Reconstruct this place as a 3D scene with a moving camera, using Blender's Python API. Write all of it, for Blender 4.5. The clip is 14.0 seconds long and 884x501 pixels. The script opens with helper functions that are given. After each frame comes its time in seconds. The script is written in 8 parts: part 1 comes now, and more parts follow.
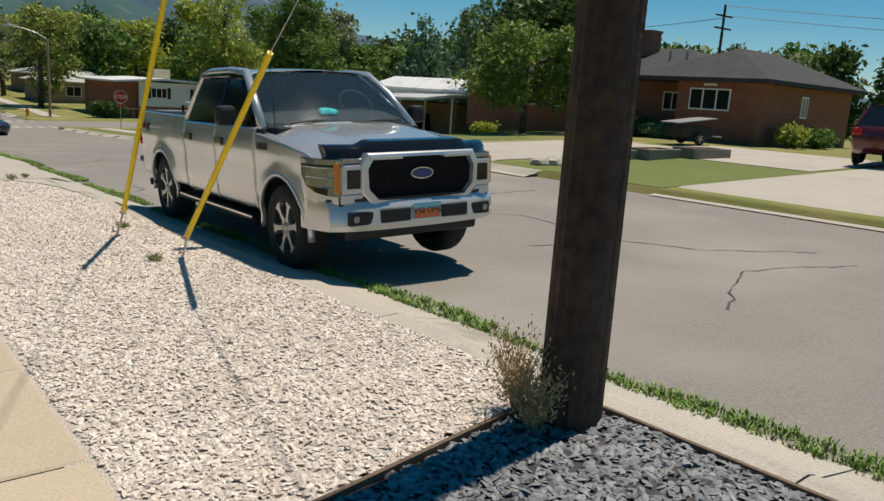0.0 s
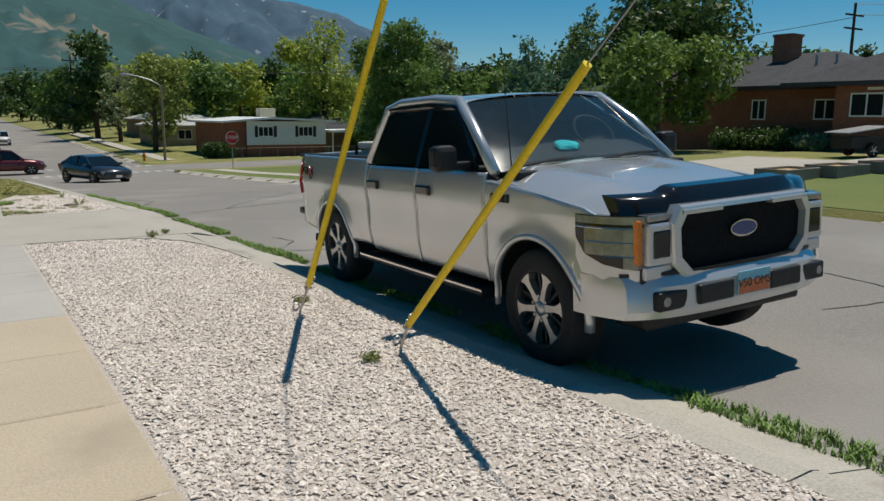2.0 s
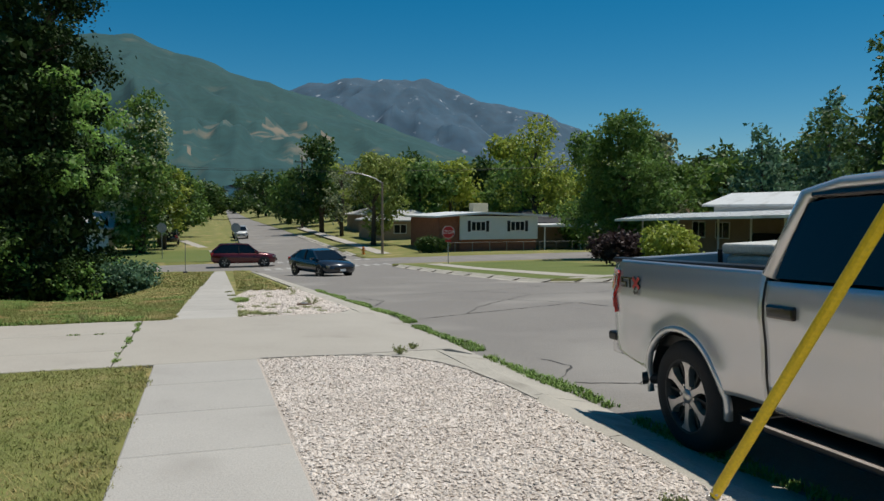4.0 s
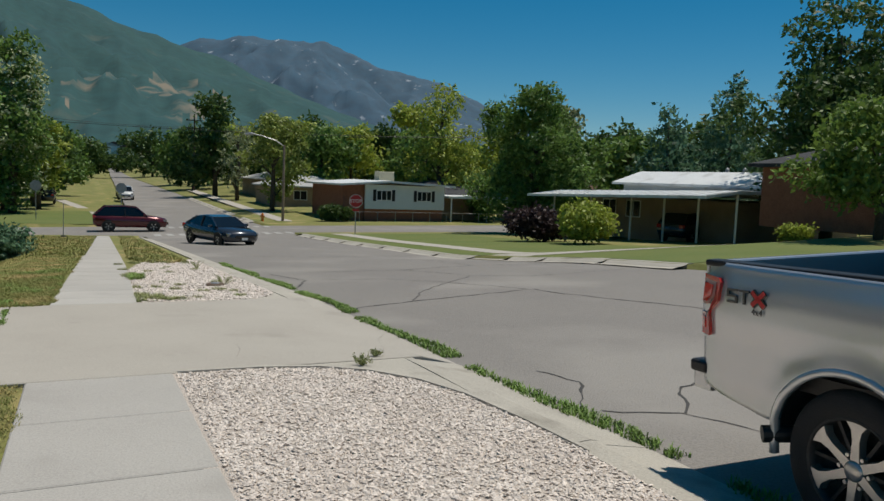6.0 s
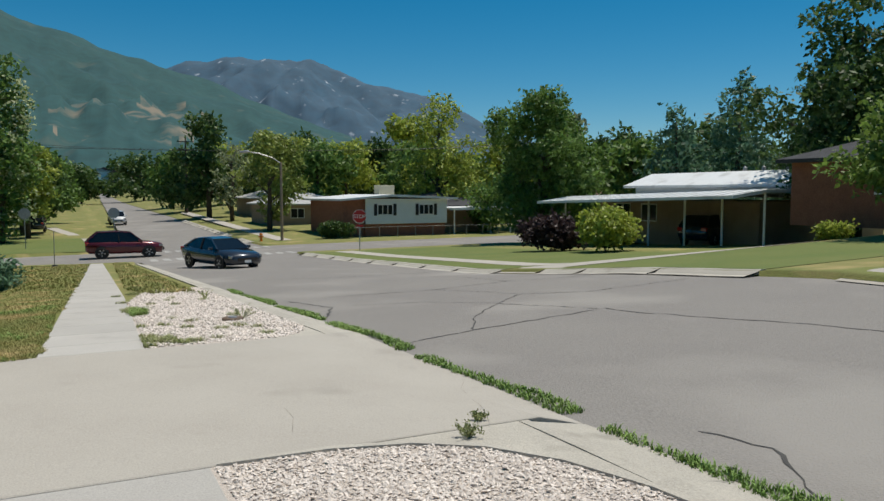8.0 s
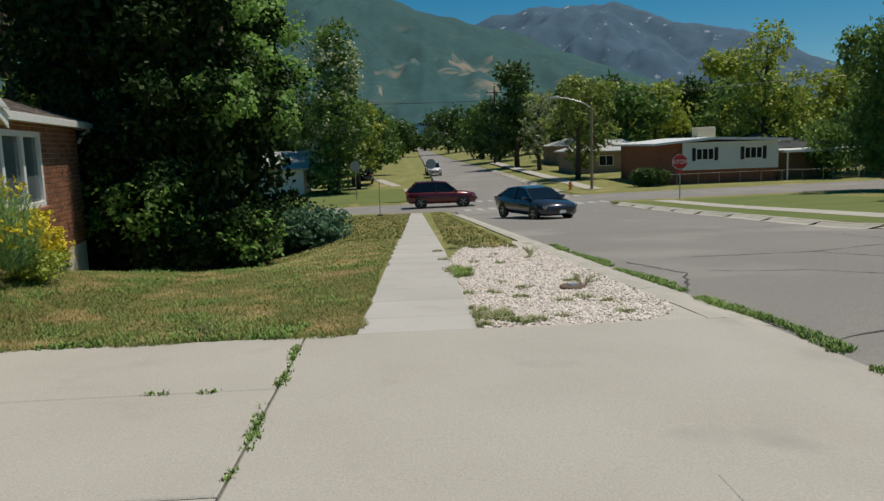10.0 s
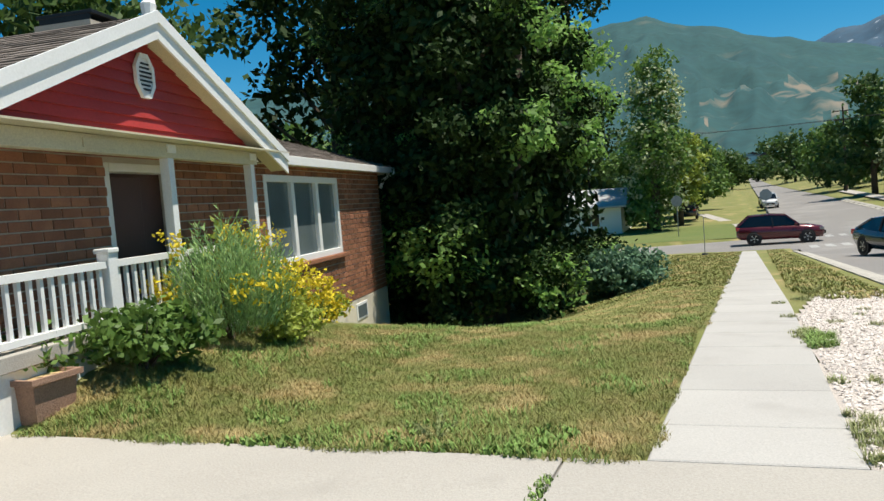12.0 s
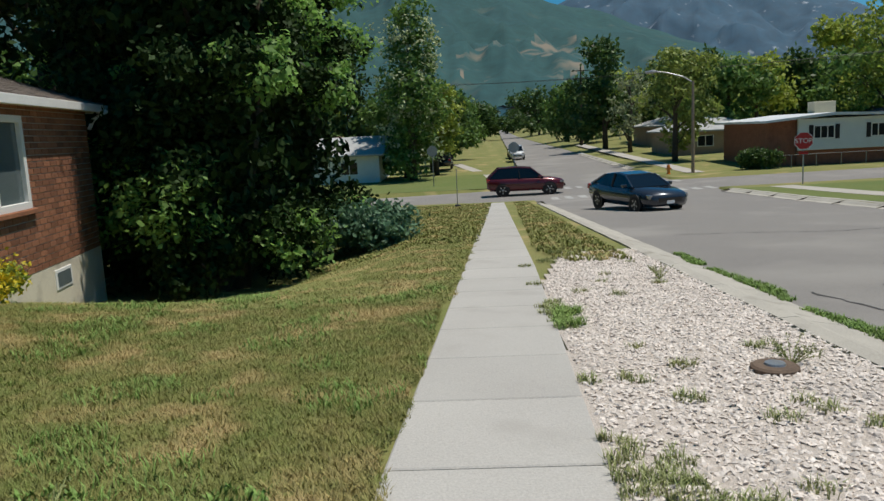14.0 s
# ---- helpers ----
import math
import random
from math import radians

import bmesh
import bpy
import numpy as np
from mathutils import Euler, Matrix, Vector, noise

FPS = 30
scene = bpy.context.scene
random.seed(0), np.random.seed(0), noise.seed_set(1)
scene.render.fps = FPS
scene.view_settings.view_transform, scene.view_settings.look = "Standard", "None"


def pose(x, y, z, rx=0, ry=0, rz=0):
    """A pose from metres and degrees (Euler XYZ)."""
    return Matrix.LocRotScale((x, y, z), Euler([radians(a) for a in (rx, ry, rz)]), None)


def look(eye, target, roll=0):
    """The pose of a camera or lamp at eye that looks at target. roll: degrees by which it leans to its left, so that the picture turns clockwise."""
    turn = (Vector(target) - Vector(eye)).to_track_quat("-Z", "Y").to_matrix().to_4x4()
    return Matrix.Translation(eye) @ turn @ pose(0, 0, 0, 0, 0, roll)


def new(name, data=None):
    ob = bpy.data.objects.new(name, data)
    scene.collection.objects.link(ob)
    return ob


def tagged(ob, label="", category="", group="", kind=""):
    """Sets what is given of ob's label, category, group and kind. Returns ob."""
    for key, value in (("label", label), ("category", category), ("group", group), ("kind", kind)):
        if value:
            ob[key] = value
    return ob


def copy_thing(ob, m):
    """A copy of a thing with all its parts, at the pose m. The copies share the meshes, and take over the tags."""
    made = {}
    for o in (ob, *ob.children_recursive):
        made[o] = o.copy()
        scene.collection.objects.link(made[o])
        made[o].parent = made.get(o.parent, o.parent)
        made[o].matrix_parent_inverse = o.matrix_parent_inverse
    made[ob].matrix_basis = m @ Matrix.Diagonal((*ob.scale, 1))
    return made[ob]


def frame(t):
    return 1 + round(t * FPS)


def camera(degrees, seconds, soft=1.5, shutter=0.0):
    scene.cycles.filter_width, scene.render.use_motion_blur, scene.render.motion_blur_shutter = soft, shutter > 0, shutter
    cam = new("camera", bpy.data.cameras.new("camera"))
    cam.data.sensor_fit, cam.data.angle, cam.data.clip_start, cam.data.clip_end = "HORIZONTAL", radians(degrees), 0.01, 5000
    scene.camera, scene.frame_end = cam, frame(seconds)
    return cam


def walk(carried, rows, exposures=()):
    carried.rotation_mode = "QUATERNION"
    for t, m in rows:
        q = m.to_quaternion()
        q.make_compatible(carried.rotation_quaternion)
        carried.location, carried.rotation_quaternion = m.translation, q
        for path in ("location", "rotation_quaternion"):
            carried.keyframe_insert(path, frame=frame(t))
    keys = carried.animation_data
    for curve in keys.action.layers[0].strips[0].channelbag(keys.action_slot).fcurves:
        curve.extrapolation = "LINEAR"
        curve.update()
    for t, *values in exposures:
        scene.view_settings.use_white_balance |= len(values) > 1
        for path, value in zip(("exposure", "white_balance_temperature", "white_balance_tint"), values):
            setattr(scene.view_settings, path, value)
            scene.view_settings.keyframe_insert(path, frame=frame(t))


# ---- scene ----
cam = camera(60.5, 14.0)
PATH = [
    (0, (0.437, -14.768, 1.909), (1.69, -13.263, 1.506), 3.8),
    (0.5, (0.438, -14.112, 1.921), (1.682, -12.577, 1.608), 2.9),
    (1, (0.5, -13.491, 1.916), (1.716, -11.925, 1.651), 2.0),
    (1.5, (0.513, -12.881, 1.891), (1.678, -11.295, 1.534), 1.4),
    (2, (0.508, -12.277, 1.876), (1.567, -10.618, 1.527), 0.5),
    (2.5, (0.554, -11.682, 1.843), (1.436, -9.908, 1.572), 0.2),
    (3, (0.566, -11.091, 1.853), (1.23, -9.209, 1.719), -1.2),
    (3.2, (0.557, -10.851, 1.821), (1.128, -8.936, 1.746), -0.6),
    (5.3, (0.654, -7.392, 1.865), (1.379, -5.536, 1.688), 1.9),
    (5.5, (0.562, -7.31, 1.869), (1.311, -5.463, 1.692), 1.9),
    (6, (0.452, -7.133, 1.842), (1.309, -5.336, 1.659), 2.3),
    (6.5, (0.35, -6.765, 1.819), (1.363, -5.041, 1.785), 2.7),
    (7, (0.361, -6.147, 1.781), (1.4, -4.438, 1.786), 1.9),
    (7.2, (0.435, -5.901, 1.786), (1.44, -4.173, 1.716), 1.8),
    (9.3, (0.471, -3.0, 1.611), (1.01, -1.085, 1.397), -0.2),
    (9.5, (0.462, -2.732, 1.637), (0.884, -0.802, 1.33), -0.1),
    (10, (0.461, -2.224, 1.603), (0.574, -0.245, 1.331), -1.9),
    (10.5, (0.485, -1.381, 1.522), (0.222, 0.597, 1.381), -4.7),
    (11, (0.559, -0.675, 1.453), (-0.096, 1.209, 1.305), -8.1),
    (11.5, (0.478, -0.074, 1.437), (-0.368, 1.735, 1.32), -8.9),
    (12, (0.54, 0.36, 1.46), (-0.164, 2.228, 1.338), -4.7),
    (12.5, (0.63, 0.88, 1.415), (0.3, 2.827, 1.098), -2.2),
    (13, (0.6, 0.97, 1.51), (0.461, 2.926, 1.116), -1.3),
    (13.5, (0.597, 1.388, 1.538), (0.463, 3.36, 1.235), -2.7),
    (14, (0.611, 1.983, 1.535), (0.506, 3.957, 1.23), -2.9),
]
EXPOSURES = [(0, 0.20, 7000, 12), (0.5, 0.08, 6400, 9), (0.8, 0.06, 6450, 10), (1.5, 0.0, 6500, 10), (3.2, 0.0, 6250, 10), (5.3, -0.08, 6500, 10), (6, -0.12, 6450, 10), (6.5, 0.10, 6350, 10), (7.2, 0.32, 6300, 10),
             (9.3, -0.32, 6550, 10), (10, -0.08, 6550, 10), (10.5, 0.18, 6500, 10), (11, 0.30, 6400, 10), (11.5, 0.25, 6500, 10), (12, 0.66, 6400, 10), (12.5, 0.18, 6300, 10), (13, -0.06, 6300, 10), (13.5, -0.02, 6350, 10), (14, 0.04, 6300, 10)]
walk(cam, [(t, look(eye, target, roll)) for t, eye, target, roll in PATH], EXPOSURES)

# ---------- world, sun ----------
world = bpy.data.worlds.new("sky")
scene.world = world
world.use_nodes = True
wn = world.node_tree.nodes
sky = wn.new("ShaderNodeTexSky")
sky.sky_type, sky.sun_disc = "NISHITA", False
SUN_EL, SUN_AZ = radians(72), radians(83)   # azimuth clockwise from +y
sky.sun_elevation, sky.sun_rotation = SUN_EL, SUN_AZ
sky.altitude, sky.dust_density, sky.ozone_density = 1400, 0.1, 4.0
wn["Background"].inputs[1].default_value = 0.06
hue = wn.new("ShaderNodeHueSaturation")
hue.inputs["Hue"].default_value, hue.inputs["Saturation"].default_value, hue.inputs["Value"].default_value = 0.482, 1.42, 1.15
world.node_tree.links.new(sky.outputs[0], hue.inputs["Color"])
world.node_tree.links.new(hue.outputs[0], wn["Background"].inputs[0])
sun_data = bpy.data.lights.new("sun", "SUN")
sun_data.energy, sun_data.angle, sun_data.color = 4.2, radians(0.55), (1.0, 0.935, 0.82)
sun = new("sun", sun_data)
to_sun = Vector((math.sin(SUN_AZ) * math.cos(SUN_EL), math.cos(SUN_AZ) * math.cos(SUN_EL), math.sin(SUN_EL)))
sun.matrix_world = look(to_sun * 60, (0, 0, 0))

# ---------- materials ----------
def mat(name, a, b=None, scale=6.0, rough=0.8, bump=0.0, metal=0.0, fine=60.0, mottled=0.5, coat=0.0, spec=0.4, rnd=0.0, transmit=0.0, ior=1.45, stain=None, stain_scale=0.6, stain_at=0.55, bump_scale=None):
    """Two colours mixed by coarse and fine noise; an optional third, stained in large patches; optional change from piece to piece."""
    m = bpy.data.materials.new(name)
    m.use_nodes = True
    t = m.node_tree
    bs = t.nodes["Principled BSDF"]
    b = b or tuple(c * 0.8 for c in a)
    co = t.nodes.new("ShaderNodeTexCoord").outputs["Object"]
    def noise_node(s, detail=4.0):
        n = t.nodes.new("ShaderNodeTexNoise")
        n.inputs["Scale"].default_value, n.inputs["Detail"].default_value = s, detail
        t.links.new(co, n.inputs["Vector"])
        return n.outputs["Fac"]
    def mix(f, x, y):
        n = t.nodes.new("ShaderNodeMix")
        n.data_type = "RGBA"
        for k, v in ((0, f), (6, x), (7, y)):
            if hasattr(v, "is_output"):
                t.links.new(v, n.inputs[k])
            else:
                n.inputs[k].default_value = (*v, 1) if k else v
        return n.outputs[2]
    def ramp(f, lo, hi):
        n = t.nodes.new("ShaderNodeMapRange")
        n.inputs[1].default_value, n.inputs[2].default_value = lo, hi
        t.links.new(f, n.inputs[0])
        return n.outputs[0]
    big, small = noise_node(scale), noise_node(fine, 3.0)
    col = mix(ramp(big, 0.35, 0.65), a, b)
    dark, light = tuple(c * (1 - 0.5 * mottled) for c in b), tuple(min(1, c * (1 + 0.35 * mottled)) for c in a)
    grain = mix(ramp(small, 0.3, 0.7), dark, light)
    col = mix(0.45, col, grain)
    if stain:
        col = mix(ramp(noise_node(stain_scale, 5.0), stain_at, stain_at + 0.15), col, stain)
    if rnd:
        oi = t.nodes.new("ShaderNodeObjectInfo").outputs["Random"]
        gi = t.nodes.new("ShaderNodeNewGeometry").outputs["Random Per Island"]
        add = t.nodes.new("ShaderNodeMath")
        add.operation = "ADD"
        t.links.new(oi, add.inputs[0])
        t.links.new(gi, add.inputs[1])
        fr = t.nodes.new("ShaderNodeMath")
        fr.operation = "FRACT"
        t.links.new(add.outputs[0], fr.inputs[0])
        hsv = t.nodes.new("ShaderNodeHueSaturation")
        t.links.new(col, hsv.inputs["Color"])
        mr = t.nodes.new("ShaderNodeMapRange")
        mr.inputs[3].default_value, mr.inputs[4].default_value = 1 - rnd, 1 + rnd
        t.links.new(fr.outputs[0], mr.inputs[0])
        t.links.new(mr.outputs[0], hsv.inputs["Value"])
        col = hsv.outputs[0]
    t.links.new(col, bs.inputs["Base Color"])
    bs.inputs["Metallic"].default_value, bs.inputs["Specular IOR Level"].default_value = metal, spec
    bs.inputs["Coat Weight"].default_value, bs.inputs["Coat Roughness"].default_value = coat, 0.04
    bs.inputs["Transmission Weight"].default_value, bs.inputs["IOR"].default_value = transmit, ior
    rr = t.nodes.new("ShaderNodeMapRange")
    rr.inputs[3].default_value, rr.inputs[4].default_value = max(0.02, rough - 0.08), min(1, rough + 0.08)
    t.links.new(big, rr.inputs[0])
    t.links.new(rr.outputs[0], bs.inputs["Roughness"])
    if bump:
        bn = t.nodes.new("ShaderNodeBump")
        bn.inputs["Strength"].default_value, bn.inputs["Distance"].default_value = min(1, bump), 0.02
        t.links.new(noise_node(bump_scale or fine, 4.0), bn.inputs["Height"])
        t.links.new(bn.outputs[0], bs.inputs["Normal"])
    return m

M = {}
M["asphalt"] = mat("asphalt", (0.215, 0.20, 0.185), (0.245, 0.23, 0.21), 0.35, 0.9, 0.6, fine=45, mottled=0.9, stain=(0.275, 0.258, 0.235), stain_scale=0.25, stain_at=0.52)
M["crack"] = mat("tar", (0.05, 0.048, 0.045), (0.08, 0.075, 0.07), 3, 0.8, 0.3)
M["concrete"] = mat("concrete", (0.43, 0.40, 0.35), (0.38, 0.35, 0.305), 0.8, 0.9, 0.25, fine=70, mottled=0.35, stain=(0.33, 0.305, 0.265), stain_scale=0.9, stain_at=0.6, rnd=0.05)
M["kerb"] = mat("kerb_concrete", (0.45, 0.42, 0.36), (0.36, 0.335, 0.29), 1.2, 0.9, 0.35, fine=60, mottled=0.5, stain=(0.27, 0.25, 0.21), stain_scale=1.6, stain_at=0.58, rnd=0.06)
M["lawn"] = mat("lawn_soil", (0.15, 0.175, 0.045), (0.25, 0.22, 0.085), 0.55, 0.95, 0.8, fine=28, mottled=0.9, stain=(0.36, 0.28, 0.125), stain_scale=0.45, stain_at=0.56)
M["lawn_green"] = mat("watered_lawn", (0.105, 0.145, 0.034), (0.16, 0.175, 0.054), 0.4, 0.95, 0.8, fine=22, mottled=0.7)
M["gravel"] = mat("white_stone_chips", (0.72, 0.65, 0.585), (0.60, 0.53, 0.47), 2.0, 0.85, 0.0, fine=40, mottled=0.3, rnd=0.2)
M["gravel_bed"] = mat("stone_dust", (0.60, 0.53, 0.465), (0.47, 0.41, 0.355), 30, 0.95, 0.9, fine=90, mottled=0.9)
M["slate"] = mat("grey_slate_chips", (0.23, 0.24, 0.255), (0.15, 0.155, 0.165), 3.0, 0.6, 0.0, fine=40, rnd=0.35)
M["slate_bed"] = mat("slate_dust", (0.07, 0.07, 0.075), (0.04, 0.04, 0.042), 25, 0.95, 0.6)
M["grass"] = mat("grass_blades", (0.165, 0.205, 0.047), (0.31, 0.27, 0.092), 2.6, 0.7, 0.0, fine=9, mottled=0.75, rnd=0.25, stain=(0.45, 0.34, 0.15), stain_scale=1.3, stain_at=0.52)
M["weed_olive"] = mat("olive_weeds", (0.24, 0.29, 0.10), (0.32, 0.31, 0.14), 3, 0.7, fine=9, rnd=0.25)
M["concrete_tan"] = mat("tan_concrete", (0.47, 0.395, 0.295), (0.42, 0.35, 0.26), 0.8, 0.9, 0.25, fine=70, mottled=0.35, stain=(0.36, 0.30, 0.225), stain_scale=0.9, stain_at=0.6, rnd=0.05)
M["concrete_grey"] = mat("grey_concrete", (0.44, 0.42, 0.385), (0.39, 0.37, 0.34), 0.8, 0.9, 0.25, fine=70, mottled=0.35, stain=(0.35, 0.33, 0.30), stain_scale=0.9, stain_at=0.6, rnd=0.05)
M["grass_green"] = mat("green_grass_blades", (0.16, 0.27, 0.055), (0.22, 0.31, 0.08), 1.5, 0.7, 0.0, fine=9, mottled=0.4, rnd=0.30)
M["dry"] = mat("dry_grass", (0.52, 0.38, 0.20), (0.40, 0.28, 0.13), 6, 0.85, rnd=0.25)
M["timber"] = mat("creosoted_timber", (0.085, 0.055, 0.038), (0.05, 0.032, 0.023), 2.0, 0.9, 0.9, fine=14, mottled=0.9, bump_scale=22)
M["edging"] = mat("rusted_edging", (0.16, 0.11, 0.075), (0.10, 0.07, 0.05), 5, 0.8)
M["yellow"] = mat("yellow_plastic", (0.78, 0.56, 0.015), (0.72, 0.50, 0.015), 3, 0.5, 0.05)
M["galv"] = mat("galvanised_steel", (0.42, 0.42, 0.41), (0.30, 0.30, 0.30), 8, 0.45, 0.1, metal=0.8)
M["line"] = mat("worn_road_paint", (0.46, 0.45, 0.42), (0.30, 0.29, 0.27), 4, 0.85, 0.2, fine=30, mottled=0.8, stain=(0.20, 0.20, 0.19), stain_scale=1.6, stain_at=0.52)

# ---------- mesh helpers ----------
def mesh_from(bm, name, material, smooth=False):
    me = bpy.data.meshes.new(name)
    bm.normal_update()
    bm.to_mesh(me)
    bm.free()
    if material:
        for m in (material if isinstance(material, (list, tuple)) else [material]):
            me.materials.append(M[m] if isinstance(m, str) else m)
    if smooth:
        me.polygons.foreach_set("use_smooth", [True] * len(me.polygons))
    return me

def part(name, bm, material, parent=None, label="", smooth=False, m=None):
    ob = new(name, mesh_from(bm, name, material, smooth))
    if parent is not None:
        ob.parent = parent
    if m is not None:
        ob.matrix_basis = m
    return tagged(ob, label)

def thing(name, m, label, category, group="", kind=""):
    ob = new(name)
    ob.empty_display_size = 0.2
    ob.matrix_basis = m
    return tagged(ob, label, category, group, kind)

def quick(verts, faces, name, material, parent=None, label="", smooth=False):
    me = bpy.data.meshes.new(name)
    me.from_pydata(verts, [], faces)
    me.materials.append(M[material])
    if smooth:
        me.polygons.foreach_set("use_smooth", [True] * len(me.polygons))
    ob = new(name, me)
    if parent is not None:
        ob.parent = parent
    return tagged(ob, label)

def box(bm, x0, x1, y0, y1, z0, z1, bev=0.0, m=None):
    r = bmesh.ops.create_cube(bm, size=1)
    vs = r["verts"]
    for v in vs:
        v.co = Vector(((x0 + x1) / 2 + v.co.x * (x1 - x0), (y0 + y1) / 2 + v.co.y * (y1 - y0), (z0 + z1) / 2 + v.co.z * (z1 - z0)))
    if bev:
        es = list({e for v in vs for e in v.link_edges})
        r2 = bmesh.ops.bevel(bm, geom=es, offset=bev, segments=2, affect="EDGES", profile=0.5)
        vs = list({v for f in r2["faces"] for v in f.verts} | {v for v in vs if v.is_valid})
    if m is not None:
        bmesh.ops.transform(bm, matrix=m, verts=[v for v in vs if v.is_valid])
    return bm

def tube(bm, pts, radii, seg=8, cap=True):
    """A round bar along points."""
    pts = [Vector(p) for p in pts]
    radii = radii if isinstance(radii, (list, tuple)) else [radii] * len(pts)
    rings, prev = [], None
    for i, p in enumerate(pts):
        d = (pts[min(i + 1, len(pts) - 1)] - pts[max(i - 1, 0)]).normalized()
        ref = prev if prev is not None else (Vector((1, 0, 0)) if abs(d.x) < 0.9 else Vector((0, 1, 0)))
        u = (ref - d * ref.dot(d)).normalized()
        prev = u
        w = d.cross(u)
        rings.append([bm.verts.new(p + radii[i] * (math.cos(a) * u + math.sin(a) * w)) for a in (2 * math.pi * k / seg for k in range(seg))])
    for r0, r1 in zip(rings, rings[1:]):
        for k in range(seg):
            bm.faces.new((r0[k], r0[(k + 1) % seg], r1[(k + 1) % seg], r1[k]))
    if cap:
        bm.faces.new(list(reversed(rings[0])))
        bm.faces.new(rings[-1])
    return bm

def prism(bm, outline, axis, lo, hi):
    """A flat outline (pairs) pushed along an axis from lo to hi."""
    def at(p, h):
        q = list(p)
        q.insert("xyz".index(axis), h)
        return bm.verts.new(q)
    a, b = [at(p, lo) for p in outline], [at(p, hi) for p in outline]
    n = len(outline)
    for i in range(n):
        bm.faces.new((a[i], a[(i + 1) % n], b[(i + 1) % n], b[i]))
    bm.faces.new(list(reversed(a)))
    bm.faces.new(b)
    bmesh.ops.recalc_face_normals(bm, faces=bm.faces[:])
    return bm

# ---------- lie of the land ----------
def ramp1(v, pts):
    return float(np.interp(v, [p[0] for p in pts], [p[1] for p in pts]))

NEAR = [(-60, 1.8), (5, -0.15), (42, -2.25), (58, -2.35), (120, -1.8), (260, -0.6), (600, 6)]
FAR = [(-60, 0.9), (-6, 0.32), (5, 0.22), (10, -0.15), (14, -0.55), (18.7, -0.98), (32, -1.62), (42, -2.0), (58, -2.2), (120, -1.5), (260, -0.6), (600, 6)]
KERB_X, FAR_X = 3.58, 13.4
CROSS = (43.2, 53.0)            # the crossing street
def G(y):
    return ramp1(y, NEAR)
def road_z(x, y):
    k = min(1.0, max(0.0, (x - KERB_X) / (FAR_X - KERB_X)))
    w = k ** 1.6
    return (1 - w) * G(y) + w * ramp1(y, FAR) - 0.12 + 0.03 * 4 * k * (1 - k)
def land(x, y):
    """Height of lawns and verges."""
    if x <= KERB_X:
        h = G(y)
        if x < -0.8 and y > 11.4:
            h -= 0.17 * min(5.5, y - 11.4) * min(1, (-0.8 - x) / 3.5) * min(1, max(0, (34 - y) / 12)) * min(1, max(0, (30 + x) / 10))
        if x < -3.0 and 4.9 < y < 12.5:
            h += 0.42 * min(1, (-3.0 - x) / 2.2) * min(1, (y - 4.9) / 1.2) * min(1, (12.5 - y) / 4)
        return h
    if x < FAR_X:
        return road_z(x, y) - 0.12
    up = min(1.0, (x - FAR_X) / 14)
    return ramp1(y, FAR) + up * (ramp1(y, [(-40, 0.35), (6, 0.45), (12, 0.75), (20, 0.3), (34, 0.15), (60, 0.1), (140, 1.5)]))

def sheet(name, xs, ys, f, material, label, dz=0.0, keep=None, category="", kind="structure"):
    nx = len(xs)
    vs = [(x, y, f(x, y) + dz) for y in ys for x in xs]
    fs = []
    for j in range(len(ys) - 1):
        for i in range(nx - 1):
            if keep is None or keep((xs[i] + xs[i + 1]) / 2, (ys[j] + ys[j + 1]) / 2):
                a = j * nx + i
                fs.append((a, a + 1, a + nx + 1, a + nx))
    ob = quick(vs, fs, name, material, smooth=True)
    return tagged(ob, label, category or name, "", kind)

def steps(a, b, n):
    return [a + (b - a) * i / n for i in range(n + 1)]

def in_road(x, y):
    return (KERB_X + 0.1 < x < FAR_X) or (CROSS[0] < y < CROSS[1])

def ground_z(x, y):
    h = land(x, y)
    if CROSS[0] < y < CROSS[1]:
        h = min(h, cross_z(x, y) - 0.1)
    if KERB_X < x < FAR_X and y < CROSS[1]:
        h = road_z(x, y) - 0.1
    if y > 70:
        h -= 0.15
    if 0 < y < 4.85 and -12.4 < x < 4:
        h -= 0.16
    return h - 0.03 if -0.3 < x < KERB_X + 0.3 else h

def cross_z(x, y):
    if x < KERB_X:
        return G(y) - 0.1 - 0.02 * min(30, KERB_X - x)
    if x > FAR_X:
        return ramp1(y, FAR) - 0.12 + 0.012 * (x - FAR_X)
    return road_z(x, y)

gx = [-3000, -900, -300, -120, -60, -40, -30] + steps(-24, -1, 46) + [-0.45, 0.0, 0.6, 1.2, 2.2, 3.58, 3.7, 4.08, 6, 8.5, 11, 13.0, 13.39, 13.41, 14] + steps(15, 30, 12) + [34, 40, 60, 100, 200, 500, 1200, 3000]
gy = [-1500, -300, -80, -40] + sorted(steps(-24, 42.4, 120) + [-0.03, 0.02, 4.83, 4.88]) + [43.1, 43.3, 46, 50, 52.9, 53.1, 58, 62, 70, 85, 100, 130, 180, 260, 400, 700, 1400, 4000]
sheet("ground", gx, gy, ground_z, "lawn", "sun-dried green and straw-coloured grass ground reaching the hills", category="ground")
def veer(y):
    return 0.022 * max(0.0, y - 52)
road = sheet("road", steps(KERB_X + 0.45, FAR_X - 0.02, 14), steps(-40, 42.5, 90) + steps(43, 260, 40) + [330, 420, 600], road_z, "asphalt", "worn grey asphalt road with patched cracks", category="road")
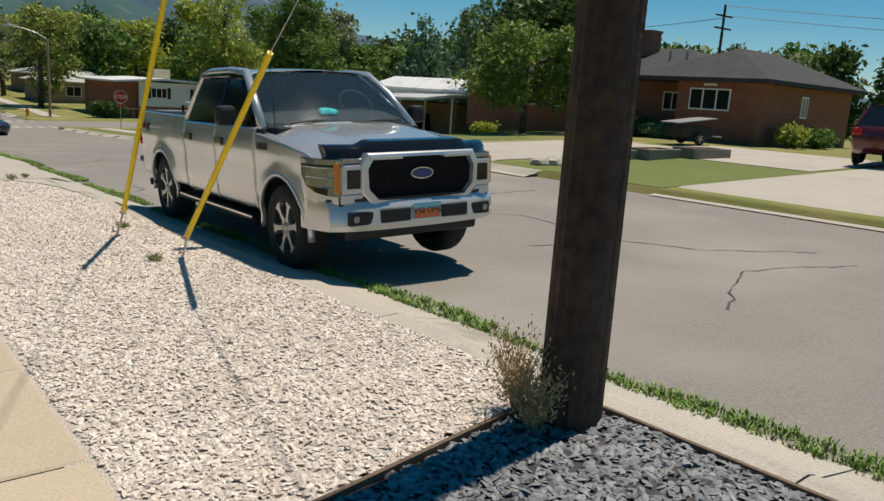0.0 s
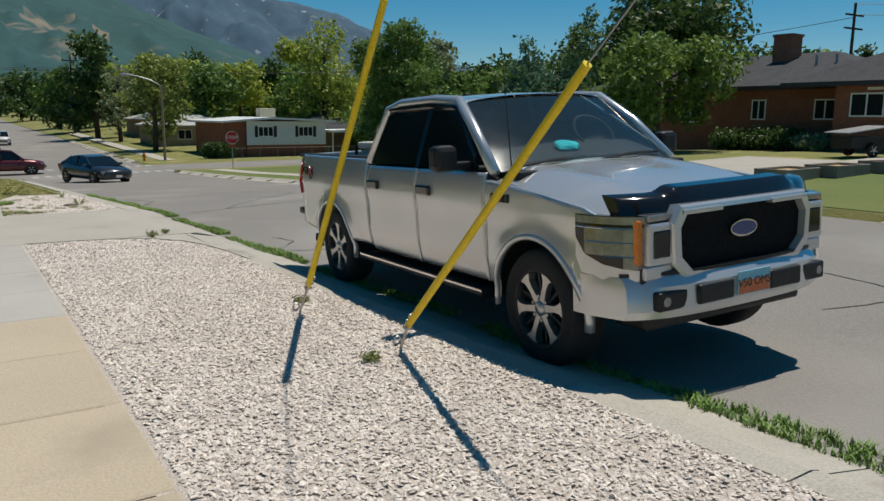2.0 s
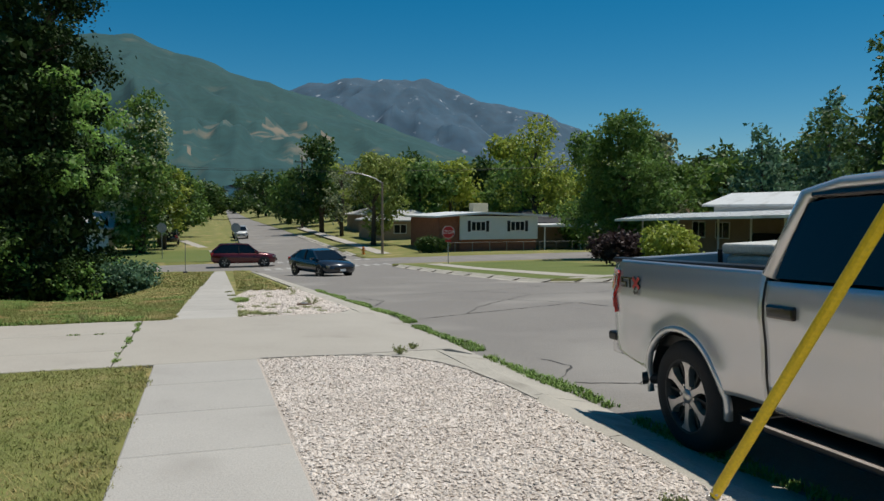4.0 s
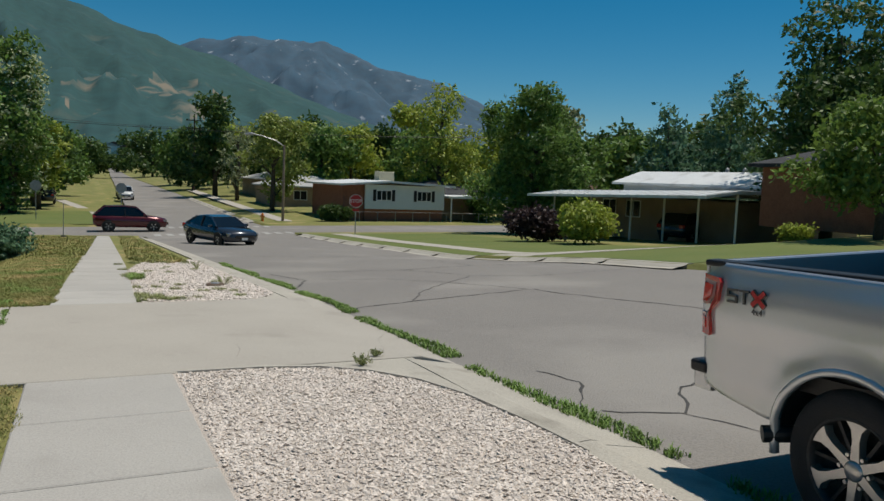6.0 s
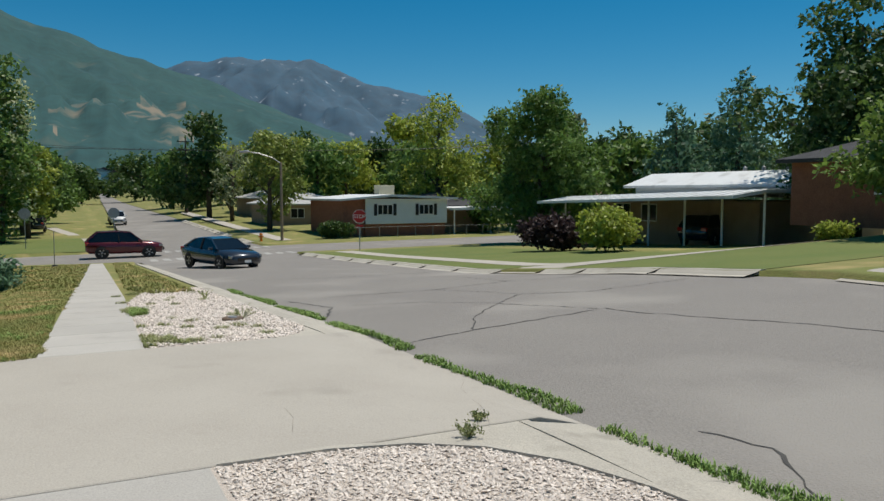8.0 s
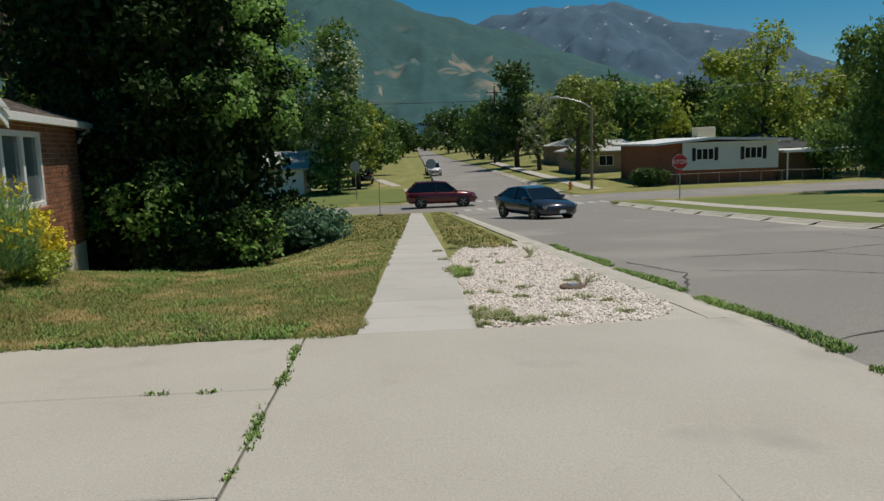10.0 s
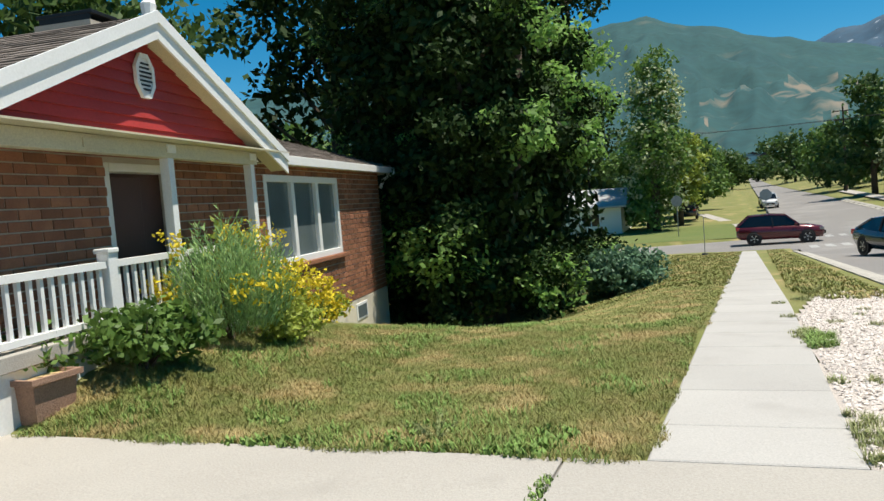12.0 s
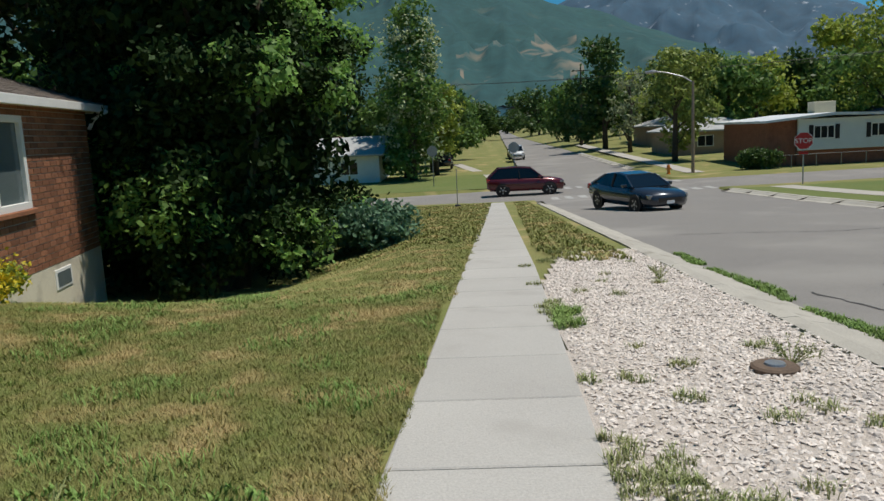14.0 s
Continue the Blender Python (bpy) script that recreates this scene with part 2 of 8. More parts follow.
for v in road.data.vertices:
    v.co.x += veer(v.co.y)
sheet("road_crossing", [-200, -120, -60] + steps(-40, KERB_X + 0.45, 20), steps(CROSS[0], CROSS[1], 8), cross_z, "asphalt", "grey asphalt side street at the junction", category="road")
sheet("road_crossing_far", steps(FAR_X - 0.02, 60, 24) + [90, 140, 220], steps(CROSS[0], CROSS[1], 8), cross_z, "asphalt", "grey asphalt side street beyond the junction", category="road")

M["silver"] = mat("silver_car_paint", (0.60, 0.605, 0.61), (0.57, 0.575, 0.58), 2, 0.23, 0.0, metal=0.55, fine=200, mottled=0.05, coat=0.8)
M["black_plastic"] = mat("black_plastic", (0.018, 0.018, 0.019), (0.012, 0.012, 0.012), 6, 0.45, 0.05)
M["gloss_black"] = mat("gloss_black", (0.012, 0.012, 0.013), (0.010, 0.010, 0.010), 3, 0.10, coat=0.6)
M["rubber"] = mat("tyre_rubber", (0.022, 0.022, 0.022), (0.03, 0.029, 0.028), 10, 0.85, 0.2)
M["alloy"] = mat("machined_alloy", (0.55, 0.54, 0.52), (0.48, 0.47, 0.46), 9, 0.32, metal=0.85, mottled=0.1)
M["alloy_dark"] = mat("dark_alloy", (0.05, 0.05, 0.05), (0.03, 0.03, 0.03), 9, 0.5, metal=0.4)
M["chrome"] = mat("chrome", (0.62, 0.62, 0.62), (0.58, 0.58, 0.58), 5, 0.12, metal=1.0, mottled=0.05)
M["tint"] = mat("tinted_glass", (0.008, 0.010, 0.012), (0.006, 0.008, 0.010), 2, 0.05, spec=0.6, mottled=0.0)
M["headlamp"] = mat("headlamp_glass", (0.36, 0.365, 0.36), (0.20, 0.205, 0.20), 14, 0.14, metal=0.55, coat=1.0, mottled=0.05)
M["grille_black"] = mat("matt_black_mesh", (0.010, 0.010, 0.011), (0.007, 0.007, 0.007), 40, 0.75, 0.4, spec=0.15)
M["amber"] = mat("amber_lens", (0.75, 0.22, 0.02), (0.65, 0.17, 0.015), 20, 0.2, coat=0.6)
M["red_lens"] = mat("red_lens", (0.55, 0.02, 0.015), (0.40, 0.012, 0.01), 20, 0.2, coat=0.8)
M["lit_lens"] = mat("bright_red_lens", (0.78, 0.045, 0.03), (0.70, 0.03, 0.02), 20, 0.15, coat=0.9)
M["pale_lens"] = mat("pale_lens", (0.75, 0.45, 0.38), (0.65, 0.38, 0.33), 20, 0.2, coat=0.8)
M["blue_enamel"] = mat("blue_enamel", (0.015, 0.05, 0.20), (0.012, 0.04, 0.16), 20, 0.15, coat=0.8)
M["plate_blue"] = mat("plate_blue", (0.20, 0.50, 0.62), (0.30, 0.55, 0.62), 20, 0.5)
M["plate_orange"] = mat("plate_orange", (0.72, 0.20, 0.07), (0.62, 0.15, 0.05), 20, 0.5)
M["interior"] = mat("dark_upholstery", (0.035, 0.035, 0.037), (0.025, 0.025, 0.026), 9, 0.85, 0.2)
M["teal_cloth"] = mat("teal_cloth", (0.03, 0.42, 0.45), (0.03, 0.32, 0.36), 12, 0.9)
M["white_plastic"] = mat("white_plastic", (0.62, 0.61, 0.57), (0.55, 0.54, 0.50), 5, 0.55, stain=(0.40, 0.38, 0.33), stain_scale=3)
M["weathered"] = mat("weathered_timber", (0.27, 0.24, 0.20), (0.19, 0.165, 0.135), 3, 0.9, 0.4, fine=40)
M["red_paint"] = mat("red_paint", (0.5, 0.03, 0.03), (0.45, 0.02, 0.02), 20, 0.4)
# The windscreen's blue tint stands in for the sky's reflection.
M["clear"] = mat("sky_tinted_glass", (0.50, 0.74, 0.84), (0.50, 0.74, 0.84), 2, 0.02, mottled=0.0, transmit=0.97, ior=1.5, spec=0.5)

# ---------- pavement, driveway, kerbs, gravel ----------
def sw_x(y):
    return 0.030 * max(0.0, y - 5.0)

def slab(name, x0, x1, y0, y1, zf, material, parent, gap=0.008, thick=0.09, nx=2, ny=3, label=""):
    """A concrete slab; x0 and x1 may be functions of y; its edges are eased."""
    fx0, fx1 = (v if callable(v) else (lambda y, v=v: v) for v in (x0, x1))
    ys = [y0 + gap, y0 + gap + 0.012] + steps(y0, y1, ny)[1:-1] + [y1 - gap - 0.012, y1 - gap]
    vs, fs = [], []
    for j, y in enumerate(ys):
        a, b = fx0(y) + gap, fx1(y) - gap
        xs = [a, a + 0.012] + steps(a, b, nx)[1:-1] + [b - 0.012, b]
        for i, x in enumerate(xs):
            edge = i in (0, len(xs) - 1) or j in (0, len(ys) - 1)
            vs.append((x, y, zf(x, y) - (0.008 if edge else 0)))
    n = nx + 3
    for j in range(len(ys) - 1):
        for i in range(n - 1):
            fs.append((j * n + i, j * n + i + 1, (j + 1) * n + i + 1, (j + 1) * n + i))
    rim = list(range(n)) + [j * n + n - 1 for j in range(1, len(ys))] + [(len(ys) - 1) * n + i for i in range(n - 2, -1, -1)] + [j * n for j in range(len(ys) - 2, 0, -1)]
    base = len(vs)
    vs += [(vs[k][0], vs[k][1], vs[k][2] - thick) for k in rim]
    for q in range(len(rim)):
        r = (q + 1) % len(rim)
        fs.append((rim[q], base + q, base + r, rim[r]))
    return quick(vs, fs, name, material, parent, label)

pavement = thing("pavement", pose(0, 0, 0), "pale grey concrete pavement of square slabs beside gravel", "pavement", kind="structure")
y = -18.2
while y < -0.1:
    slab("slab", 0.0, 1.2, y, min(y + 1.3, 0.0), lambda x, y: G(y) + 0.004, "concrete_tan" if y < -5.3 else "concrete_grey", pavement)
    y += 1.3
y = 4.86
k = 0
ends = [4.86, 5.7, 6.9, 8.1, 9.3, 10.5, 11.7, 12.9, 14.1] + [14.1 + 1.5 * i for i in range(1, 19)] + [42.3]
for a, b in zip(ends, ends[1:]):
    slab("slab", lambda y: sw_x(y) + 0.02, lambda y: 1.2 + sw_x(y) - 0.4 * min(1.0, max(0.0, (y - 14) / 28)), a, b, lambda x, y: G(y) + 0.004, "concrete_grey", pavement)

def drive_z(x, y):
    e = min(1.0, max(0.0, min(y, 4.85 - y) / 1.0))
    dip = 0.115 * min(1.0, max(0.0, (x - 2.7) / 1.4)) ** 1.3
    lip = 0.115 * min(1.0, max(0.0, (x - 3.68) / 0.4))
    return G(y) + 0.006 - lip * (1 - e) - dip * e
driveway = thing("driveway", pose(0, 0, 0), "broad pale concrete driveway with weedy joints", "driveway", kind="structure")
for xa, xb in ((lambda y: -6.63 - 0.1549 * (y - 11.2), -5.1), (-5.1, -0.46), (-0.46, 4.1)):
    for ya, yb in ((0.0, 1.3), (1.3, 3.12), (3.12, 4.85)) if xb < 0 else ((0.0, 4.85),):
        slab("slab", xa, xb, ya, yb, drive_z, "concrete", driveway, nx=8 if xb < 0 else 32, ny=6 if xb < 0 else 12)

kerb = thing("kerb", pose(0, 0, 0), "low worn concrete kerb and gutter along the road", "kerb", kind="structure")
def kerb_piece(y0, y1, x0=3.46, far=False, parent=kerb, low=False):
    if far:
        prof = [(FAR_X + 0.24, -0.06), (FAR_X + 0.22, 0.018), (FAR_X + 0.06, 0.018), (FAR_X - 0.08, -0.045), (FAR_X - 0.17, -0.095), (FAR_X - 0.45, -0.110)]
    else:
        prof = [(x0 - 0.02, -0.10), (x0 - 0.01, 0.004), (x0 + 0.16, 0.012), (x0 + 0.22, -0.004), (x0 + 0.28, -0.038), (4.12, -0.105), (4.13, -0.2)]
        if low:
            prof = [(x0, -0.10), (x0 + 0.01, 0.0), (4.12, -0.105), (4.13, -0.2)]
    ys = [y0 + 0.006] + steps(y0, y1, 6)[1:-1] + [y1 - 0.006]
    def lift(px, pz, yy):
        if far:
            return ramp1(yy, FAR) + pz
        k = min(1.0, max(0.0, (yy - 4.85) / 1.2 if yy > 2 else -yy / 1.2))
        return G(yy) + pz * k + (1 - k) * min(pz, max(drive_z(px, yy) - G(yy) - 0.004, -0.018 if px < 3.58 else -1.0))
    vs = [(px, yy, lift(px, pz, yy) + 0.004 * math.sin(yy * 3.1 + px)) for yy in ys for px, pz in prof]
    n = len(prof)
    fs = [(j * n + i, j * n + i + 1, (j + 1) * n + i + 1, (j + 1) * n + i) for j in range(len(ys) - 1) for i in range(n - 1)]
    fs += [tuple(range(n)), tuple(reversed(range((len(ys) - 1) * n, len(ys) * n)))]
    return quick(vs, fs, "kerb_stone", "kerb", parent)
y = -21.0
while y < -0.1:
    kerb_piece(y, min(y + 1.5, 0.0), low=y > -1.6)
    y += 1.5
y = 4.85
while y < 40:
    kerb_piece(y, min(y + 2.2, 40.5))
    y += 2.2
far_kerb = thing("kerb_far", pose(0, 0, 0), "low concrete kerb along the opposite side of the road", "kerb", kind="structure")
for a, b in ((-2.5, 1.2), (6.5, 14.6), (17.2, 41.5), (57, 62), (66, 100)):
    y = a
    while y < b - 0.05:
        kerb_piece(y, min(y + 3.0, b), far=True, parent=far_kerb)
        y += 3.0

# curved concrete edging at the end of the gravel strip
bm = bmesh.new()
arc = [(3.46, -3.2), (3.44, -2.4), (3.37, -1.6), (3.2, -0.98), (2.9, -0.5), (2.5, -0.2), (1.95, -0.05), (1.22, -0.02)]
prev = None
for (ax, ay) in arc:
    ring = [bm.verts.new((ax + dx, ay + dy, G(ay) + dz)) for dx, dy, dz in ((0, 0, -0.06), (0.006, 0.008, 0.018), (0.05, 0.07, 0.014), (0.065, 0.085, -0.03))]
    if prev:
        for i in range(3):
            bm.faces.new((prev[i], ring[i], ring[i + 1], prev[i + 1]))
    prev = ring
bmesh.ops.recalc_face_normals(bm, faces=bm.faces[:])
tagged(part("edging_curved", bm, "kerb"), "narrow curved concrete edging round the gravel", "edging", kind="structure")

sheet("drive_shoulder", steps(1.2, 3.56, 44), steps(-3.3, 0.05, 67), lambda x, y: G(y) - 0.006 - (0.006 if y > 0.01 else 0), "kerb", "concrete shoulder between the edging and the gutter", keep=lambda x, y: x > float(np.interp(y, [p[1] for p in arc], [p[0] for p in arc])) + 0.02, category="pavement")
def strip_right(y):
    return float(np.interp(y, [p[1] for p in arc], [p[0] for p in arc]))
def slate_line(x):
    return -12.65 + 0.195 * (x - 1.2)
def near_gravel(x, y):
    return 1.22 < x < (3.45 if y < -3.2 else strip_right(y)) and slate_line(x) + 0.03 < y < -0.03
def far_gravel(x, y):
    if not 4.9 < y < 16.2:
        return False
    r = 3.44 if y > 6.2 else 3.44 - 0.75 * (1 - math.sqrt(max(0, 1 - ((6.2 - y) / 1.3) ** 2)))
    lft = 1.23 + sw_x(y) + (0.0 if y < 12 else 0.14 * (y - 12))
    return lft < x < r
def slate_bed(x, y):
    return 1.22 < x < 3.45 and -18 < y < slate_line(x) - 0.03

def chips(name, area, x0, x1, y0, y1, per_m2, size, material, label, base, flat=0.45):
    rng = random.Random(name)
    n = int((x1 - x0) * (y1 - y0) * per_m2)
    vs, fs = [], []
    shape = [(1, 0, 0), (0.3, 0.8, 0.1), (-0.7, 0.6, -0.1), (-0.9, -0.3, 0.1), (0.1, -0.85, 0), (0.15, 0.1, 1), (-0.2, -0.1, -0.8)]
    tri = [(i, (i + 1) % 5, 5) for i in range(5)] + [((i + 1) % 5, i, 6) for i in range(5)]
    for _ in range(n):
        x, y = rng.uniform(x0, x1), rng.uniform(y0, y1)
        if not area(x, y):
            continue
        s = size * rng.uniform(0.55, 1.35)
        rot = Euler((rng.uniform(-0.6, 0.6), rng.uniform(-0.6, 0.6), rng.uniform(0, 6.28))).to_matrix()
        z = base(x, y) + s * flat * rng.uniform(0.1, 0.8)
        b = len(vs)
        w = rng.uniform(0.5, 0.9)
        for p in shape:
            q = rot @ Vector((p[0] * s * rng.uniform(0.8, 1.2), p[1] * s * w * rng.uniform(0.8, 1.2), p[2] * s * flat))
            vs.append((x + q.x, y + q.y, z + q.z))
        fs += [(a + b, c + b, d + b) for a, c, d in tri]
    ob = quick(vs, fs, name, material)
    return tagged(ob, label, "gravel", kind="stuff")

def bed(name, area, x0, x1, y0, y1, material, label, step=0.1):
    xs, ys = steps(x0, x1, int((x1 - x0) / step)), steps(y0, y1, int((y1 - y0) / step))
    return sheet(name, xs, ys, lambda x, y: G(y) - 0.002, material, label, keep=area, category="gravel bed")
bed("gravel_base", lambda x, y: near_gravel(max(x, 1.25), y) or near_gravel(x - 0.07, y - 0.06), 1.1, 3.5, -12.9, 0, "gravel_bed", "crushed pale stone base under white chips")
sheet("drive_shoulder_far", steps(1.2, 3.56, 22), steps(4.80, 6.6, 20), lambda x, y: G(y) - 0.004 - (0.008 if y < 4.86 else 0), "kerb", "concrete shoulder at the end of the second gravel strip", category="pavement")
bed("gravel_base_far", lambda x, y: far_gravel(x + 0.07, y) or far_gravel(x, y), 1.1, 3.5, 4.85, 16.3, "gravel_bed", "crushed pale stone base of the second gravel strip")
bed("slate_base", slate_bed, 1.2, 3.5, -18, -12.3, "slate_bed", "dark grit under slate chips")
chips("white_gravel", near_gravel, 1.2, 3.5, -12.9, 0, 2300, 0.0185, "gravel", "white and pinkish marble chips beside the pavement", lambda x, y: G(y), flat=0.38)
chips("white_gravel_far", far_gravel, 1.2, 3.5, 4.85, 16.2, 900, 0.026, "gravel", "sparse white marble chips with weeds beyond the driveway", lambda x, y: G(y) - 0.004)
chips("slate_gravel", slate_bed, 1.2, 3.5, -15.4, -12.3, 1500, 0.030, "slate", "dark blue-grey slate chips round the utility pole", lambda x, y: G(y), flat=0.3)
bm = bmesh.new()
for (ax, ay), (bx, by) in (((1.2, -12.65), (3.46, -12.21)), ((3.445, -12.23), (3.445, -18))):
    d = Vector((bx - ax, by - ay, 0)); n_ = Vector((-d.y, d.x, 0)).normalized() * 0.012
    q = [(ax - n_.x, ay - n_.y), (ax + n_.x, ay + n_.y), (bx + n_.x, by + n_.y), (bx - n_.x, by - n_.y)]
    lo = [bm.verts.new((px, py, G(py) - 0.05)) for px, py in q]
    hi = [bm.verts.new((px, py, G(py) + 0.028)) for px, py in q]
    for i in range(4):
        bm.faces.new((lo[i], lo[(i + 1) % 4], hi[(i + 1) % 4], hi[i]))
    bm.faces.new(hi)
bmesh.ops.recalc_face_normals(bm, faces=bm.faces[:])
tagged(part("edging_strip", bm, "edging"), "rusty strip edging between white gravel and slate", "edging", kind="structure")

# ---------- cracks and markings ----------
M["slab_crack"] = mat("dusty_crack", (0.27, 0.245, 0.21), (0.22, 0.20, 0.17), 8, 0.95)
def crack(pts, width, seed, name="road_crack", zf=None, material="crack", jit=0.035):
    rng = random.Random(seed)
    zf = zf or road_z
    dense = []
    for (ax, ay), (bx, by) in zip(pts, pts[1:]):
        n = max(2, int(math.hypot(bx - ax, by - ay) / 0.14))
        for i in range(n):
            dense.append((ax + (bx - ax) * i / n, ay + (by - ay) * i / n))
    vs, fs = [], []
    ox = oy = 0.0
    for i, (x, y) in enumerate(dense):
        ox, oy = ox * 0.8 + rng.uniform(-jit, jit), oy * 0.8 + rng.uniform(-jit, jit)
        j = min(i + 1, len(dense) - 1)
        d = Vector((dense[j][0] - dense[j - 1][0], dense[j][1] - dense[j - 1][1], 0)).normalized()
        w = width * rng.uniform(0.3, 1.3)
        for s in (-1, 1):
            px, py = x + ox - s * d.y * w, y + oy + s * d.x * w
            vs.append((px, py, zf(px, py) + 0.005))
    fs = [(2 * i, 2 * i + 1, 2 * i + 3, 2 * i + 2) for i in range(len(dense) - 1)]
    return tagged(quick(vs, fs, name, material), "thin dark crack in worn asphalt" if material == "crack" else "", "crack", "road cracks", "structure")
for i, (pts, w) in enumerate((
        ([(4.05, 6.9), (4.0, 5.8), (4.1, 4.7), (4.35, 4.2), (5.4, 4.5), (6.9, 4.75), (8.1, 5.0), (8.65, 3.4), (9.3, 2.2), (9.6, 0.9), (10.6, -0.6)], 0.018),
        ([(8.1, 5.0), (7.45, 7.1), (8.6, 8.2), (9.6, 7.4), (12.6, 7.6)], 0.015), ([(5.5, 4.5), (6.3, 5.9), (7.45, 7.1), (6.6, 8.6), (5.2, 9.4)], 0.012),
        ([(5.6, 11.5), (8.0, 11.0), (10.4, 11.8), (12.8, 11.2)], 0.02), ([(8.0, 11.0), (8.6, 8.2)], 0.014), ([(10.4, 11.8), (11.0, 15), (10.2, 18)], 0.014),
        ([(4.4, -2.1), (5.0, -2.4), (5.6, -1.7), (6.6, -1.5), (8.0, -2.2)], 0.014), ([(4.3, -2.0), (4.9, -1.2), (4.7, -0.4)], 0.014), ([(5.0, -2.4), (5.3, -3.3), (5.0, -4.2)], 0.012),
        ([(7.0, -8.5), (8.35, -8.7), (8.8, -9.6), (10.2, -10.6)], 0.014), ([(8.35, -8.7), (8.75, -6.6), (7.6, -5.2), (9.4, -4.4), (11.6, -4.3)], 0.014), ([(6.4, -11.5), (8.1, -10.7), (9.9, -11.2)], 0.012),
        ([(9.6, 0.9), (9.2, -3.2), (9.4, -4.4)], 0.014), ([(5.2, 20), (8.6, 19.2), (12.6, 20.4)], 0.022), ([(4.3, 7.6), (4.9, 9.2), (4.6, 11.4)], 0.025))):
    crack(pts, w, i)
for i, pts in enumerate(([(1.85, 0.5), (1.98, 0.9), (1.96, 1.4)], [(3.2, -0.05), (3.5, 0.7), (3.7, 1.4), (4.05, 2.0)], [(-2.9, 3.3), (-2.2, 3.45), (-1.6, 3.4)])):
    tagged(crack(pts, 0.0014, 50 + i, "slab_crack", lambda x, y: drive_z(x, y) - 0.002, jit=0.012, material="slab_crack"), "hairline crack in the concrete driveway")
for row, (y0, y1) in enumerate(((43.6, 45.4), (50.8, 52.6))):
    for i in range(12):
        x = 4.6 + i * 0.78
        tagged(sheet("crosswalk_bar", steps(x, x + 0.42, 2), steps(y0 + 0.02 * i, y1 + 0.02 * i, 3), road_z, "line", "worn white crosswalk bar on asphalt", dz=0.006, category="road marking"), group="crosswalk bars")
sheet("drive_apron_far", steps(FAR_X - 0.2, 24, 10), steps(-0.2, 4.6, 6), lambda x, y: max(land(x, y), road_z(min(x, FAR_X - 0.1), y)) + 0.02, "concrete", "pale concrete driveway of the brick house opposite", category="driveway")
sheet("drive_bend_far", steps(20.6, 26.5, 8), steps(-5.45, 1.15, 8), lambda x, y: land(x, y) + 0.018, "concrete", "pale concrete turning space behind the garden bed", category="driveway")
sheet("drive_apron_far_b", steps(FAR_X - 0.2, 27, 12), steps(-14, -5.75, 8), lambda x, y: max(land(x, y), road_z(min(x, FAR_X - 0.1), y)) + 0.02, "concrete", "second pale concrete driveway opposite", category="driveway")
sheet("carport_drive", steps(FAR_X - 0.2, 26, 12), steps(14.6, 17.2, 4), lambda x, y: max(land(x, y), road_z(min(x, FAR_X - 0.1), y)) + 0.02, "concrete", "pale concrete carport driveway", category="driveway")
sheet("far_lawn", steps(FAR_X + 0.25, 24, 10), steps(17.3, 41, 20), lambda x, y: land(x, y) + 0.012, "lawn_green", "mown green corner lawn opposite", category="lawn")
sheet("far_lawn_b", steps(FAR_X + 0.25, 22.5, 10), steps(6.6, 14.5, 10), lambda x, y: land(x, y) + 0.012, "lawn_green", "mown green lawn before the brick house", category="lawn")
sheet("far_pavement", [15.2, 16.4], steps(17.3, 41, 20), lambda x, y: land(x, y) + 0.022, "concrete", "pale concrete pavement through the far lawn", category="pavement")
bend = sheet("far_block_pavement", [0.0, 1.15], steps(53.3, 92, 30), lambda x, y: land(0, y) + 0.03 - (0.12 if y > 70 else 0.0), "concrete", "pale concrete pavement bending away beyond the junction", category="pavement")
for v in bend.data.vertices:
    v.co.x += float(np.interp(v.co.y, [53, 60, 68, 92], [1.2, 1.4, 1.1, -2.5]))
sheet("side_lawn", steps(-14, 3.3, 10), steps(53.3, 69.5, 8), lambda x, y: land(x, y) + 0.012, "lawn_green", "mown green corner lawn beyond the side street", category="lawn")
sheet("far_block_pavement_b", [15.6, 16.9], steps(57.5, 120, 20), lambda x, y: land(x, y) + 0.03, "concrete", "pale concrete pavement beyond the side street", category="pavement")

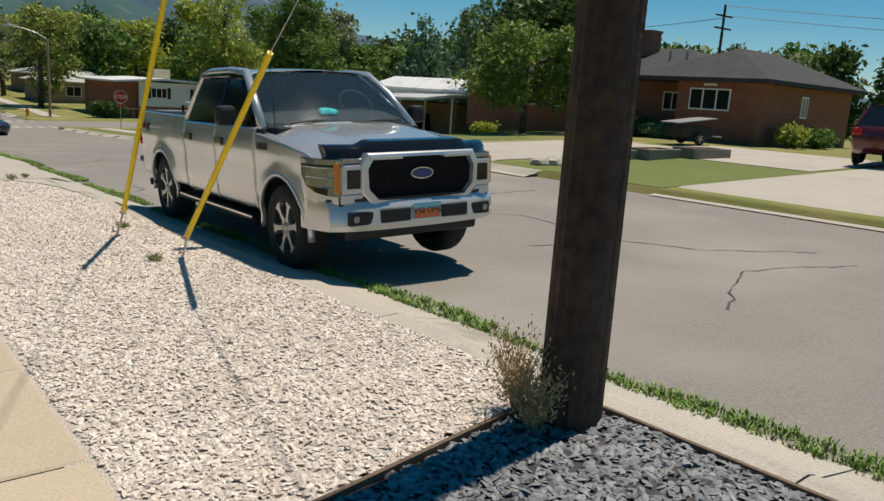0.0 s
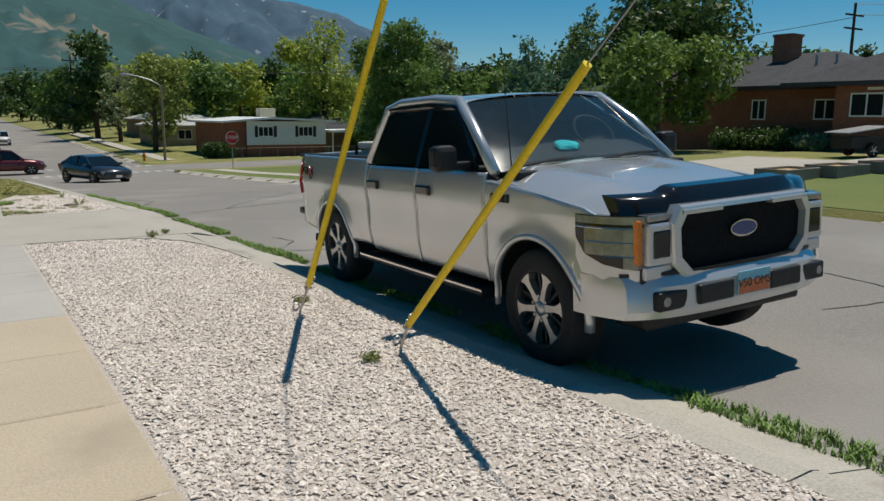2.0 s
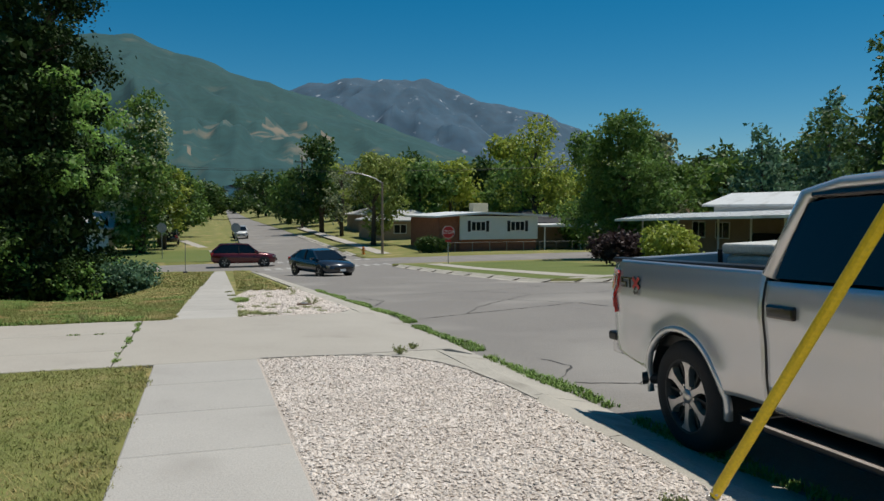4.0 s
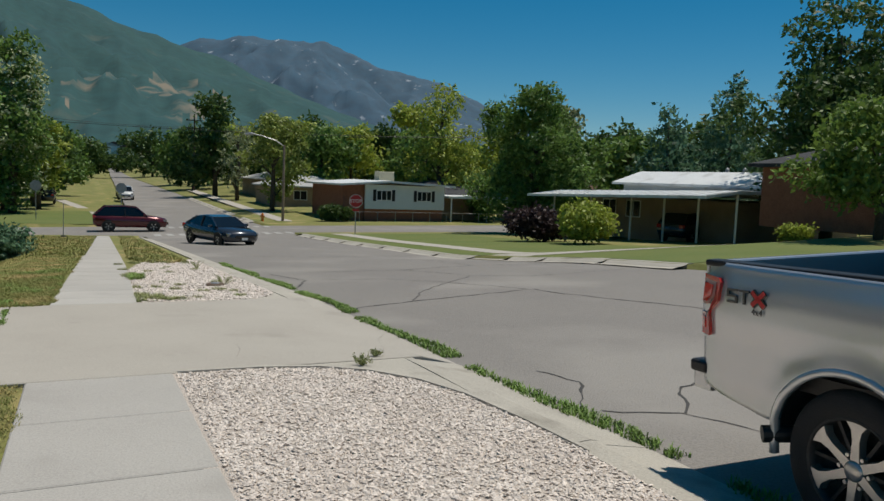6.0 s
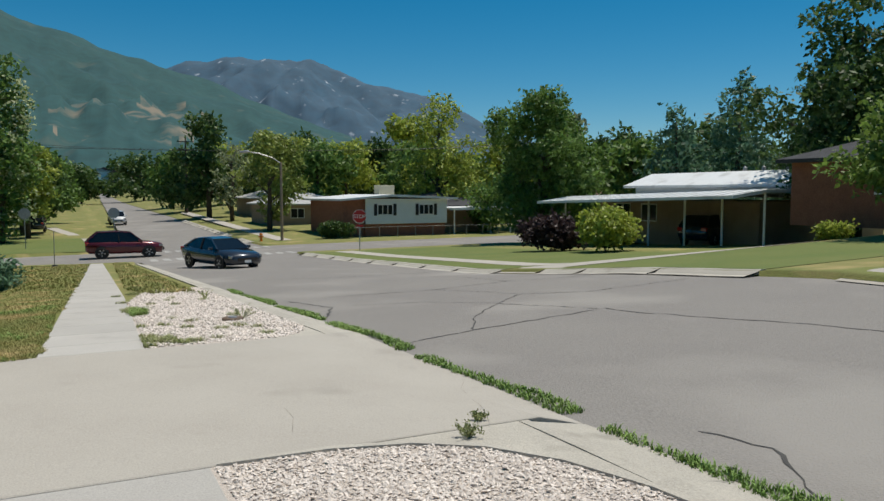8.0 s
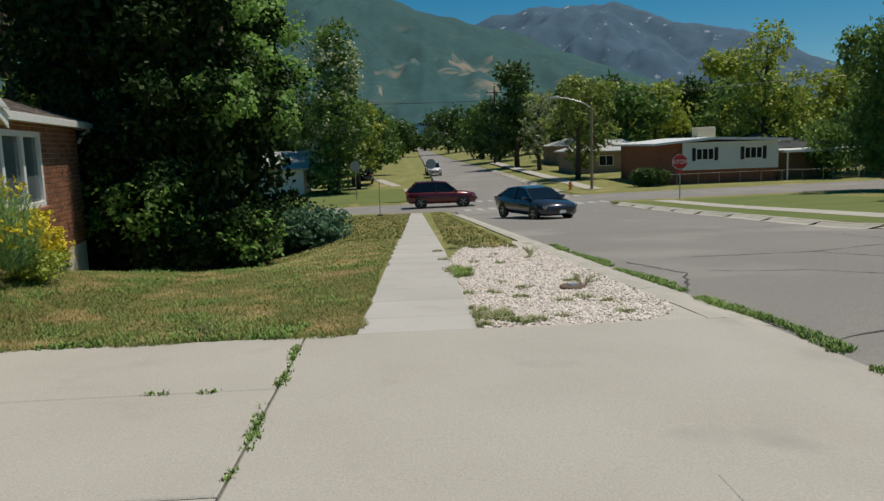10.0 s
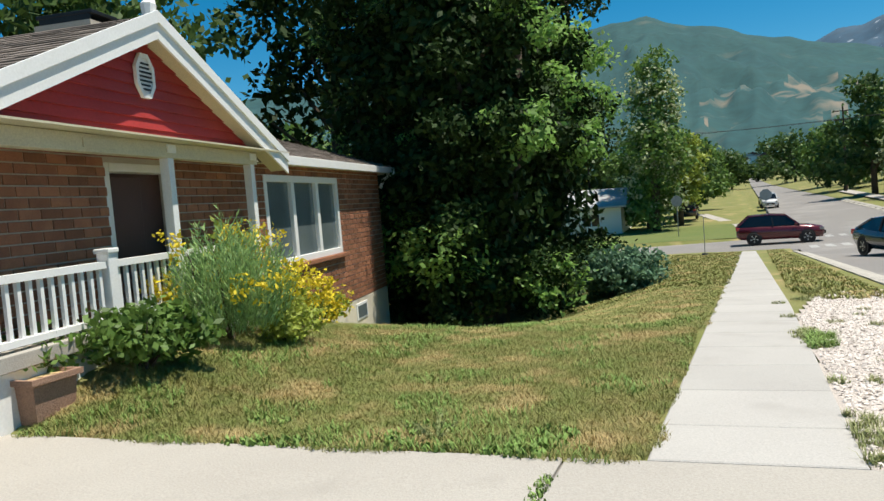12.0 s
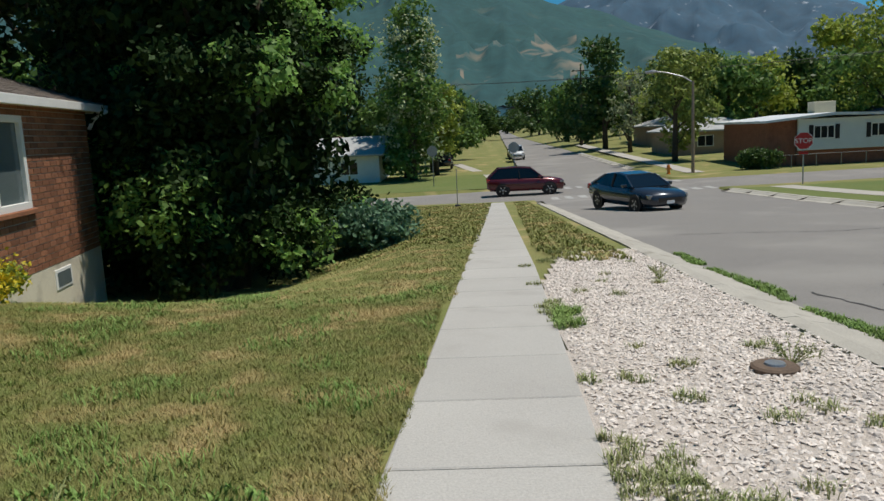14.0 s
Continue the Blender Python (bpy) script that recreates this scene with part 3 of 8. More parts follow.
# ---------- grass ----------
def blades(name, area, x0, x1, y0, y1, n, h, material, label, zf, spread=0.03, per=4, width=0.006, lean=1.5, plain=False):
    rng = random.Random(name)
    vs, fs = [], []
    for _ in range(n):
        x, y = rng.uniform(x0, x1), rng.uniform(y0, y1)
        if not area(x, y):
            continue
        z = zf(x, y)
        for _ in range(per):
            a, l = rng.uniform(0, 6.28), h * rng.uniform(0.5, 1.3)
            bx, by = x + rng.uniform(-spread, spread), y + rng.uniform(-spread, spread)
            w = width * rng.uniform(0.7, 1.4)
            cx, cy = math.cos(a), math.sin(a)
            le = lean * rng.uniform(0.2, 1.0) * l
            b = len(vs)
            if plain:
                vs += [(bx - cy * w, by + cx * w, z - 0.006), (bx + cy * w, by - cx * w, z - 0.006), (bx + cx * le, by + cy * le, z + l)]
                fs.append((b, b + 1, b + 2))
                continue
            vs += [(bx - cy * w, by + cx * w, z - 0.01), (bx + cy * w, by - cx * w, z - 0.01), (bx + cx * le * 0.35 - cy * w * 0.7, by + cy * le * 0.35 + cx * w * 0.7, z + l * 0.6),
                   (bx + cx * le * 0.35 + cy * w * 0.7, by + cy * le * 0.35 - cx * w * 0.7, z + l * 0.6), (bx + cx * le, by + cy * le, z + l)]
            fs += [(b, b + 1, b + 3, b + 2), (b + 2, b + 3, b + 4)]
    ob = quick(vs, fs, name, material)
    return tagged(ob, label, "grass", kind="stuff")
def lawn_left(x, y):
    return x < sw_x(y) + 0.03 + 0.06 * math.sin(y * 5) and y > 4.80 + 0.05 * math.sin(x * 4) and not (x < -5.0 - 0.15 * (y - 5) and y < 18)
blades("lawn_grass", lambda x, y: lawn_left(x, y), -6.5, 0.1, 4.72, 11, 72000, 0.036, "grass", "patchy sun-browned lawn grass beside the pavement", land, per=5, width=0.0042, lean=1.7, plain=True)
blades("lawn_tufts", lambda x, y: lawn_left(x, y) and noise.noise(Vector((x * 1.3, y * 1.3, 4))) > 0.12, -6.5, 0.1, 4.72, 13, 12000, 0.062, "grass_green", "longer green tufts in the browned lawn", land, per=4, width=0.005)
blades("lawn_grass_back", lambda x, y: lawn_left(x, y), -6.5, 0.5, 11, 19, 26000, 0.03, "grass", "patchy lawn grass sloping down to the trees", land, per=5, width=0.007, lean=2.4, plain=True)
blades("lawn_grass_far", lambda x, y: x < sw_x(y) + 0.1, -4.5, 1.2, 19, 42, 12000, 0.05, "grass", "greener lawn grass near the junction", land, width=0.02)
blades("lawn_grass_near", lambda x, y: x < 0.04 * math.sin(y * 4) and noise.noise(Vector((x * 57, y * 57, 1))) < 0.6 - 1.3 * max(0.0, (-3.5 - x) / 4.5, (-9.5 - y) / 4.0), -8, 0.06, -14.5, -0.05, 86000, 0.026, "grass", "dry green lawn grass before the driveway", land, per=4, width=0.004, lean=2.2, plain=True)
blades("gutter_grass", lambda x, y: abs(x - 4.16 - 0.05 * math.sin(y * 1.7)) < 0.10 + 0.03 * math.sin(y * 2.3) + 0.05 * noise.noise(Vector((x * 9, y * 9, 2))) and (y < -9.3 or not (-0.2 < math.sin(y * 0.9) < 0.25)), 3.95, 4.45, -16, 16, 11500, 0.042, "grass_green", "green weeds along the gutter", lambda x, y: road_z(x, y) + 0.01)
blades("verge_grass", lambda x, y: 1.3 + sw_x(y) + max(0, 0.5 * (17 - y)) * 0.4 < x < 3.1, 1.2, 3.2, 14.5, 42, 6000, 0.07, "grass", "rough verge grass by the junction", land, width=0.016)
rngw = random.Random(5)
weeds = [(rngw.uniform(1.3, 3.0), rngw.uniform(5.0, 15.5)) for _ in range(26)] + [(1.3 + 0.12 * rngw.random(), 9.2 + 0.16 * i) for i in range(10)] + [(rngw.uniform(1.25, 2.9), rngw.uniform(4.95, 5.4)) for _ in range(9)]
blades("gravel_weeds", lambda x, y: any((x - wx) ** 2 + (y - wy) ** 2 < 0.004 + 0.008 * abs(math.sin(wx * 37)) for wx, wy in weeds), 1.2, 3.1, 4.9, 16, 17000, 0.05, "weed_olive", "scattered olive-green weeds growing through gravel", lambda x, y: G(y), per=4, width=0.004)
blades("edge_weeds", lambda x, y: ((x - 1.2 - sw_x(y)) / 0.30) ** 2 + ((y - 9.7) / 0.75) ** 2 < 0.55 + 0.5 * math.sin(y * 9) and x > 1.2 + sw_x(y), 1.3, 1.9, 8.8, 10.6, 1000, 0.08, "grass_green", "clump of green weeds at the pavement's edge", lambda x, y: G(y), per=4, width=0.006)
blades("corner_weeds", lambda x, y: x - 1.2 < 0.75 - 0.5 * (y - 4.9) + 0.12 * math.sin(y * 11) and noise.noise(Vector((x * 5, y * 5, 3))) > 0.0, 1.22, 2.1, 4.95, 6.2, 1300, 0.055, "weed_olive", "dry olive weeds at the gravel's corner", lambda x, y: G(y), per=4, width=0.004)
blades("joint_weeds", lambda x, y: (abs(x + 0.46 - 0.02 * math.sin(y * 4)) < 0.02 + 0.018 * math.sin(y * 6.3) and math.sin(y * 3.7) > -0.75) or (abs(x + 5.1) < 0.04 and math.sin(y * 5) > -0.4) or (abs(y - 3.12) < 0.03 and (-4.2 < x < -3.55 or -3.2 < x < -2.75 or -1.42 < x < -1.25 or -1.0 < x < -0.88)), -5.3, 0, 0.3, 4.95, 34000, 0.022, "grass_green", "weeds filling the driveway joints", drive_z, per=4)
blades("lawn_edge_weeds", lambda x, y: noise.noise(Vector((x * 2.2, y * 2.2, 9))) > 0.12, -3.2, 0.0, 4.8, 5.5, 700, 0.05, "grass_green", "leafy weeds at the lawn's edge", land, per=5, width=0.014, lean=0.9)

def weed_plant(x, y, h, label, zf, seed, dry=False):
    rng = random.Random(seed)
    t = thing("weed_plant", pose(x, y, zf(x, y)), label, "weed", "weeds")
    bm, bl = bmesh.new(), bmesh.new()
    for _ in range(46 if dry else 16):
        a, r, hh = rng.uniform(0, 6.28), rng.uniform(0.1, 0.5) * h if dry else rng.uniform(0.4, 1.3) * h, h * rng.uniform(0.5, 1.0)
        tip = Vector((math.cos(a) * r, math.sin(a) * r, hh))
        tube(bm, [(0, 0, -0.02), tip * 0.5 + Vector((0, 0, hh * 0.12)), tip], [0.004, 0.003, 0.0015], 4, False)
        for k in range(26 if dry else 16):
            p = tip * rng.uniform(0.3, 1.0) + Vector((0, 0, 0.05 * h))
            s = (0.012 if dry else 0.013) * rng.uniform(0.6, 1.3)
            d = Euler((rng.uniform(0, 6), rng.uniform(0, 6), rng.uniform(0, 6))).to_matrix()
            off = Vector((rng.uniform(-1, 1), rng.uniform(-1, 1), rng.uniform(-1, 1))) * (0.05 if dry else 0.02)
            q = [bl.verts.new(p + off + d @ Vector(c) * s) for c in ((-1, 0, 0), (0, -0.45, 0.1), (1, 0, 0), (0, 0.45, 0.1))]
            bl.faces.new(q)
    part("stem", bm, "dry" if dry else "weed_olive", t)
    tagged(part("leaf", bl, "dry" if dry else "weed_olive", t), kind="stuff")
    return t
weed_plant(3.05, -12.28, 0.44, "dry straw-coloured tall weed beside the pole", lambda x, y: G(y), 1, True)
weed_plant(2.96, -12.50, 0.34, "dry straw-coloured weed on slate chips", lambda x, y: G(y), 2, True)
weed_plant(2.95, -0.18, 0.10, "small green weed at the gravel's end", lambda x, y: G(y), 3)
weed_plant(3.2, 0.15, 0.07, "low green weed at the driveway's edge", lambda x, y: G(y), 4)
for i, (x, y) in enumerate(((3.0, 12.2), (2.9, 7.6), (1.9, 15.6), (-1.4, 5.1))):
    weed_plant(x, y, 0.2, "small green weed by the kerb", land, 10 + i)
for i, (x, y) in enumerate(((3.05, -5.9), (2.75, -7.9))):
    weed_plant(x, y, 0.07, "tiny green weed in white gravel", lambda x, y: G(y), 20 + i)

# ---------- utility pole, guy wires ----------
pole = thing("utility_pole", pose(3.20, -12.50, 0.375), "dark creosoted timber utility pole with split grain", "utility pole")
bm = bmesh.new()
rng = random.Random(3)
seg = 36
rings = []
for h in steps(-0.2, 10.5, 40):
    r0 = 0.150 - 0.0035 * h
    rings.append([bm.verts.new(((r0 + 0.006 * math.sin(k * 2.9) + 0.004 * math.sin(k * 5.3 + h * 0.4)) * math.cos(2 * math.pi * k / seg), (r0 + 0.006 * math.sin(k * 2.9) + 0.004 * math.sin(k * 5.3 + h * 0.4)) * math.sin(2 * math.pi * k / seg), h)) for k in range(seg)])
for a, b in zip(rings, rings[1:]):
    for k in range(seg):
        bm.faces.new((a[k], a[(k + 1) % seg], b[(k + 1) % seg], b[k]))
bm.faces.new(rings[-1])
part("post", bm, "timber", pole)
for k, (ang, rr) in enumerate(((-0.35, 0.012), (-0.75, 0.009))):
    bm = bmesh.new()
    tube(bm, [((0.158 - 0.0035 * h) * math.cos(ang), (0.158 - 0.0035 * h) * math.sin(ang), h) for h in (0, 2.5, 5, 8)], rr, 6)
    part("ground_wire", bm, "timber", pole, "dark conduit wire stapled up the pole")
def guy(base, hook, guard_top, top, label):
    t = thing("guy_wire", pose(*base), label, "guy wire", "guy wires")
    b = Vector(base)
    def loc(p):
        return Vector(p) - b
    bm = bmesh.new()
    tube(bm, [loc(base) - Vector((0, 0, 0.1)), loc(hook)], 0.011, 6)
    ring = [loc(base) + Vector((0.03 * math.cos(a), 0, 0.035 + 0.03 * math.sin(a))) for a in (k * math.pi / 5 for k in range(11))]
    tube(bm, ring, 0.008, 5)
    part("anchor_rod", bm, "galv", t, "rusty anchor rod with an eye")
    bm = bmesh.new()
    tube(bm, [loc(hook), loc(guard_top), loc(top)], 0.005, 5)
    part("cable", bm, "galv", t)
    bm = bmesh.new()
    h, g2 = loc(hook), loc(guard_top)
    tube(bm, [h + (g2 - h) * k for k in (0.0, 0.02, 0.5, 1.0)], [0.023, 0.026, 0.025, 0.024], 12)
    part("guard", bm, "yellow", t, "yellow plastic guy guard")
    bm = bmesh.new()
    for k in range(3):
        box(bm, -0.03, 0.03, -0.02, 0.02, k * 0.05 - 0.03, k * 0.05, 0.005, Matrix.Translation(h) @ pose(0, 0, 0, 30, 0, 20))
    part("clamp", bm, "galv", t)
    return t
guy((2.90, -6.17, 0.19), (2.915, -6.42, 0.46), (2.86, -7.90, 2.60), (3.18, -12.4, 9.1), "steel guy wire in a tall yellow plastic guard")
guy((3.10, -7.62, 0.23), (3.06, -7.85, 0.44), (3.015, -9.59, 2.12), (3.18, -12.4, 4.85), "steel guy wire in a slanting yellow plastic guard")
cover = thing("meter_cover", pose(2.7, 7.4, G(7.4)), "rusty round iron meter cover sunk in gravel", "utility cover")
bm = bmesh.new()
tube(bm, [(0, 0, -0.05), (0, 0, 0.03), (0, 0, 0.045)], [0.17, 0.17, 0.15], 28)
part("ring", bm, "edging", cover)
bm = bmesh.new()
tube(bm, [(0, 0, 0.04), (0, 0, 0.06)], [0.08, 0.07], 20)
part("lid", bm, "galv", cover, "grey metal lid")

# ---------- parked pickup ----------
def text_mesh(body, size, material, name, parent, m, depth=0.002, label=""):
    cu = bpy.data.curves.new(name, "FONT")
    cu.body, cu.size, cu.extrude, cu.align_x, cu.align_y = body, size, depth, "CENTER", "CENTER"
    tmp = bpy.data.objects.new(name + "_curve", cu)
    me = bpy.data.meshes.new_from_object(tmp)
    bpy.data.objects.remove(tmp)
    me.materials.clear()
    me.materials.append(M[material])
    ob = new(name, me)
    ob.parent = parent
    ob.matrix_basis = m
    return tagged(ob, label)

R_ARCH, AX_R, Z_AX = 0.50, -3.683, 0.42
def side_y(x, z):
    w = float(np.interp(z, [0.45, 0.55, 0.70, 0.95, 1.10, 1.22, 1.30, 1.36, 1.45], [0.93, 0.965, 0.985, 0.985, 0.998, 0.992, 0.975, 0.955, 0.94]))
    for ax in (0.0, AX_R):
        r = math.hypot(x - ax, z - Z_AX)
        if z > 0.38:
            w += 0.028 * math.exp(-((r - R_ARCH) / 0.10) ** 2)
    if x > 0.25:
        w -= 0.16 * ((x - 0.25) / 0.7) ** 2
    if x < -4.5:
        w -= 0.05 * ((-4.5 - x) / 0.3) ** 2
    return w

def skin(bm, x0, x1, bottom, top, side, res=0.035):
    """A curved side panel with the wheel arches cut out; bottom and top are heights as functions of x."""
    nx, nz = max(2, round(abs(x1 - x0) / res)), 26
    grid = []
    for i in range(nx + 1):
        x = x0 + (x1 - x0) * i / nx
        col = []
        for j in range(nz + 1):
            z = bottom(x) + (top(x) - bottom(x)) * j / nz
            px, pz, inside = x, z, False
            for ax in (0.0, AX_R):
                r = math.hypot(x - ax, z - Z_AX)
                if r < R_ARCH:
                    inside = True
                    if r > 1e-6:
                        px, pz = ax + (x - ax) * R_ARCH / r, Z_AX + (z - Z_AX) * R_ARCH / r
            col.append((px, pz, inside))
        grid.append(col)
    vs = {}
    def vert(i, j):
        if (i, j) not in vs:
            px, pz, _ = grid[i][j]
            px = min(max(px, min(x0, x1)), max(x0, x1))
            vs[i, j] = bm.verts.new((px, side * side_y(px, pz), pz))
        return vs[i, j]
    for i in range(nx):
        for j in range(nz):
            if not all(grid[a][b][2] for a, b in ((i, j), (i + 1, j), (i, j + 1), (i + 1, j + 1))):
                q = [vert(i, j), vert(i + 1, j), vert(i + 1, j + 1), vert(i, j + 1)]
                bm.faces.new(q if side * (x1 - x0) < 0 else list(reversed(q)))
    bmesh.ops.remove_doubles(bm, verts=bm.verts[:], dist=0.0005)
    ext = bmesh.ops.extrude_face_region(bm, geom=bm.faces[:])
    for v in ext["geom"]:
        if isinstance(v, bmesh.types.BMVert):
            v.co.y -= side * 0.04
    bmesh.ops.recalc_face_normals(bm, faces=bm.faces[:])
    return bm

def loft(bm, sections, close_ends=True):
    """Joins rings of equal length."""
    rings = [[bm.verts.new(p) for p in s] for s in sections]
    for a, b in zip(rings, rings[1:]):
        for k in range(len(a)):
            bm.faces.new((a[k], a[(k + 1) % len(a)], b[(k + 1) % len(b)], b[k]))
    if close_ends:
        bm.faces.new(list(reversed(rings[0])))
        bm.faces.new(rings[-1])
    bmesh.ops.recalc_face_normals(bm, faces=bm.faces[:])
    return bm

def lathe_y(bm, prof, seg=40, y0=0.0, sgn=1):
    """A round thing about the y axis from pairs (radius, y)."""
    rings = [[bm.verts.new((r * math.cos(2 * math.pi * k / seg), y0 + sgn * yy, r * math.sin(2 * math.pi * k / seg))) for k in range(seg)] for r, yy in prof]
    for a, b in zip(rings, rings[1:]):
        for k in range(seg):
            bm.faces.new((a[k], a[(k + 1) % seg], b[(k + 1) % seg], b[k]))
    bmesh.ops.recalc_face_normals(bm, faces=bm.faces[:])
    return bm

def wheel(parent, x, side, rt, spokes, wide=0.27, rim_r=None):
    """Tyre, rim and spokes; side is +1 or -1 for the outer face."""
    rr = rim_r or rt * 0.66
    w = new("wheel")
    w.parent = parent
    w.empty_display_size = 0.1
    bm = lathe_y(bmesh.new(), [(rr, 0.0), (rr + 0.03, 0.012), (rt - 0.035, 0.005), (rt - 0.008, -0.03), (rt, -0.06), (rt, -wide + 0.06), (rt - 0.03, -wide), (rr, -wide)], 44, 0, side)
    part("tyre", bm, "rubber", w, smooth=True)
    bm = lathe_y(bmesh.new(), [(rr + 0.004, -0.004), (rr - 0.004, 0.004), (rr - 0.018, 0.0), (rr - 0.022, -0.05), (rr - 0.04, -0.13), (0.02, -0.14)], 44, 0, side)
    part("rim", bm, "alloy_dark", w, smooth=True)
    for k in range(spokes):
        a = 2 * math.pi * k / spokes + 0.3
        for kind, prof, back, front, shift in (("spoke", [(0.05, 0.030), (0.16, 0.024), (0.215, 0.036), (0.255, 0.074), (0.268, 0.086)], -0.06, -0.004, 0.0),
                                               ("rib", [(0.06, 0.014), (0.20, 0.010), (0.262, 0.012)], -0.09, -0.035, math.pi / spokes)):
            bm = bmesh.new()
            q = rr / 0.275
            ring = [(u * q, v * q) for u, v in prof] + [(u * q, -v * q) for u, v in reversed(prof)]
            lo = [bm.verts.new((u, side * back, v)) for u, v in ring]
            hi = [bm.verts.new((u, side * (front - 0.014 * (1 - u / rr)), v * 0.86)) for u, v in ring]
            for i in range(len(ring)):
                j = (i + 1) % len(ring)
                bm.faces.new((lo[i], lo[j], hi[j], hi[i]))
            bm.faces.new(hi)
            bmesh.ops.recalc_face_normals(bm, faces=bm.faces[:])
            bmesh.ops.rotate(bm, verts=bm.verts[:], cent=(0, 0, 0), matrix=Matrix.Rotation(a + shift, 3, "Y"))
            part(kind, bm, "alloy" if kind == "spoke" else "alloy_dark", w)
    for k in range(spokes):
        a = 2 * math.pi * (k + 0.5) / spokes + 0.3
        bm = bmesh.new()
        tube(bm, [(0.085 * rr / 0.275 * math.cos(a), side * -0.05, -0.085 * rr / 0.275 * math.sin(a)), (0.085 * rr / 0.275 * math.cos(a), side * -0.012, -0.085 * rr / 0.275 * math.sin(a))], 0.012, 6)
        part("lug_nut", bm, "alloy", w)
    bm = lathe_y(bmesh.new(), [(0.06, -0.05), (0.055, -0.012), (0.04, 0.0), (0.001, 0.002)], 20, 0, side)
    part("hub_cap", bm, "alloy", w, smooth=True)
    return w

def pickup(m, label):
    t = thing("pickup_truck", m, label, "pickup truck")
    hood_z = lambda x: 1.20 if x > 0.55 else 1.335 - 0.135 * ((x + 0.62) / 1.17) ** 1.4 if x > -0.62 else 1.335
    belt = lambda x: 1.34
    sill = lambda x: 0.52
    for s in (-1, 1):
        fb = bmesh.new()
        skin(fb, 0.78, -0.60, lambda x: 0.52 if x < 0.4 else 0.66, lambda x: hood_z(x) - 0.045 - (0.10 * max(0, x - 0.5) / 0.3 if x > 0.5 else 0), s)
        part("fender", fb, "silver", t, smooth=True)
        for nm, xa, xb in (("front_door", -0.61, -1.70), ("rear_door", -1.71, -2.72)):
            d = part(nm, skin(bmesh.new(), xa, xb, sill, belt, s), "silver", t, smooth=True)
            hx = xb + 0.16
            hb = bmesh.new()
            box(hb, hx - 0.12, hx + 0.12, s * 0.99 - 0.035, s * 0.99 + 0.035, 1.12, 1.205, 0.016)
            part("handle", hb, "gloss_black", d, "black door handle")
            gb = bmesh.new()
            if nm == "front_door":
                q = [(-0.72, 1.36), (-1.69, 1.36), (-1.69, 1.83), (-1.28, 1.83)]
            else:
                q = [(-1.75, 1.36), (-2.66, 1.36), (-2.58, 1.80), (-2.40, 1.83), (-1.75, 1.83)]
            prism(gb, q, "y", -0.006, 0.006)
            for v in gb.verts:
                v.co.y += s * (0.955 - (v.co.z - 1.34) * 0.36)
            part("window", gb, "tint", d, "dark tinted side window")
        # Added black strips give the panel gaps their shade.
        for xg, wg in ((-0.605, 0.012), (-1.705, 0.012), (-2.74, 0.028)):
            gb = bmesh.new()
            zs = steps(0.54, 1.335, 12)
            loft(gb, [[(xg - wg, s * (side_y(xg, z) - 0.012), z), (xg + wg, s * (side_y(xg, z) - 0.012), z), (xg + wg, s * (side_y(xg, z) - 0.05), z), (xg - wg, s * (side_y(xg, z) - 0.05), z)] for z in zs])
            part("door_seal", gb, "black_plastic", t)
        part("bed_side", skin(bmesh.new(), -2.76, -4.79, lambda x: 0.55 if x > -4.3 else 0.55 + 0.10 * (-4.3 - x) / 0.6, lambda x: 1.40 + 0.02 * (x + 2.76) / -2.1, s), "silver", t, smooth=True)
        for ax in (0.0, AX_R):
            lip = bmesh.new()
            a0, a1 = -0.12, math.pi + 0.12
            ring = []
            for k in range(25):
                a = a0 + (a1 - a0) * k / 24
                row = []
                for rr, dy in ((R_ARCH - 0.012, -0.06), (R_ARCH - 0.012, 0.012), (R_ARCH + 0.012, 0.014), (R_ARCH + 0.03, 0.006), (R_ARCH + 0.03, -0.06)):
                    px, pz = ax + rr * math.cos(a), Z_AX + rr * math.sin(a)
                    row.append((px, s * (side_y(px, max(pz, 0.5)) + dy * 0.6), pz))
                ring.append(row)
            part("arch_flare", loft(lip, ring), "silver", t, smooth=True)
            wl = bmesh.new()
            prev = None
            for k in range(17):
                a = math.pi * k / 16
                row = [wl.verts.new((ax + (R_ARCH + 0.005) * math.cos(a), s * yy, Z_AX + (R_ARCH + 0.005) * math.sin(a))) for yy in (0.55, 0.95)]
                if prev:
                    wl.faces.new((prev[0], row[0], row[1], prev[1]))
                prev = row
            part("wheel_well", wl, "black_plastic", t)
        for ax in (0.0, AX_R):
            w = wheel(t, ax, s, 0.42, 6)
            w.matrix_basis = pose(ax, s * 0.965, 0.42, 0, 17 * (1 if ax else 2), 0)
        sb = bmesh.new()
        box(sb, -2.95, -0.62, s * 0.80 - 0.0, s * 1.02, 0.40, 0.46, 0.015)
        st = part("side_step", sb, "black_plastic", t, "black running board with a bright edge")
        sb = bmesh.new()
        box(sb, -2.94, -0.63, s * 1.021 - 0.004, s * 1.021 + 0.004, 0.435, 0.452)
        part("step_trim", sb, "chrome", st)
        mb = bmesh.new()
        box(mb, -0.97, -0.82, s * 1.16 - 0.10, s * 1.16 + 0.10, 1.35, 1.55, 0.045)
        box(mb, -0.95, -0.84, min(s * 0.93, s * 1.1), max(s * 0.93, s * 1.1), 1.36, 1.42, 0.015)
        mi = part("mirror", mb, "black_plastic", t, "black door mirror", smooth=False)
        # pillars
        pb = bmesh.new()
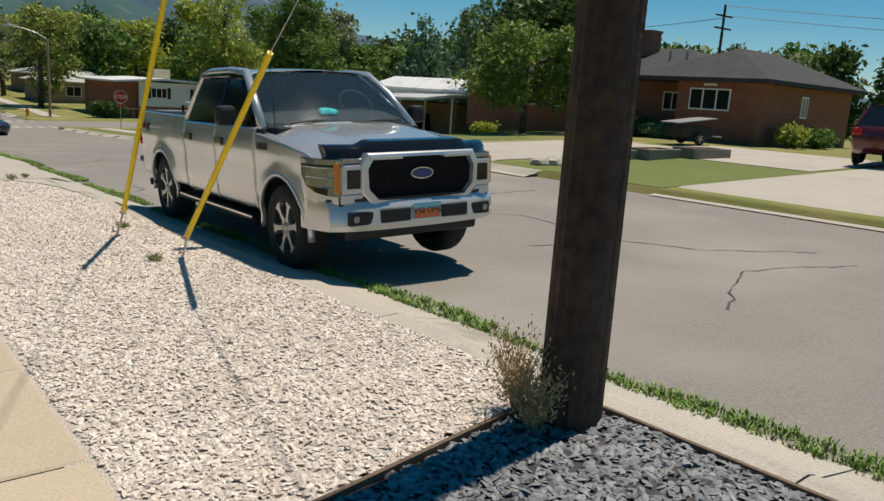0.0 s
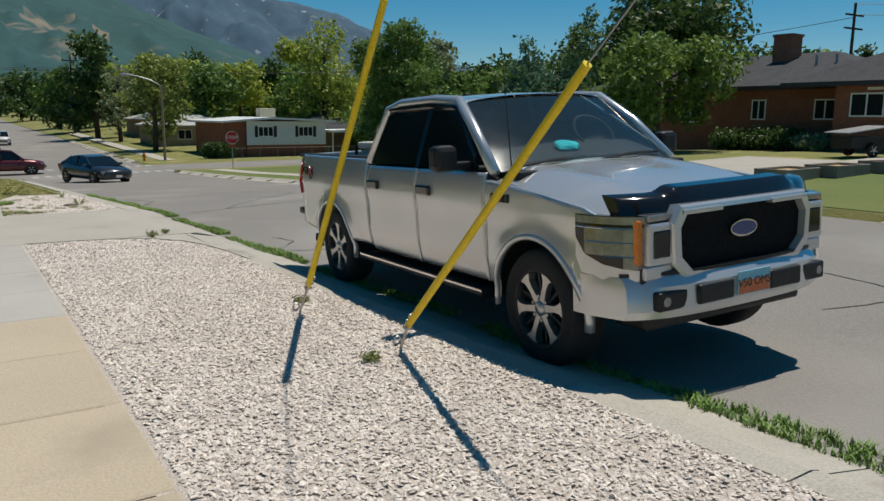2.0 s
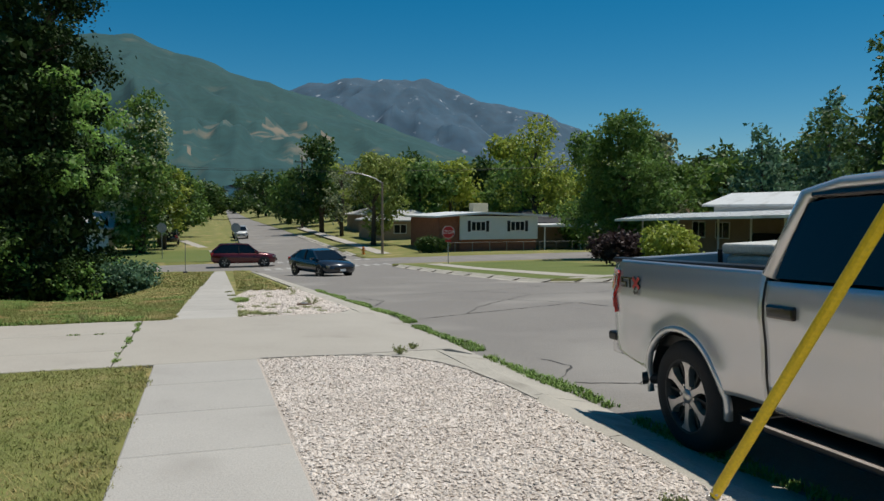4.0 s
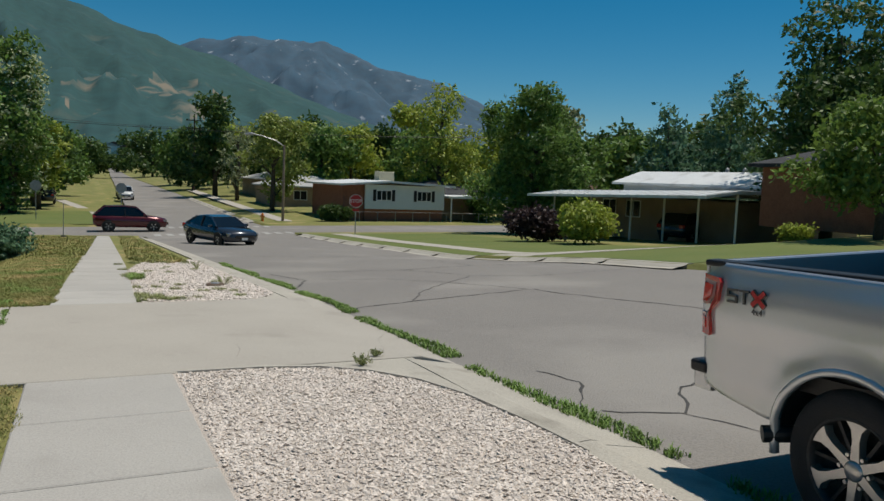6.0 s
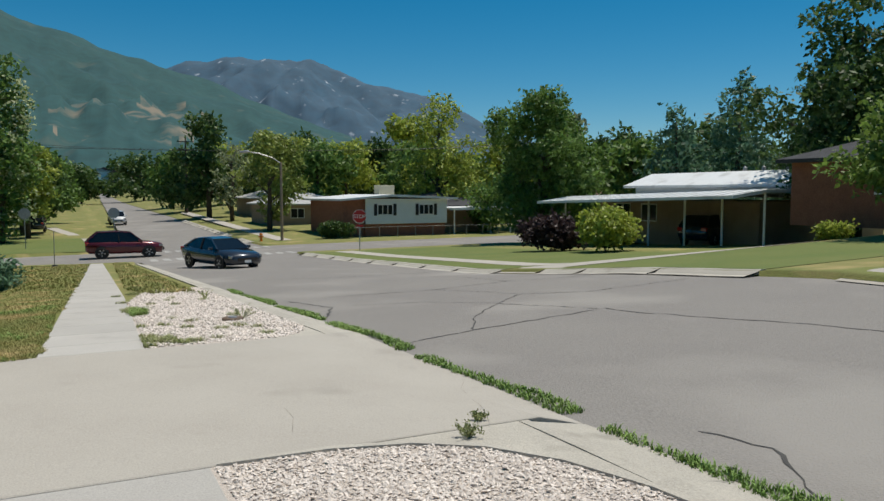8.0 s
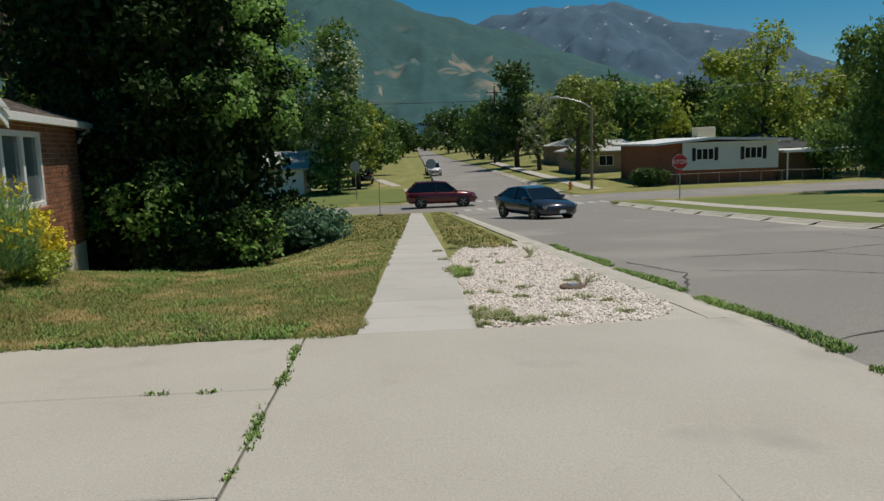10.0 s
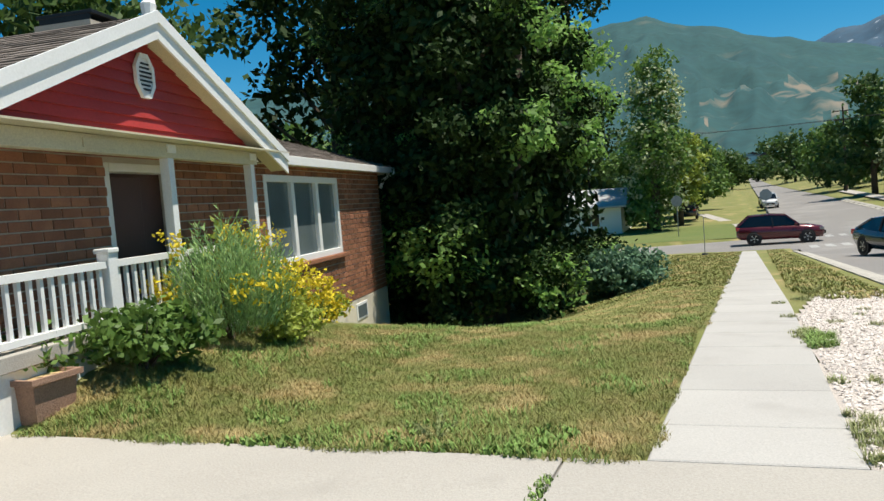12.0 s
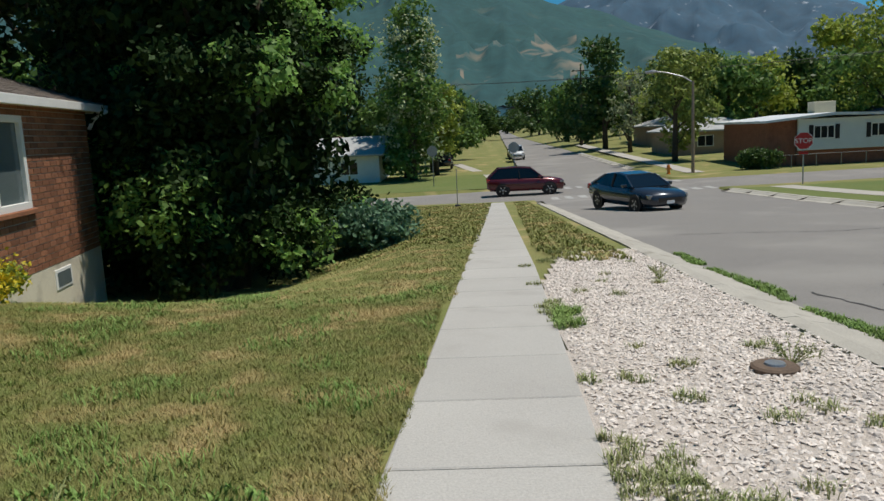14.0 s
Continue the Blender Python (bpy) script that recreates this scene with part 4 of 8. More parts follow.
        tube(pb, [(-0.58, s * 0.90, 1.33), (-0.95, s * 0.83, 1.66), (-1.30, s * 0.745, 1.885), (-1.7, s * 0.755, 1.915), (-2.3, s * 0.755, 1.91), (-2.58, s * 0.76, 1.86), (-2.74, s * 0.92, 1.36)], [0.045, 0.045, 0.05, 0.045, 0.045, 0.05, 0.06], 8)
        part("pillar", pb, "silver", t, smooth=True)
        pb = bmesh.new()
        tube(pb, [(-1.73, s * 0.948, 1.35), (-1.73, s * 0.775, 1.84)], 0.03, 6)
        part("door_post", pb, "gloss_black", t)
        vb = bmesh.new()
        tube(vb, [(-0.80, s * 0.925, 1.44), (-1.27, s * 0.79, 1.835), (-1.7, s * 0.79, 1.865), (-2.5, s * 0.795, 1.855)], [0.02, 0.026, 0.026, 0.02], 6)
        part("rain_visor", vb, "gloss_black", t)
        # headlamp wrapped round the corner: dark housing, bright fins, amber bar, clear cover
        plan = [(0.44, 0.988), (0.52, 0.985), (0.66, 0.958), (0.78, 0.905), (0.845, 0.85), (0.872, 0.80)]
        zlo = [0.98, 0.88, 0.825, 0.805, 0.80, 0.80]
        hb = bmesh.new()
        rows_ = []
        for (px, py), z0 in zip(plan, zlo):
            rows_.append([(px - 0.03, s * (py - 0.05), z0), (px, s * py, z0), (px, s * py, 1.125), (px - 0.03, s * (py - 0.05), 1.125)])
        hl = part("headlamp", loft(hb, rows_), "tint", t, "clear glass headlamp with an amber side light")
        for za, zb in ((0.805, 0.874), (0.881, 0.960), (0.967, 1.056), (1.074, 1.120)):
            hb = bmesh.new()
            keep_ = [(px, py) for (px, py), z0 in zip(plan, zlo) if z0 < za + 0.01]
            loft(hb, [[(px - 0.01, s * (py - 0.01), za), (px + 0.003, s * (py + 0.003), za), (px + 0.001, s * (py + 0.001), zb), (px - 0.01, s * (py - 0.01), zb)] for px, py in keep_])
            part("reflector", hb, "headlamp", hl)
        for k in range(3):
            hb = bmesh.new()
            zz = 0.875 + 0.085 * k
            keep_ = [(px, py) for (px, py), z0 in zip(plan, zlo) if z0 < zz]
            loft(hb, [[(px + 0.003, s * (py + 0.004), zz), (px + 0.005, s * (py + 0.006), zz + 0.004), (px + 0.003, s * (py + 0.004), zz + 0.008), (px - 0.01, s * (py - 0.01), zz + 0.004)] for px, py in keep_])
            part("fin", hb, "chrome", hl)
        hb = bmesh.new()
        loft(hb, [[(px - 0.006, s * (py - 0.006), 0.73), (px - 0.006, s * (py - 0.006), z0 + 0.004), (px - 0.05, s * (py - 0.06), z0 + 0.004), (px - 0.05, s * (py - 0.06), 0.73)] for (px, py), z0 in zip(plan, zlo)])
        box(hb, 0.80, 0.885, s * 0.715 - 0.11, s * 0.715 + 0.11, 0.735, 0.818, 0.01)
        part("lamp_surround", hb, "silver", t)
        hb = bmesh.new()
        box(hb, 0.80, 0.895, s * 0.715 - 0.10, s * 0.715 + 0.10, 1.088, 1.128, 0.008)
        part("lamp_strip", hb, "headlamp", hl, "clear upper light strip")
        hb = bmesh.new()
        box(hb, 0.80, 0.862, s * 0.846 - 0.022, s * 0.846 + 0.022, 0.83, 1.10, 0.01)
        part("amber_lens", hb, "amber", hl, "amber side light")
        hb = bmesh.new()
        box(hb, 0.80, 0.905, s * 0.715 - 0.105, s * 0.715 + 0.105, 0.82, 1.08, 0.02)
        hk = part("lamp_bezel", hb, "silver", t)
        hb = bmesh.new()
        box(hb, 0.885, 0.912, s * 0.715 - 0.07, s * 0.715 + 0.07, 0.865, 1.035, 0.012)
        part("lamp_unit", hb, "tint", hk, "dark projector lamp")
        fb = bmesh.new()
        box(fb, 0.885, 0.955, s * 0.66 - 0.12, s * 0.66 + 0.12, 0.545, 0.665, 0.015)
        fg = part("fog_pocket", fb, "black_plastic", t, "black fog lamp recess")
        fb = bmesh.new()
        tube(fb, [(0.94, s * 0.72, 0.605), (0.958, s * 0.72, 0.605)], 0.03, 14)
        part("fog_lamp", fb, "headlamp", fg)
        # tail lamp
        tb = bmesh.new()
        prism(tb, [(-4.805, 0.955), (-4.70, 0.955), (-4.688, 0.975), (-4.685, 1.115), (-4.60, 1.185), (-4.592, 1.30), (-4.615, 1.325), (-4.805, 1.335)], "y", -0.03, 0.018)
        for v in tb.verts:
            v.co.y += s * (side_y(v.co.x, v.co.z) - 0.004 - 0.25 * max(0.0, -4.74 - v.co.x))
        tl = part("tail_lamp", tb, "red_lens", t, "dark red tail lamp with pale-framed lenses")
        for out_, in_ in (([(-4.80, 1.15), (-4.715, 1.15), (-4.645, 1.215), (-4.645, 1.295), (-4.80, 1.305)], 0.74), ([(-4.80, 0.98), (-4.732, 0.98), (-4.725, 0.995), (-4.725, 1.095), (-4.80, 1.10)], 0.66)):
            cx, cz = sum(q[0] for q in out_) / 5 - 0.012, sum(q[1] for q in out_) / 5
            for k_, scale_, d_, m_ in (("lens_frame", 1.0, 0.017, "pale_lens"), ("lens", in_, 0.022, "lit_lens")):
                tb = bmesh.new()
                prism(tb, [(cx + (u - cx) * scale_, cz + (v - cz) * scale_) for u, v in out_], "y", -0.006, 0.004)
                for v in tb.verts:
                    v.co.y = s * (side_y(v.co.x, v.co.z) - 0.004 - 0.25 * max(0.0, -4.74 - v.co.x) + d_) + v.co.y * 0.5
                part(k_, tb, m_, tl)
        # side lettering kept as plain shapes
        bb = bmesh.new()
        for k in range(2):
            u = -4.49 + 0.095 * k
            for z in ((1.262, 1.276), (1.226, 1.238), (1.19, 1.204)) if k == 0 else ((1.262, 1.276),):
                box(bb, u - 0.04, u + 0.04, s * 0.999 - 0.006, s * 0.999 + 0.006, *z)
            for d, z0, z1 in (((-0.033, 1.236, 1.264), (0.033, 1.20, 1.23)) if k == 0 else ((0.0, 1.19, 1.264),)):
                box(bb, u + d - 0.008, u + d + 0.008, s * 0.9985 - 0.006, s * 0.9985 + 0.006, z0, z1)
        part("side_badge", bb, "gloss_black", t, "dark plain decal shapes")
        for nm_, wd_, y_, m_ in (("decal_outline", 0.02, 0.998, "gloss_black"), ("decal", 0.013, 1.001, "red_paint")):
            bb = bmesh.new()
            for sg in (-1, 1):
                box(bb, -0.062, 0.062, -0.006, 0.006, -wd_, wd_, 0, Matrix.Translation((-4.285, s * y_, 1.233)) @ Matrix.Rotation(sg * 0.72, 4, "Y"))
            part(nm_, bb, m_, t)
        text_mesh("4x4", 0.055, "gloss_black", "drive_badge", t, Matrix.Translation((-4.29, s * 1.006, 1.155)) @ (pose(0, 0, 0, 90, 0, 0) if s < 0 else pose(0, 0, 0, 90, 0, 180)))
        bb = bmesh.new()
        for k in range(4):
            box(bb, -0.50 + 0.06 * k, -0.455 + 0.06 * k, s * 1.0 - 0.008, s * 1.0 + 0.008, 1.14, 1.20, 0.004)
        part("fender_badge", bb, "alloy_dark", t)
    # hood
    hb = bmesh.new()
    nx, ny = 18, 24
    g = []
    for i in range(nx + 1):
        x = -0.55 + 1.33 * i / nx
        row = []
        for j in range(ny + 1):
            v = -1 + 2 * j / ny
            w = 0.90 - (0.09 * max(0, x) ** 2)
            z = hood_z(x) + 0.045 * (1 - v * v) + 0.022 * math.exp(-((abs(v) - 0.62) / 0.12) ** 2) * (1 - max(0, x)) - 0.075 * abs(v) ** 6
            if x > 0.58:
                z -= 0.12 * ((x - 0.58) / 0.2) ** 2
            row.append(hb.verts.new((x - 0.07 * v * v * (1 if x > 0.3 else 0.3), v * (w + 0.02), z)))
        g.append(row)
    for i in range(nx):
        for j in range(ny):
            hb.faces.new((g[i][j], g[i + 1][j], g[i + 1][j + 1], g[i][j + 1]))
    part("hood", hb, "silver", t, smooth=True)
    db = bmesh.new()
    secs = []
    for k in range(61):
        v = -1 + 2 * k / 60
        x = 0.83 - 0.16 * v ** 4
        up = float(np.interp(abs(v), [0.56, 0.60, 0.66, 0.70], [0.03, 0.022, -0.008, -0.012]))
        secs.append([(x - 0.10, v * 0.885, 1.252 + up), (x + 0.0, v * 0.885, 1.240 + up), (x + 0.04, v * 0.885, 1.20 + up * 0.8), (x + 0.055, v * 0.885, 1.125 + up * 0.5), (x - 0.02, v * 0.885, 1.125 + up * 0.5)])
    bd = part("bug_deflector", loft(db, secs), "gloss_black", t, "glossy black hood deflector", smooth=True)
    bd.data.set_sharp_from_angle(angle=radians(40))
    # grille
    gb = bmesh.new()
    def ring_pts(w, h, x, c=0.10):
        return [(x, -w + c, -h), (x, w - c, -h), (x, w, -h + c), (x, w * 1.02, h - c), (x, w - c * 0.5, h), (x, -w + c * 0.5, h), (x, -w * 1.02, h - c), (x, -w, -h + c)]
    zc = 0.945
    rings = [[(x, y, z + zc) for x, y, z in ring_pts(w, h, xx)] for w, h, xx in ((0.635, 0.228, 0.82), (0.635, 0.228, 0.915), (0.625, 0.215, 0.93), (0.575, 0.188, 0.934), (0.565, 0.178, 0.885))]
    loft(gb, rings, False)
    part("grille_frame", gb, "silver", t, "silver grille surround")
    gb = bmesh.new()
    box(gb, 0.84, 0.888, -0.585, 0.585, zc - 0.19, zc + 0.19)
    gm = part("grille", gb, "grille_black", t, "black mesh grille")
    for sg in (-1, 1):
        gb = bmesh.new()
        box(gb, 0.885, 0.945, sg * 0.40 - 0.17, sg * 0.40 + 0.17, zc + 0.168, zc + 0.20, 0.006)
        part("surround_step", gb, "silver", t)
    def oval(rx, rz, x0, x1):
        b = bmesh.new()
        loft(b, [[(x, rx * math.cos(a), zc + 0.03 + rz * math.sin(a)) for a in (2 * math.pi * k / 28 for k in range(28))] for x in (x0, x1)])
        return b
    em = part("emblem", oval(0.125, 0.055, 0.88, 0.915), "chrome", gm, "plain blue oval emblem")
    part("emblem_face", oval(0.112, 0.044, 0.905, 0.919), "blue_enamel", t)
    # nose behind the grille, valance
    nb = bmesh.new()
    box(nb, 0.30, 0.86, -0.84, 0.84, 0.60, 1.12, 0.03)
    part("nose", nb, "black_plastic", t)
    bb = bmesh.new()
    secs = []
    for k in range(29):
        v = -1 + 2 * k / 28
        x = 0.985 - 0.17 * abs(v) ** 5 - 0.05 * v * v
        if abs(v) == 1:
            x -= 0.2
        secs.append([(x - 0.16, v * 0.985, 0.49), (x - 0.03, v * 0.985, 0.49), (x, v * 0.985, 0.54), (x - 0.01, v * 0.985, 0.69), (x - 0.05, v * 0.985, 0.75), (x - 0.16, v * 0.985, 0.755)])
    bp = part("front_bumper", loft(bb, secs), "silver", t, "silver painted front bumper", smooth=True)
    bp.data.set_sharp_from_angle(angle=radians(28))
    for sg in (-1, 1):
        bb = bmesh.new()
        box(bb, 0.90, 0.992, sg * 0.325 - 0.155, sg * 0.325 + 0.155, 0.555, 0.68, 0.015)
        part("bumper_insert", bb, "black_plastic", bp)
    bb = bmesh.new()
    secs = []
    for k in range(29):
        v = -1 + 2 * k / 28
        x = 0.945 - 0.17 * abs(v) ** 5 - 0.05 * v * v - (0.2 if abs(v) == 1 else 0)
        secs.append([(x - 0.14, v * 0.97, 0.752), (x, v * 0.97, 0.752), (x, v * 0.97, 0.775), (x - 0.14, v * 0.97, 0.775)])
    part("bumper_seam", loft(bb, secs), "black_plastic", t, smooth=False)
    bb = bmesh.new()
    box(bb, 0.50, 0.80, -0.74, 0.74, 0.38, 0.52, 0.03)
    part("air_dam", bb, "black_plastic", t)
    pb = bmesh.new()
    box(pb, 0.992, 1.000, -0.152, 0.152, 0.565, 0.717, 0.003)
    pl = part("licence_plate", pb, "plate_blue", t, "blue and orange licence plate")
    pb = bmesh.new()
    box(pb, 1.0, 1.002, -0.145, 0.145, 0.57, 0.655)
    part("plate_band", pb, "plate_orange", pl)
    text_mesh("V50 OMS", 0.078, "gloss_black", "plate_number", pl, Matrix.Translation((1.003, 0, 0.638)) @ pose(0, 0, 0, 90, 0, 90), 0.0015)
    # cab: roof, windscreen, rear window, cowl
    rb = bmesh.new()
    nx, ny = 14, 16
    g = []
    for i in range(nx + 1):
        u = i / nx
        x = -1.24 - 1.40 * u
        row = []
        for j in range(ny + 1):
            v = -1 + 2 * j / ny
            z = 1.905 + 0.055 * (1 - v * v) * (1 - 0.2 * abs(2 * u - 1)) - 0.03 * abs(2 * u - 0.9) ** 3 - 0.03 * abs(v) ** 8
            row.append(rb.verts.new((x + 0.05 * (1 - v * v) * (1 - u), v * 0.775, z)))
        g.append(row)
    for i in range(nx):
        for j in range(ny):
            rb.faces.new((g[i][j], g[i][j + 1], g[i + 1][j + 1], g[i + 1][j]))
    part("roof", rb, "silver", t, smooth=True)
    def screen(xb, zb, wb, xt, zt, wt, bulge):
        b = bmesh.new()
        gg = []
        for i in range(9):
            u = i / 8
            gg.append([b.verts.new((xb + (xt - xb) * u + bulge * (1 - (2 * j / 12 - 1) ** 2), (2 * j / 12 - 1) * (wb + (wt - wb) * u), zb + (zt - zb) * u + 0.05 * u * (1 - u))) for j in range(13)])
        for i in range(8):
            for j in range(12):
                b.faces.new((gg[i][j], gg[i][j + 1], gg[i + 1][j + 1], gg[i + 1][j]))
        return b
    ws = part("windscreen", screen(-0.56, 1.34, 0.86, -1.28, 1.90, 0.73, 0.10), "clear", t, "windscreen tinted blue for reflected sky", smooth=True)
    ws.visible_shadow = False
    part("rear_window", screen(-2.80, 1.38, 0.86, -2.62, 1.88, 0.72, -0.02), "tint", t, smooth=True)
    cb = bmesh.new()
    box(cb, -0.66, -0.36, -0.84, 0.84, 1.27, 1.345, 0.02)
    part("cowl", cb, "black_plastic", t)
    for s0, s1 in ((-0.70, -0.05), (0.08, 0.74)):
        wb = bmesh.new()
        tube(wb, [(-0.52, s0, 1.375), (-0.53, (s0 + s1) / 2, 1.405), (-0.57, s1, 1.40)], 0.012, 5)
        part("wiper", wb, "black_plastic", t)
    ib = bmesh.new()
    box(ib, -2.74, -0.60, -0.88, 0.88, 0.50, 1.30, 0.02)
    part("cabin_floor", ib, "interior", t)
    ib = bmesh.new()
    box(ib, -1.0, -0.62, -0.82, 0.82, 1.29, 1.37, 0.03)
    part("dashboard", ib, "interior", t)
    for sx in (-1.75, -2.55):
        for s in (-0.42, 0.42):
            ib = bmesh.new()
            box(ib, sx - 0.10, sx + 0.06, s - 0.26, s + 0.26, 1.2, 1.62, 0.05)
            box(ib, sx - 0.07, sx + 0.03, s - 0.13, s + 0.13, 1.62, 1.78, 0.04)
            part("seat", ib, "interior", t)
    ib = bmesh.new()
    tube(ib, [(-1.12 - 0.08 * math.sin(a), 0.40 + 0.19 * math.cos(a), 1.42 + 0.18 * math.sin(a)) for a in (2 * math.pi * k / 20 for k in range(21))], 0.016, 6)
    part("steering_wheel", ib, "interior", t)
    ib = bmesh.new()
    bmesh.ops.create_icosphere(ib, subdivisions=2, radius=1)
    for v in ib.verts:
        v.co = Vector((-0.85, -0.05, 1.40)) + Vector((v.co.x * 0.10, v.co.y * 0.12, v.co.z * 0.06)) * (1 + 0.3 * noise.noise(v.co * 2))
    part("dash_cloth", ib, "teal_cloth", t, "crumpled teal cloth")
    # bed
    bb = bmesh.new()
    box(bb, -4.77, -2.86, -0.92, 0.92, 0.75, 0.85)
    box(bb, -2.92, -2.84, -0.92, 0.92, 0.55, 1.40)
    part("bed_floor", bb, "black_plastic", t)
    for s in (-1, 1):
        bb = bmesh.new()
        box(bb, -4.79, -2.78, s * 0.885 - 0.055, s * 0.885 + 0.055, 1.385, 1.425, 0.012)
        part("bed_rail", bb, "black_plastic", t, "black bed rail cap")
        bb = bmesh.new()
        box(bb, -4.76, -2.86, s * 0.86 - 0.03, s * 0.86 + 0.03, 0.8, 1.385)
        part("bed_wall", bb, "black_plastic", t)
    bb = bmesh.new()
    box(bb, -4.825, -4.76, -0.90, 0.90, 0.78, 1.415, 0.015)
    tg = part("tailgate", bb, "silver", t)
    bb = bmesh.new()
    box(bb, -4.84, -4.815, -0.12, 0.12, 1.22, 1.30, 0.01)
    part("tailgate_latch", bb, "black_plastic", tg)
    bb = bmesh.new()
    box(bb, -4.93, -4.76, -0.91, 0.91, 0.56, 0.74, 0.03)
    rbp = part("rear_bumper", bb, "silver", t)
    for s in (-1, 1):
        bb = bmesh.new()
        box(bb, -4.90, -4.75, s * 0.90 - 0.06, s * 0.90 + 0.06, 0.69, 0.77, 0.02)
        part("bumper_pad", bb, "black_plastic", rbp)
    bb = bmesh.new()
    tube(bb, [(-3.9, -0.62, 0.5), (-4.12, -0.82, 0.47), (-4.24, -1.0, 0.46)], 0.05, 12)
    part("exhaust_pipe", bb, "black_plastic", t)
    bb = bmesh.new()
    box(bb, -4.8, 0.6, -0.5, 0.5, 0.42, 0.62)
    part("chassis", bb, "black_plastic", t)
    for ax in (0, AX_R):
        bb = bmesh.new()
        tube(bb, [(ax, -0.8, 0.42), (ax, 0.8, 0.42)], 0.06, 10)
        part("axle", bb, "black_plastic", t)
    bb = bmesh.new()
    tube(bb, [(-0.50, -0.80, 1.30), (-0.56, -0.81, 2.05)], [0.006, 0.003], 5)
    part("antenna", bb, "black_plastic", t)
    bb = bmesh.new()
    box(bb, -2.45, -2.32, -0.03, 0.03, 1.955, 1.985, 0.012)
    part("roof_antenna", bb, "black_plastic", t)
    return t

fwd = Vector((-0.048, -0.9983, 0.0328)).normalized()
lft = Vector((0.998, -0.047, 0.045))
lft = (lft - fwd * lft.dot(fwd)).normalized()
upv = fwd.cross(lft)
mt = Matrix(((fwd.x, lft.x, upv.x, 4.802), (fwd.y, lft.y, upv.y, -8.394), (fwd.z, lft.z, upv.z, 0.19), (0, 0, 0, 1)))
pickup(mt, "silver four-door pickup parked at the kerb, dusty")
def tool_box(m):
    b = thing("storage_box", m, "grey-white plastic storage box in the truck bed", "storage box")
    bm = bmesh.new()
    box(bm, -0.26, 0.26, -0.70, 0.70, 0, 0.62, 0.03)
    part("body", bm, "white_plastic", b)
    bm = bmesh.new()
    box(bm, -0.28, 0.28, -0.72, 0.72, 0.625, 0.70, 0.02)
    part("lid", bm, "white_plastic", b)
    bm = bmesh.new()
    box(bm, -0.285, -0.262, -0.75, -0.72, 0.5, 0.66, 0.004)
    part("latch", bm, "black_plastic", b)
tool_box(mt @ Matrix.Translation((-3.25, 0, 0.851)))

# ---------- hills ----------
# Teal and blue in these base colours stand in for distance haze.
M["hill"] = mat("haze_tinted_scrub", (0.020, 0.066, 0.068), (0.034, 0.090, 0.086), 0.01, 0.95, 0.0, fine=0.06, mottled=0.9, stain=(0.075, 0.105, 0.09), stain_scale=0.012, stain_at=0.62)
M["peak"] = mat("haze_blue_peak", (0.036, 0.083, 0.128), (0.066, 0.112, 0.158), 0.008, 0.95, 0.0, fine=0.025, mottled=0.8, stain=(0.50, 0.54, 0.60), stain_scale=0.022, stain_at=0.645)
M["scar"] = mat("haze_tinted_bare_slope", (0.020, 0.066, 0.068), (0.034, 0.090, 0.086), 0.01, 0.95, fine=0.06, mottled=0.9, stain=(0.19, 0.165, 0.125), stain_scale=0.010, stain_at=0.54)
def hills(name, ridge, near, dist, behind, material, label, rough, seed, scars=False):
    az = steps(-85, 85, 680)
    rad = steps(near, dist, 34) + steps(dist, behind, 8)[1:]
    vs, fs = [], []
    for a in az:
        top = math.tan(radians(ramp1(a, ridge))) * dist
        for r in rad:
            s = min(1, (r - near) / (dist - near)) if r <= dist else 1 - 0.5 * (r - dist) / (behind - dist)
            p = Vector((math.sin(radians(a - 1.0)) * r, math.cos(radians(a - 1.0)) * r, 0))
            n = noise.fractal(p * 0.0022 + Vector((seed, 0, 0)), 0.9, 2.1, 6)
            gully = abs(noise.noise(Vector((a * 0.22 + seed + r * 0.0012, r * 0.003, seed)))) + 0.4 * abs(noise.noise(Vector((a * 0.6 - r * 0.002, r * 0.006, seed + 3))))
            z = top * (s ** 1.35) + top * rough * (n * 0.35 - gully * 0.5 + 0.15) * (s * (1.08 - s) * 2.4 + 0.10 * s)
            vs.append((p.x, p.y, z - 4 - 8 * (1 - s)))
    n = len(rad)
    for i in range(len(az) - 1):
        for j in range(n - 1):
            fs.append((i * n + j, i * n + j + 1, (i + 1) * n + j + 1, (i + 1) * n + j))
    ob = quick(vs, fs, name, material, smooth=True)
    if scars:
        ob.data.materials.append(M["scar"])
        for k, f in enumerate(fs):
            a, r = az[k // (n - 1)], rad[k % (n - 1)]
            el = math.degrees(math.atan2(vs[f[0]][2], r))
            d = ((a - 5.0) / 5.5) ** 2 + ((el - 4.8) / 1.5) ** 2
            if d < 1:
                ob.data.polygons[k].material_index = 1
    return tagged(ob, label, "mountain", kind="structure")
hills("backdrop_hill", [(-85, 6), (-45, 7.5), (-25, 9.5), (-14, 10.8), (-6, 11.6), (-3.5, 11.8), (0, 10.9), (3, 10.2), (7, 9.1), (11, 7.8), (15, 6.2), (19, 4.8), (24, 3.5), (32, 2.2), (50, 1.4), (85, 1.2)], 500, 2300, 2900, "hill", "green scrub-covered mountainside tinted teal for haze, with pale bare patches", 0.38, 1.0, True)
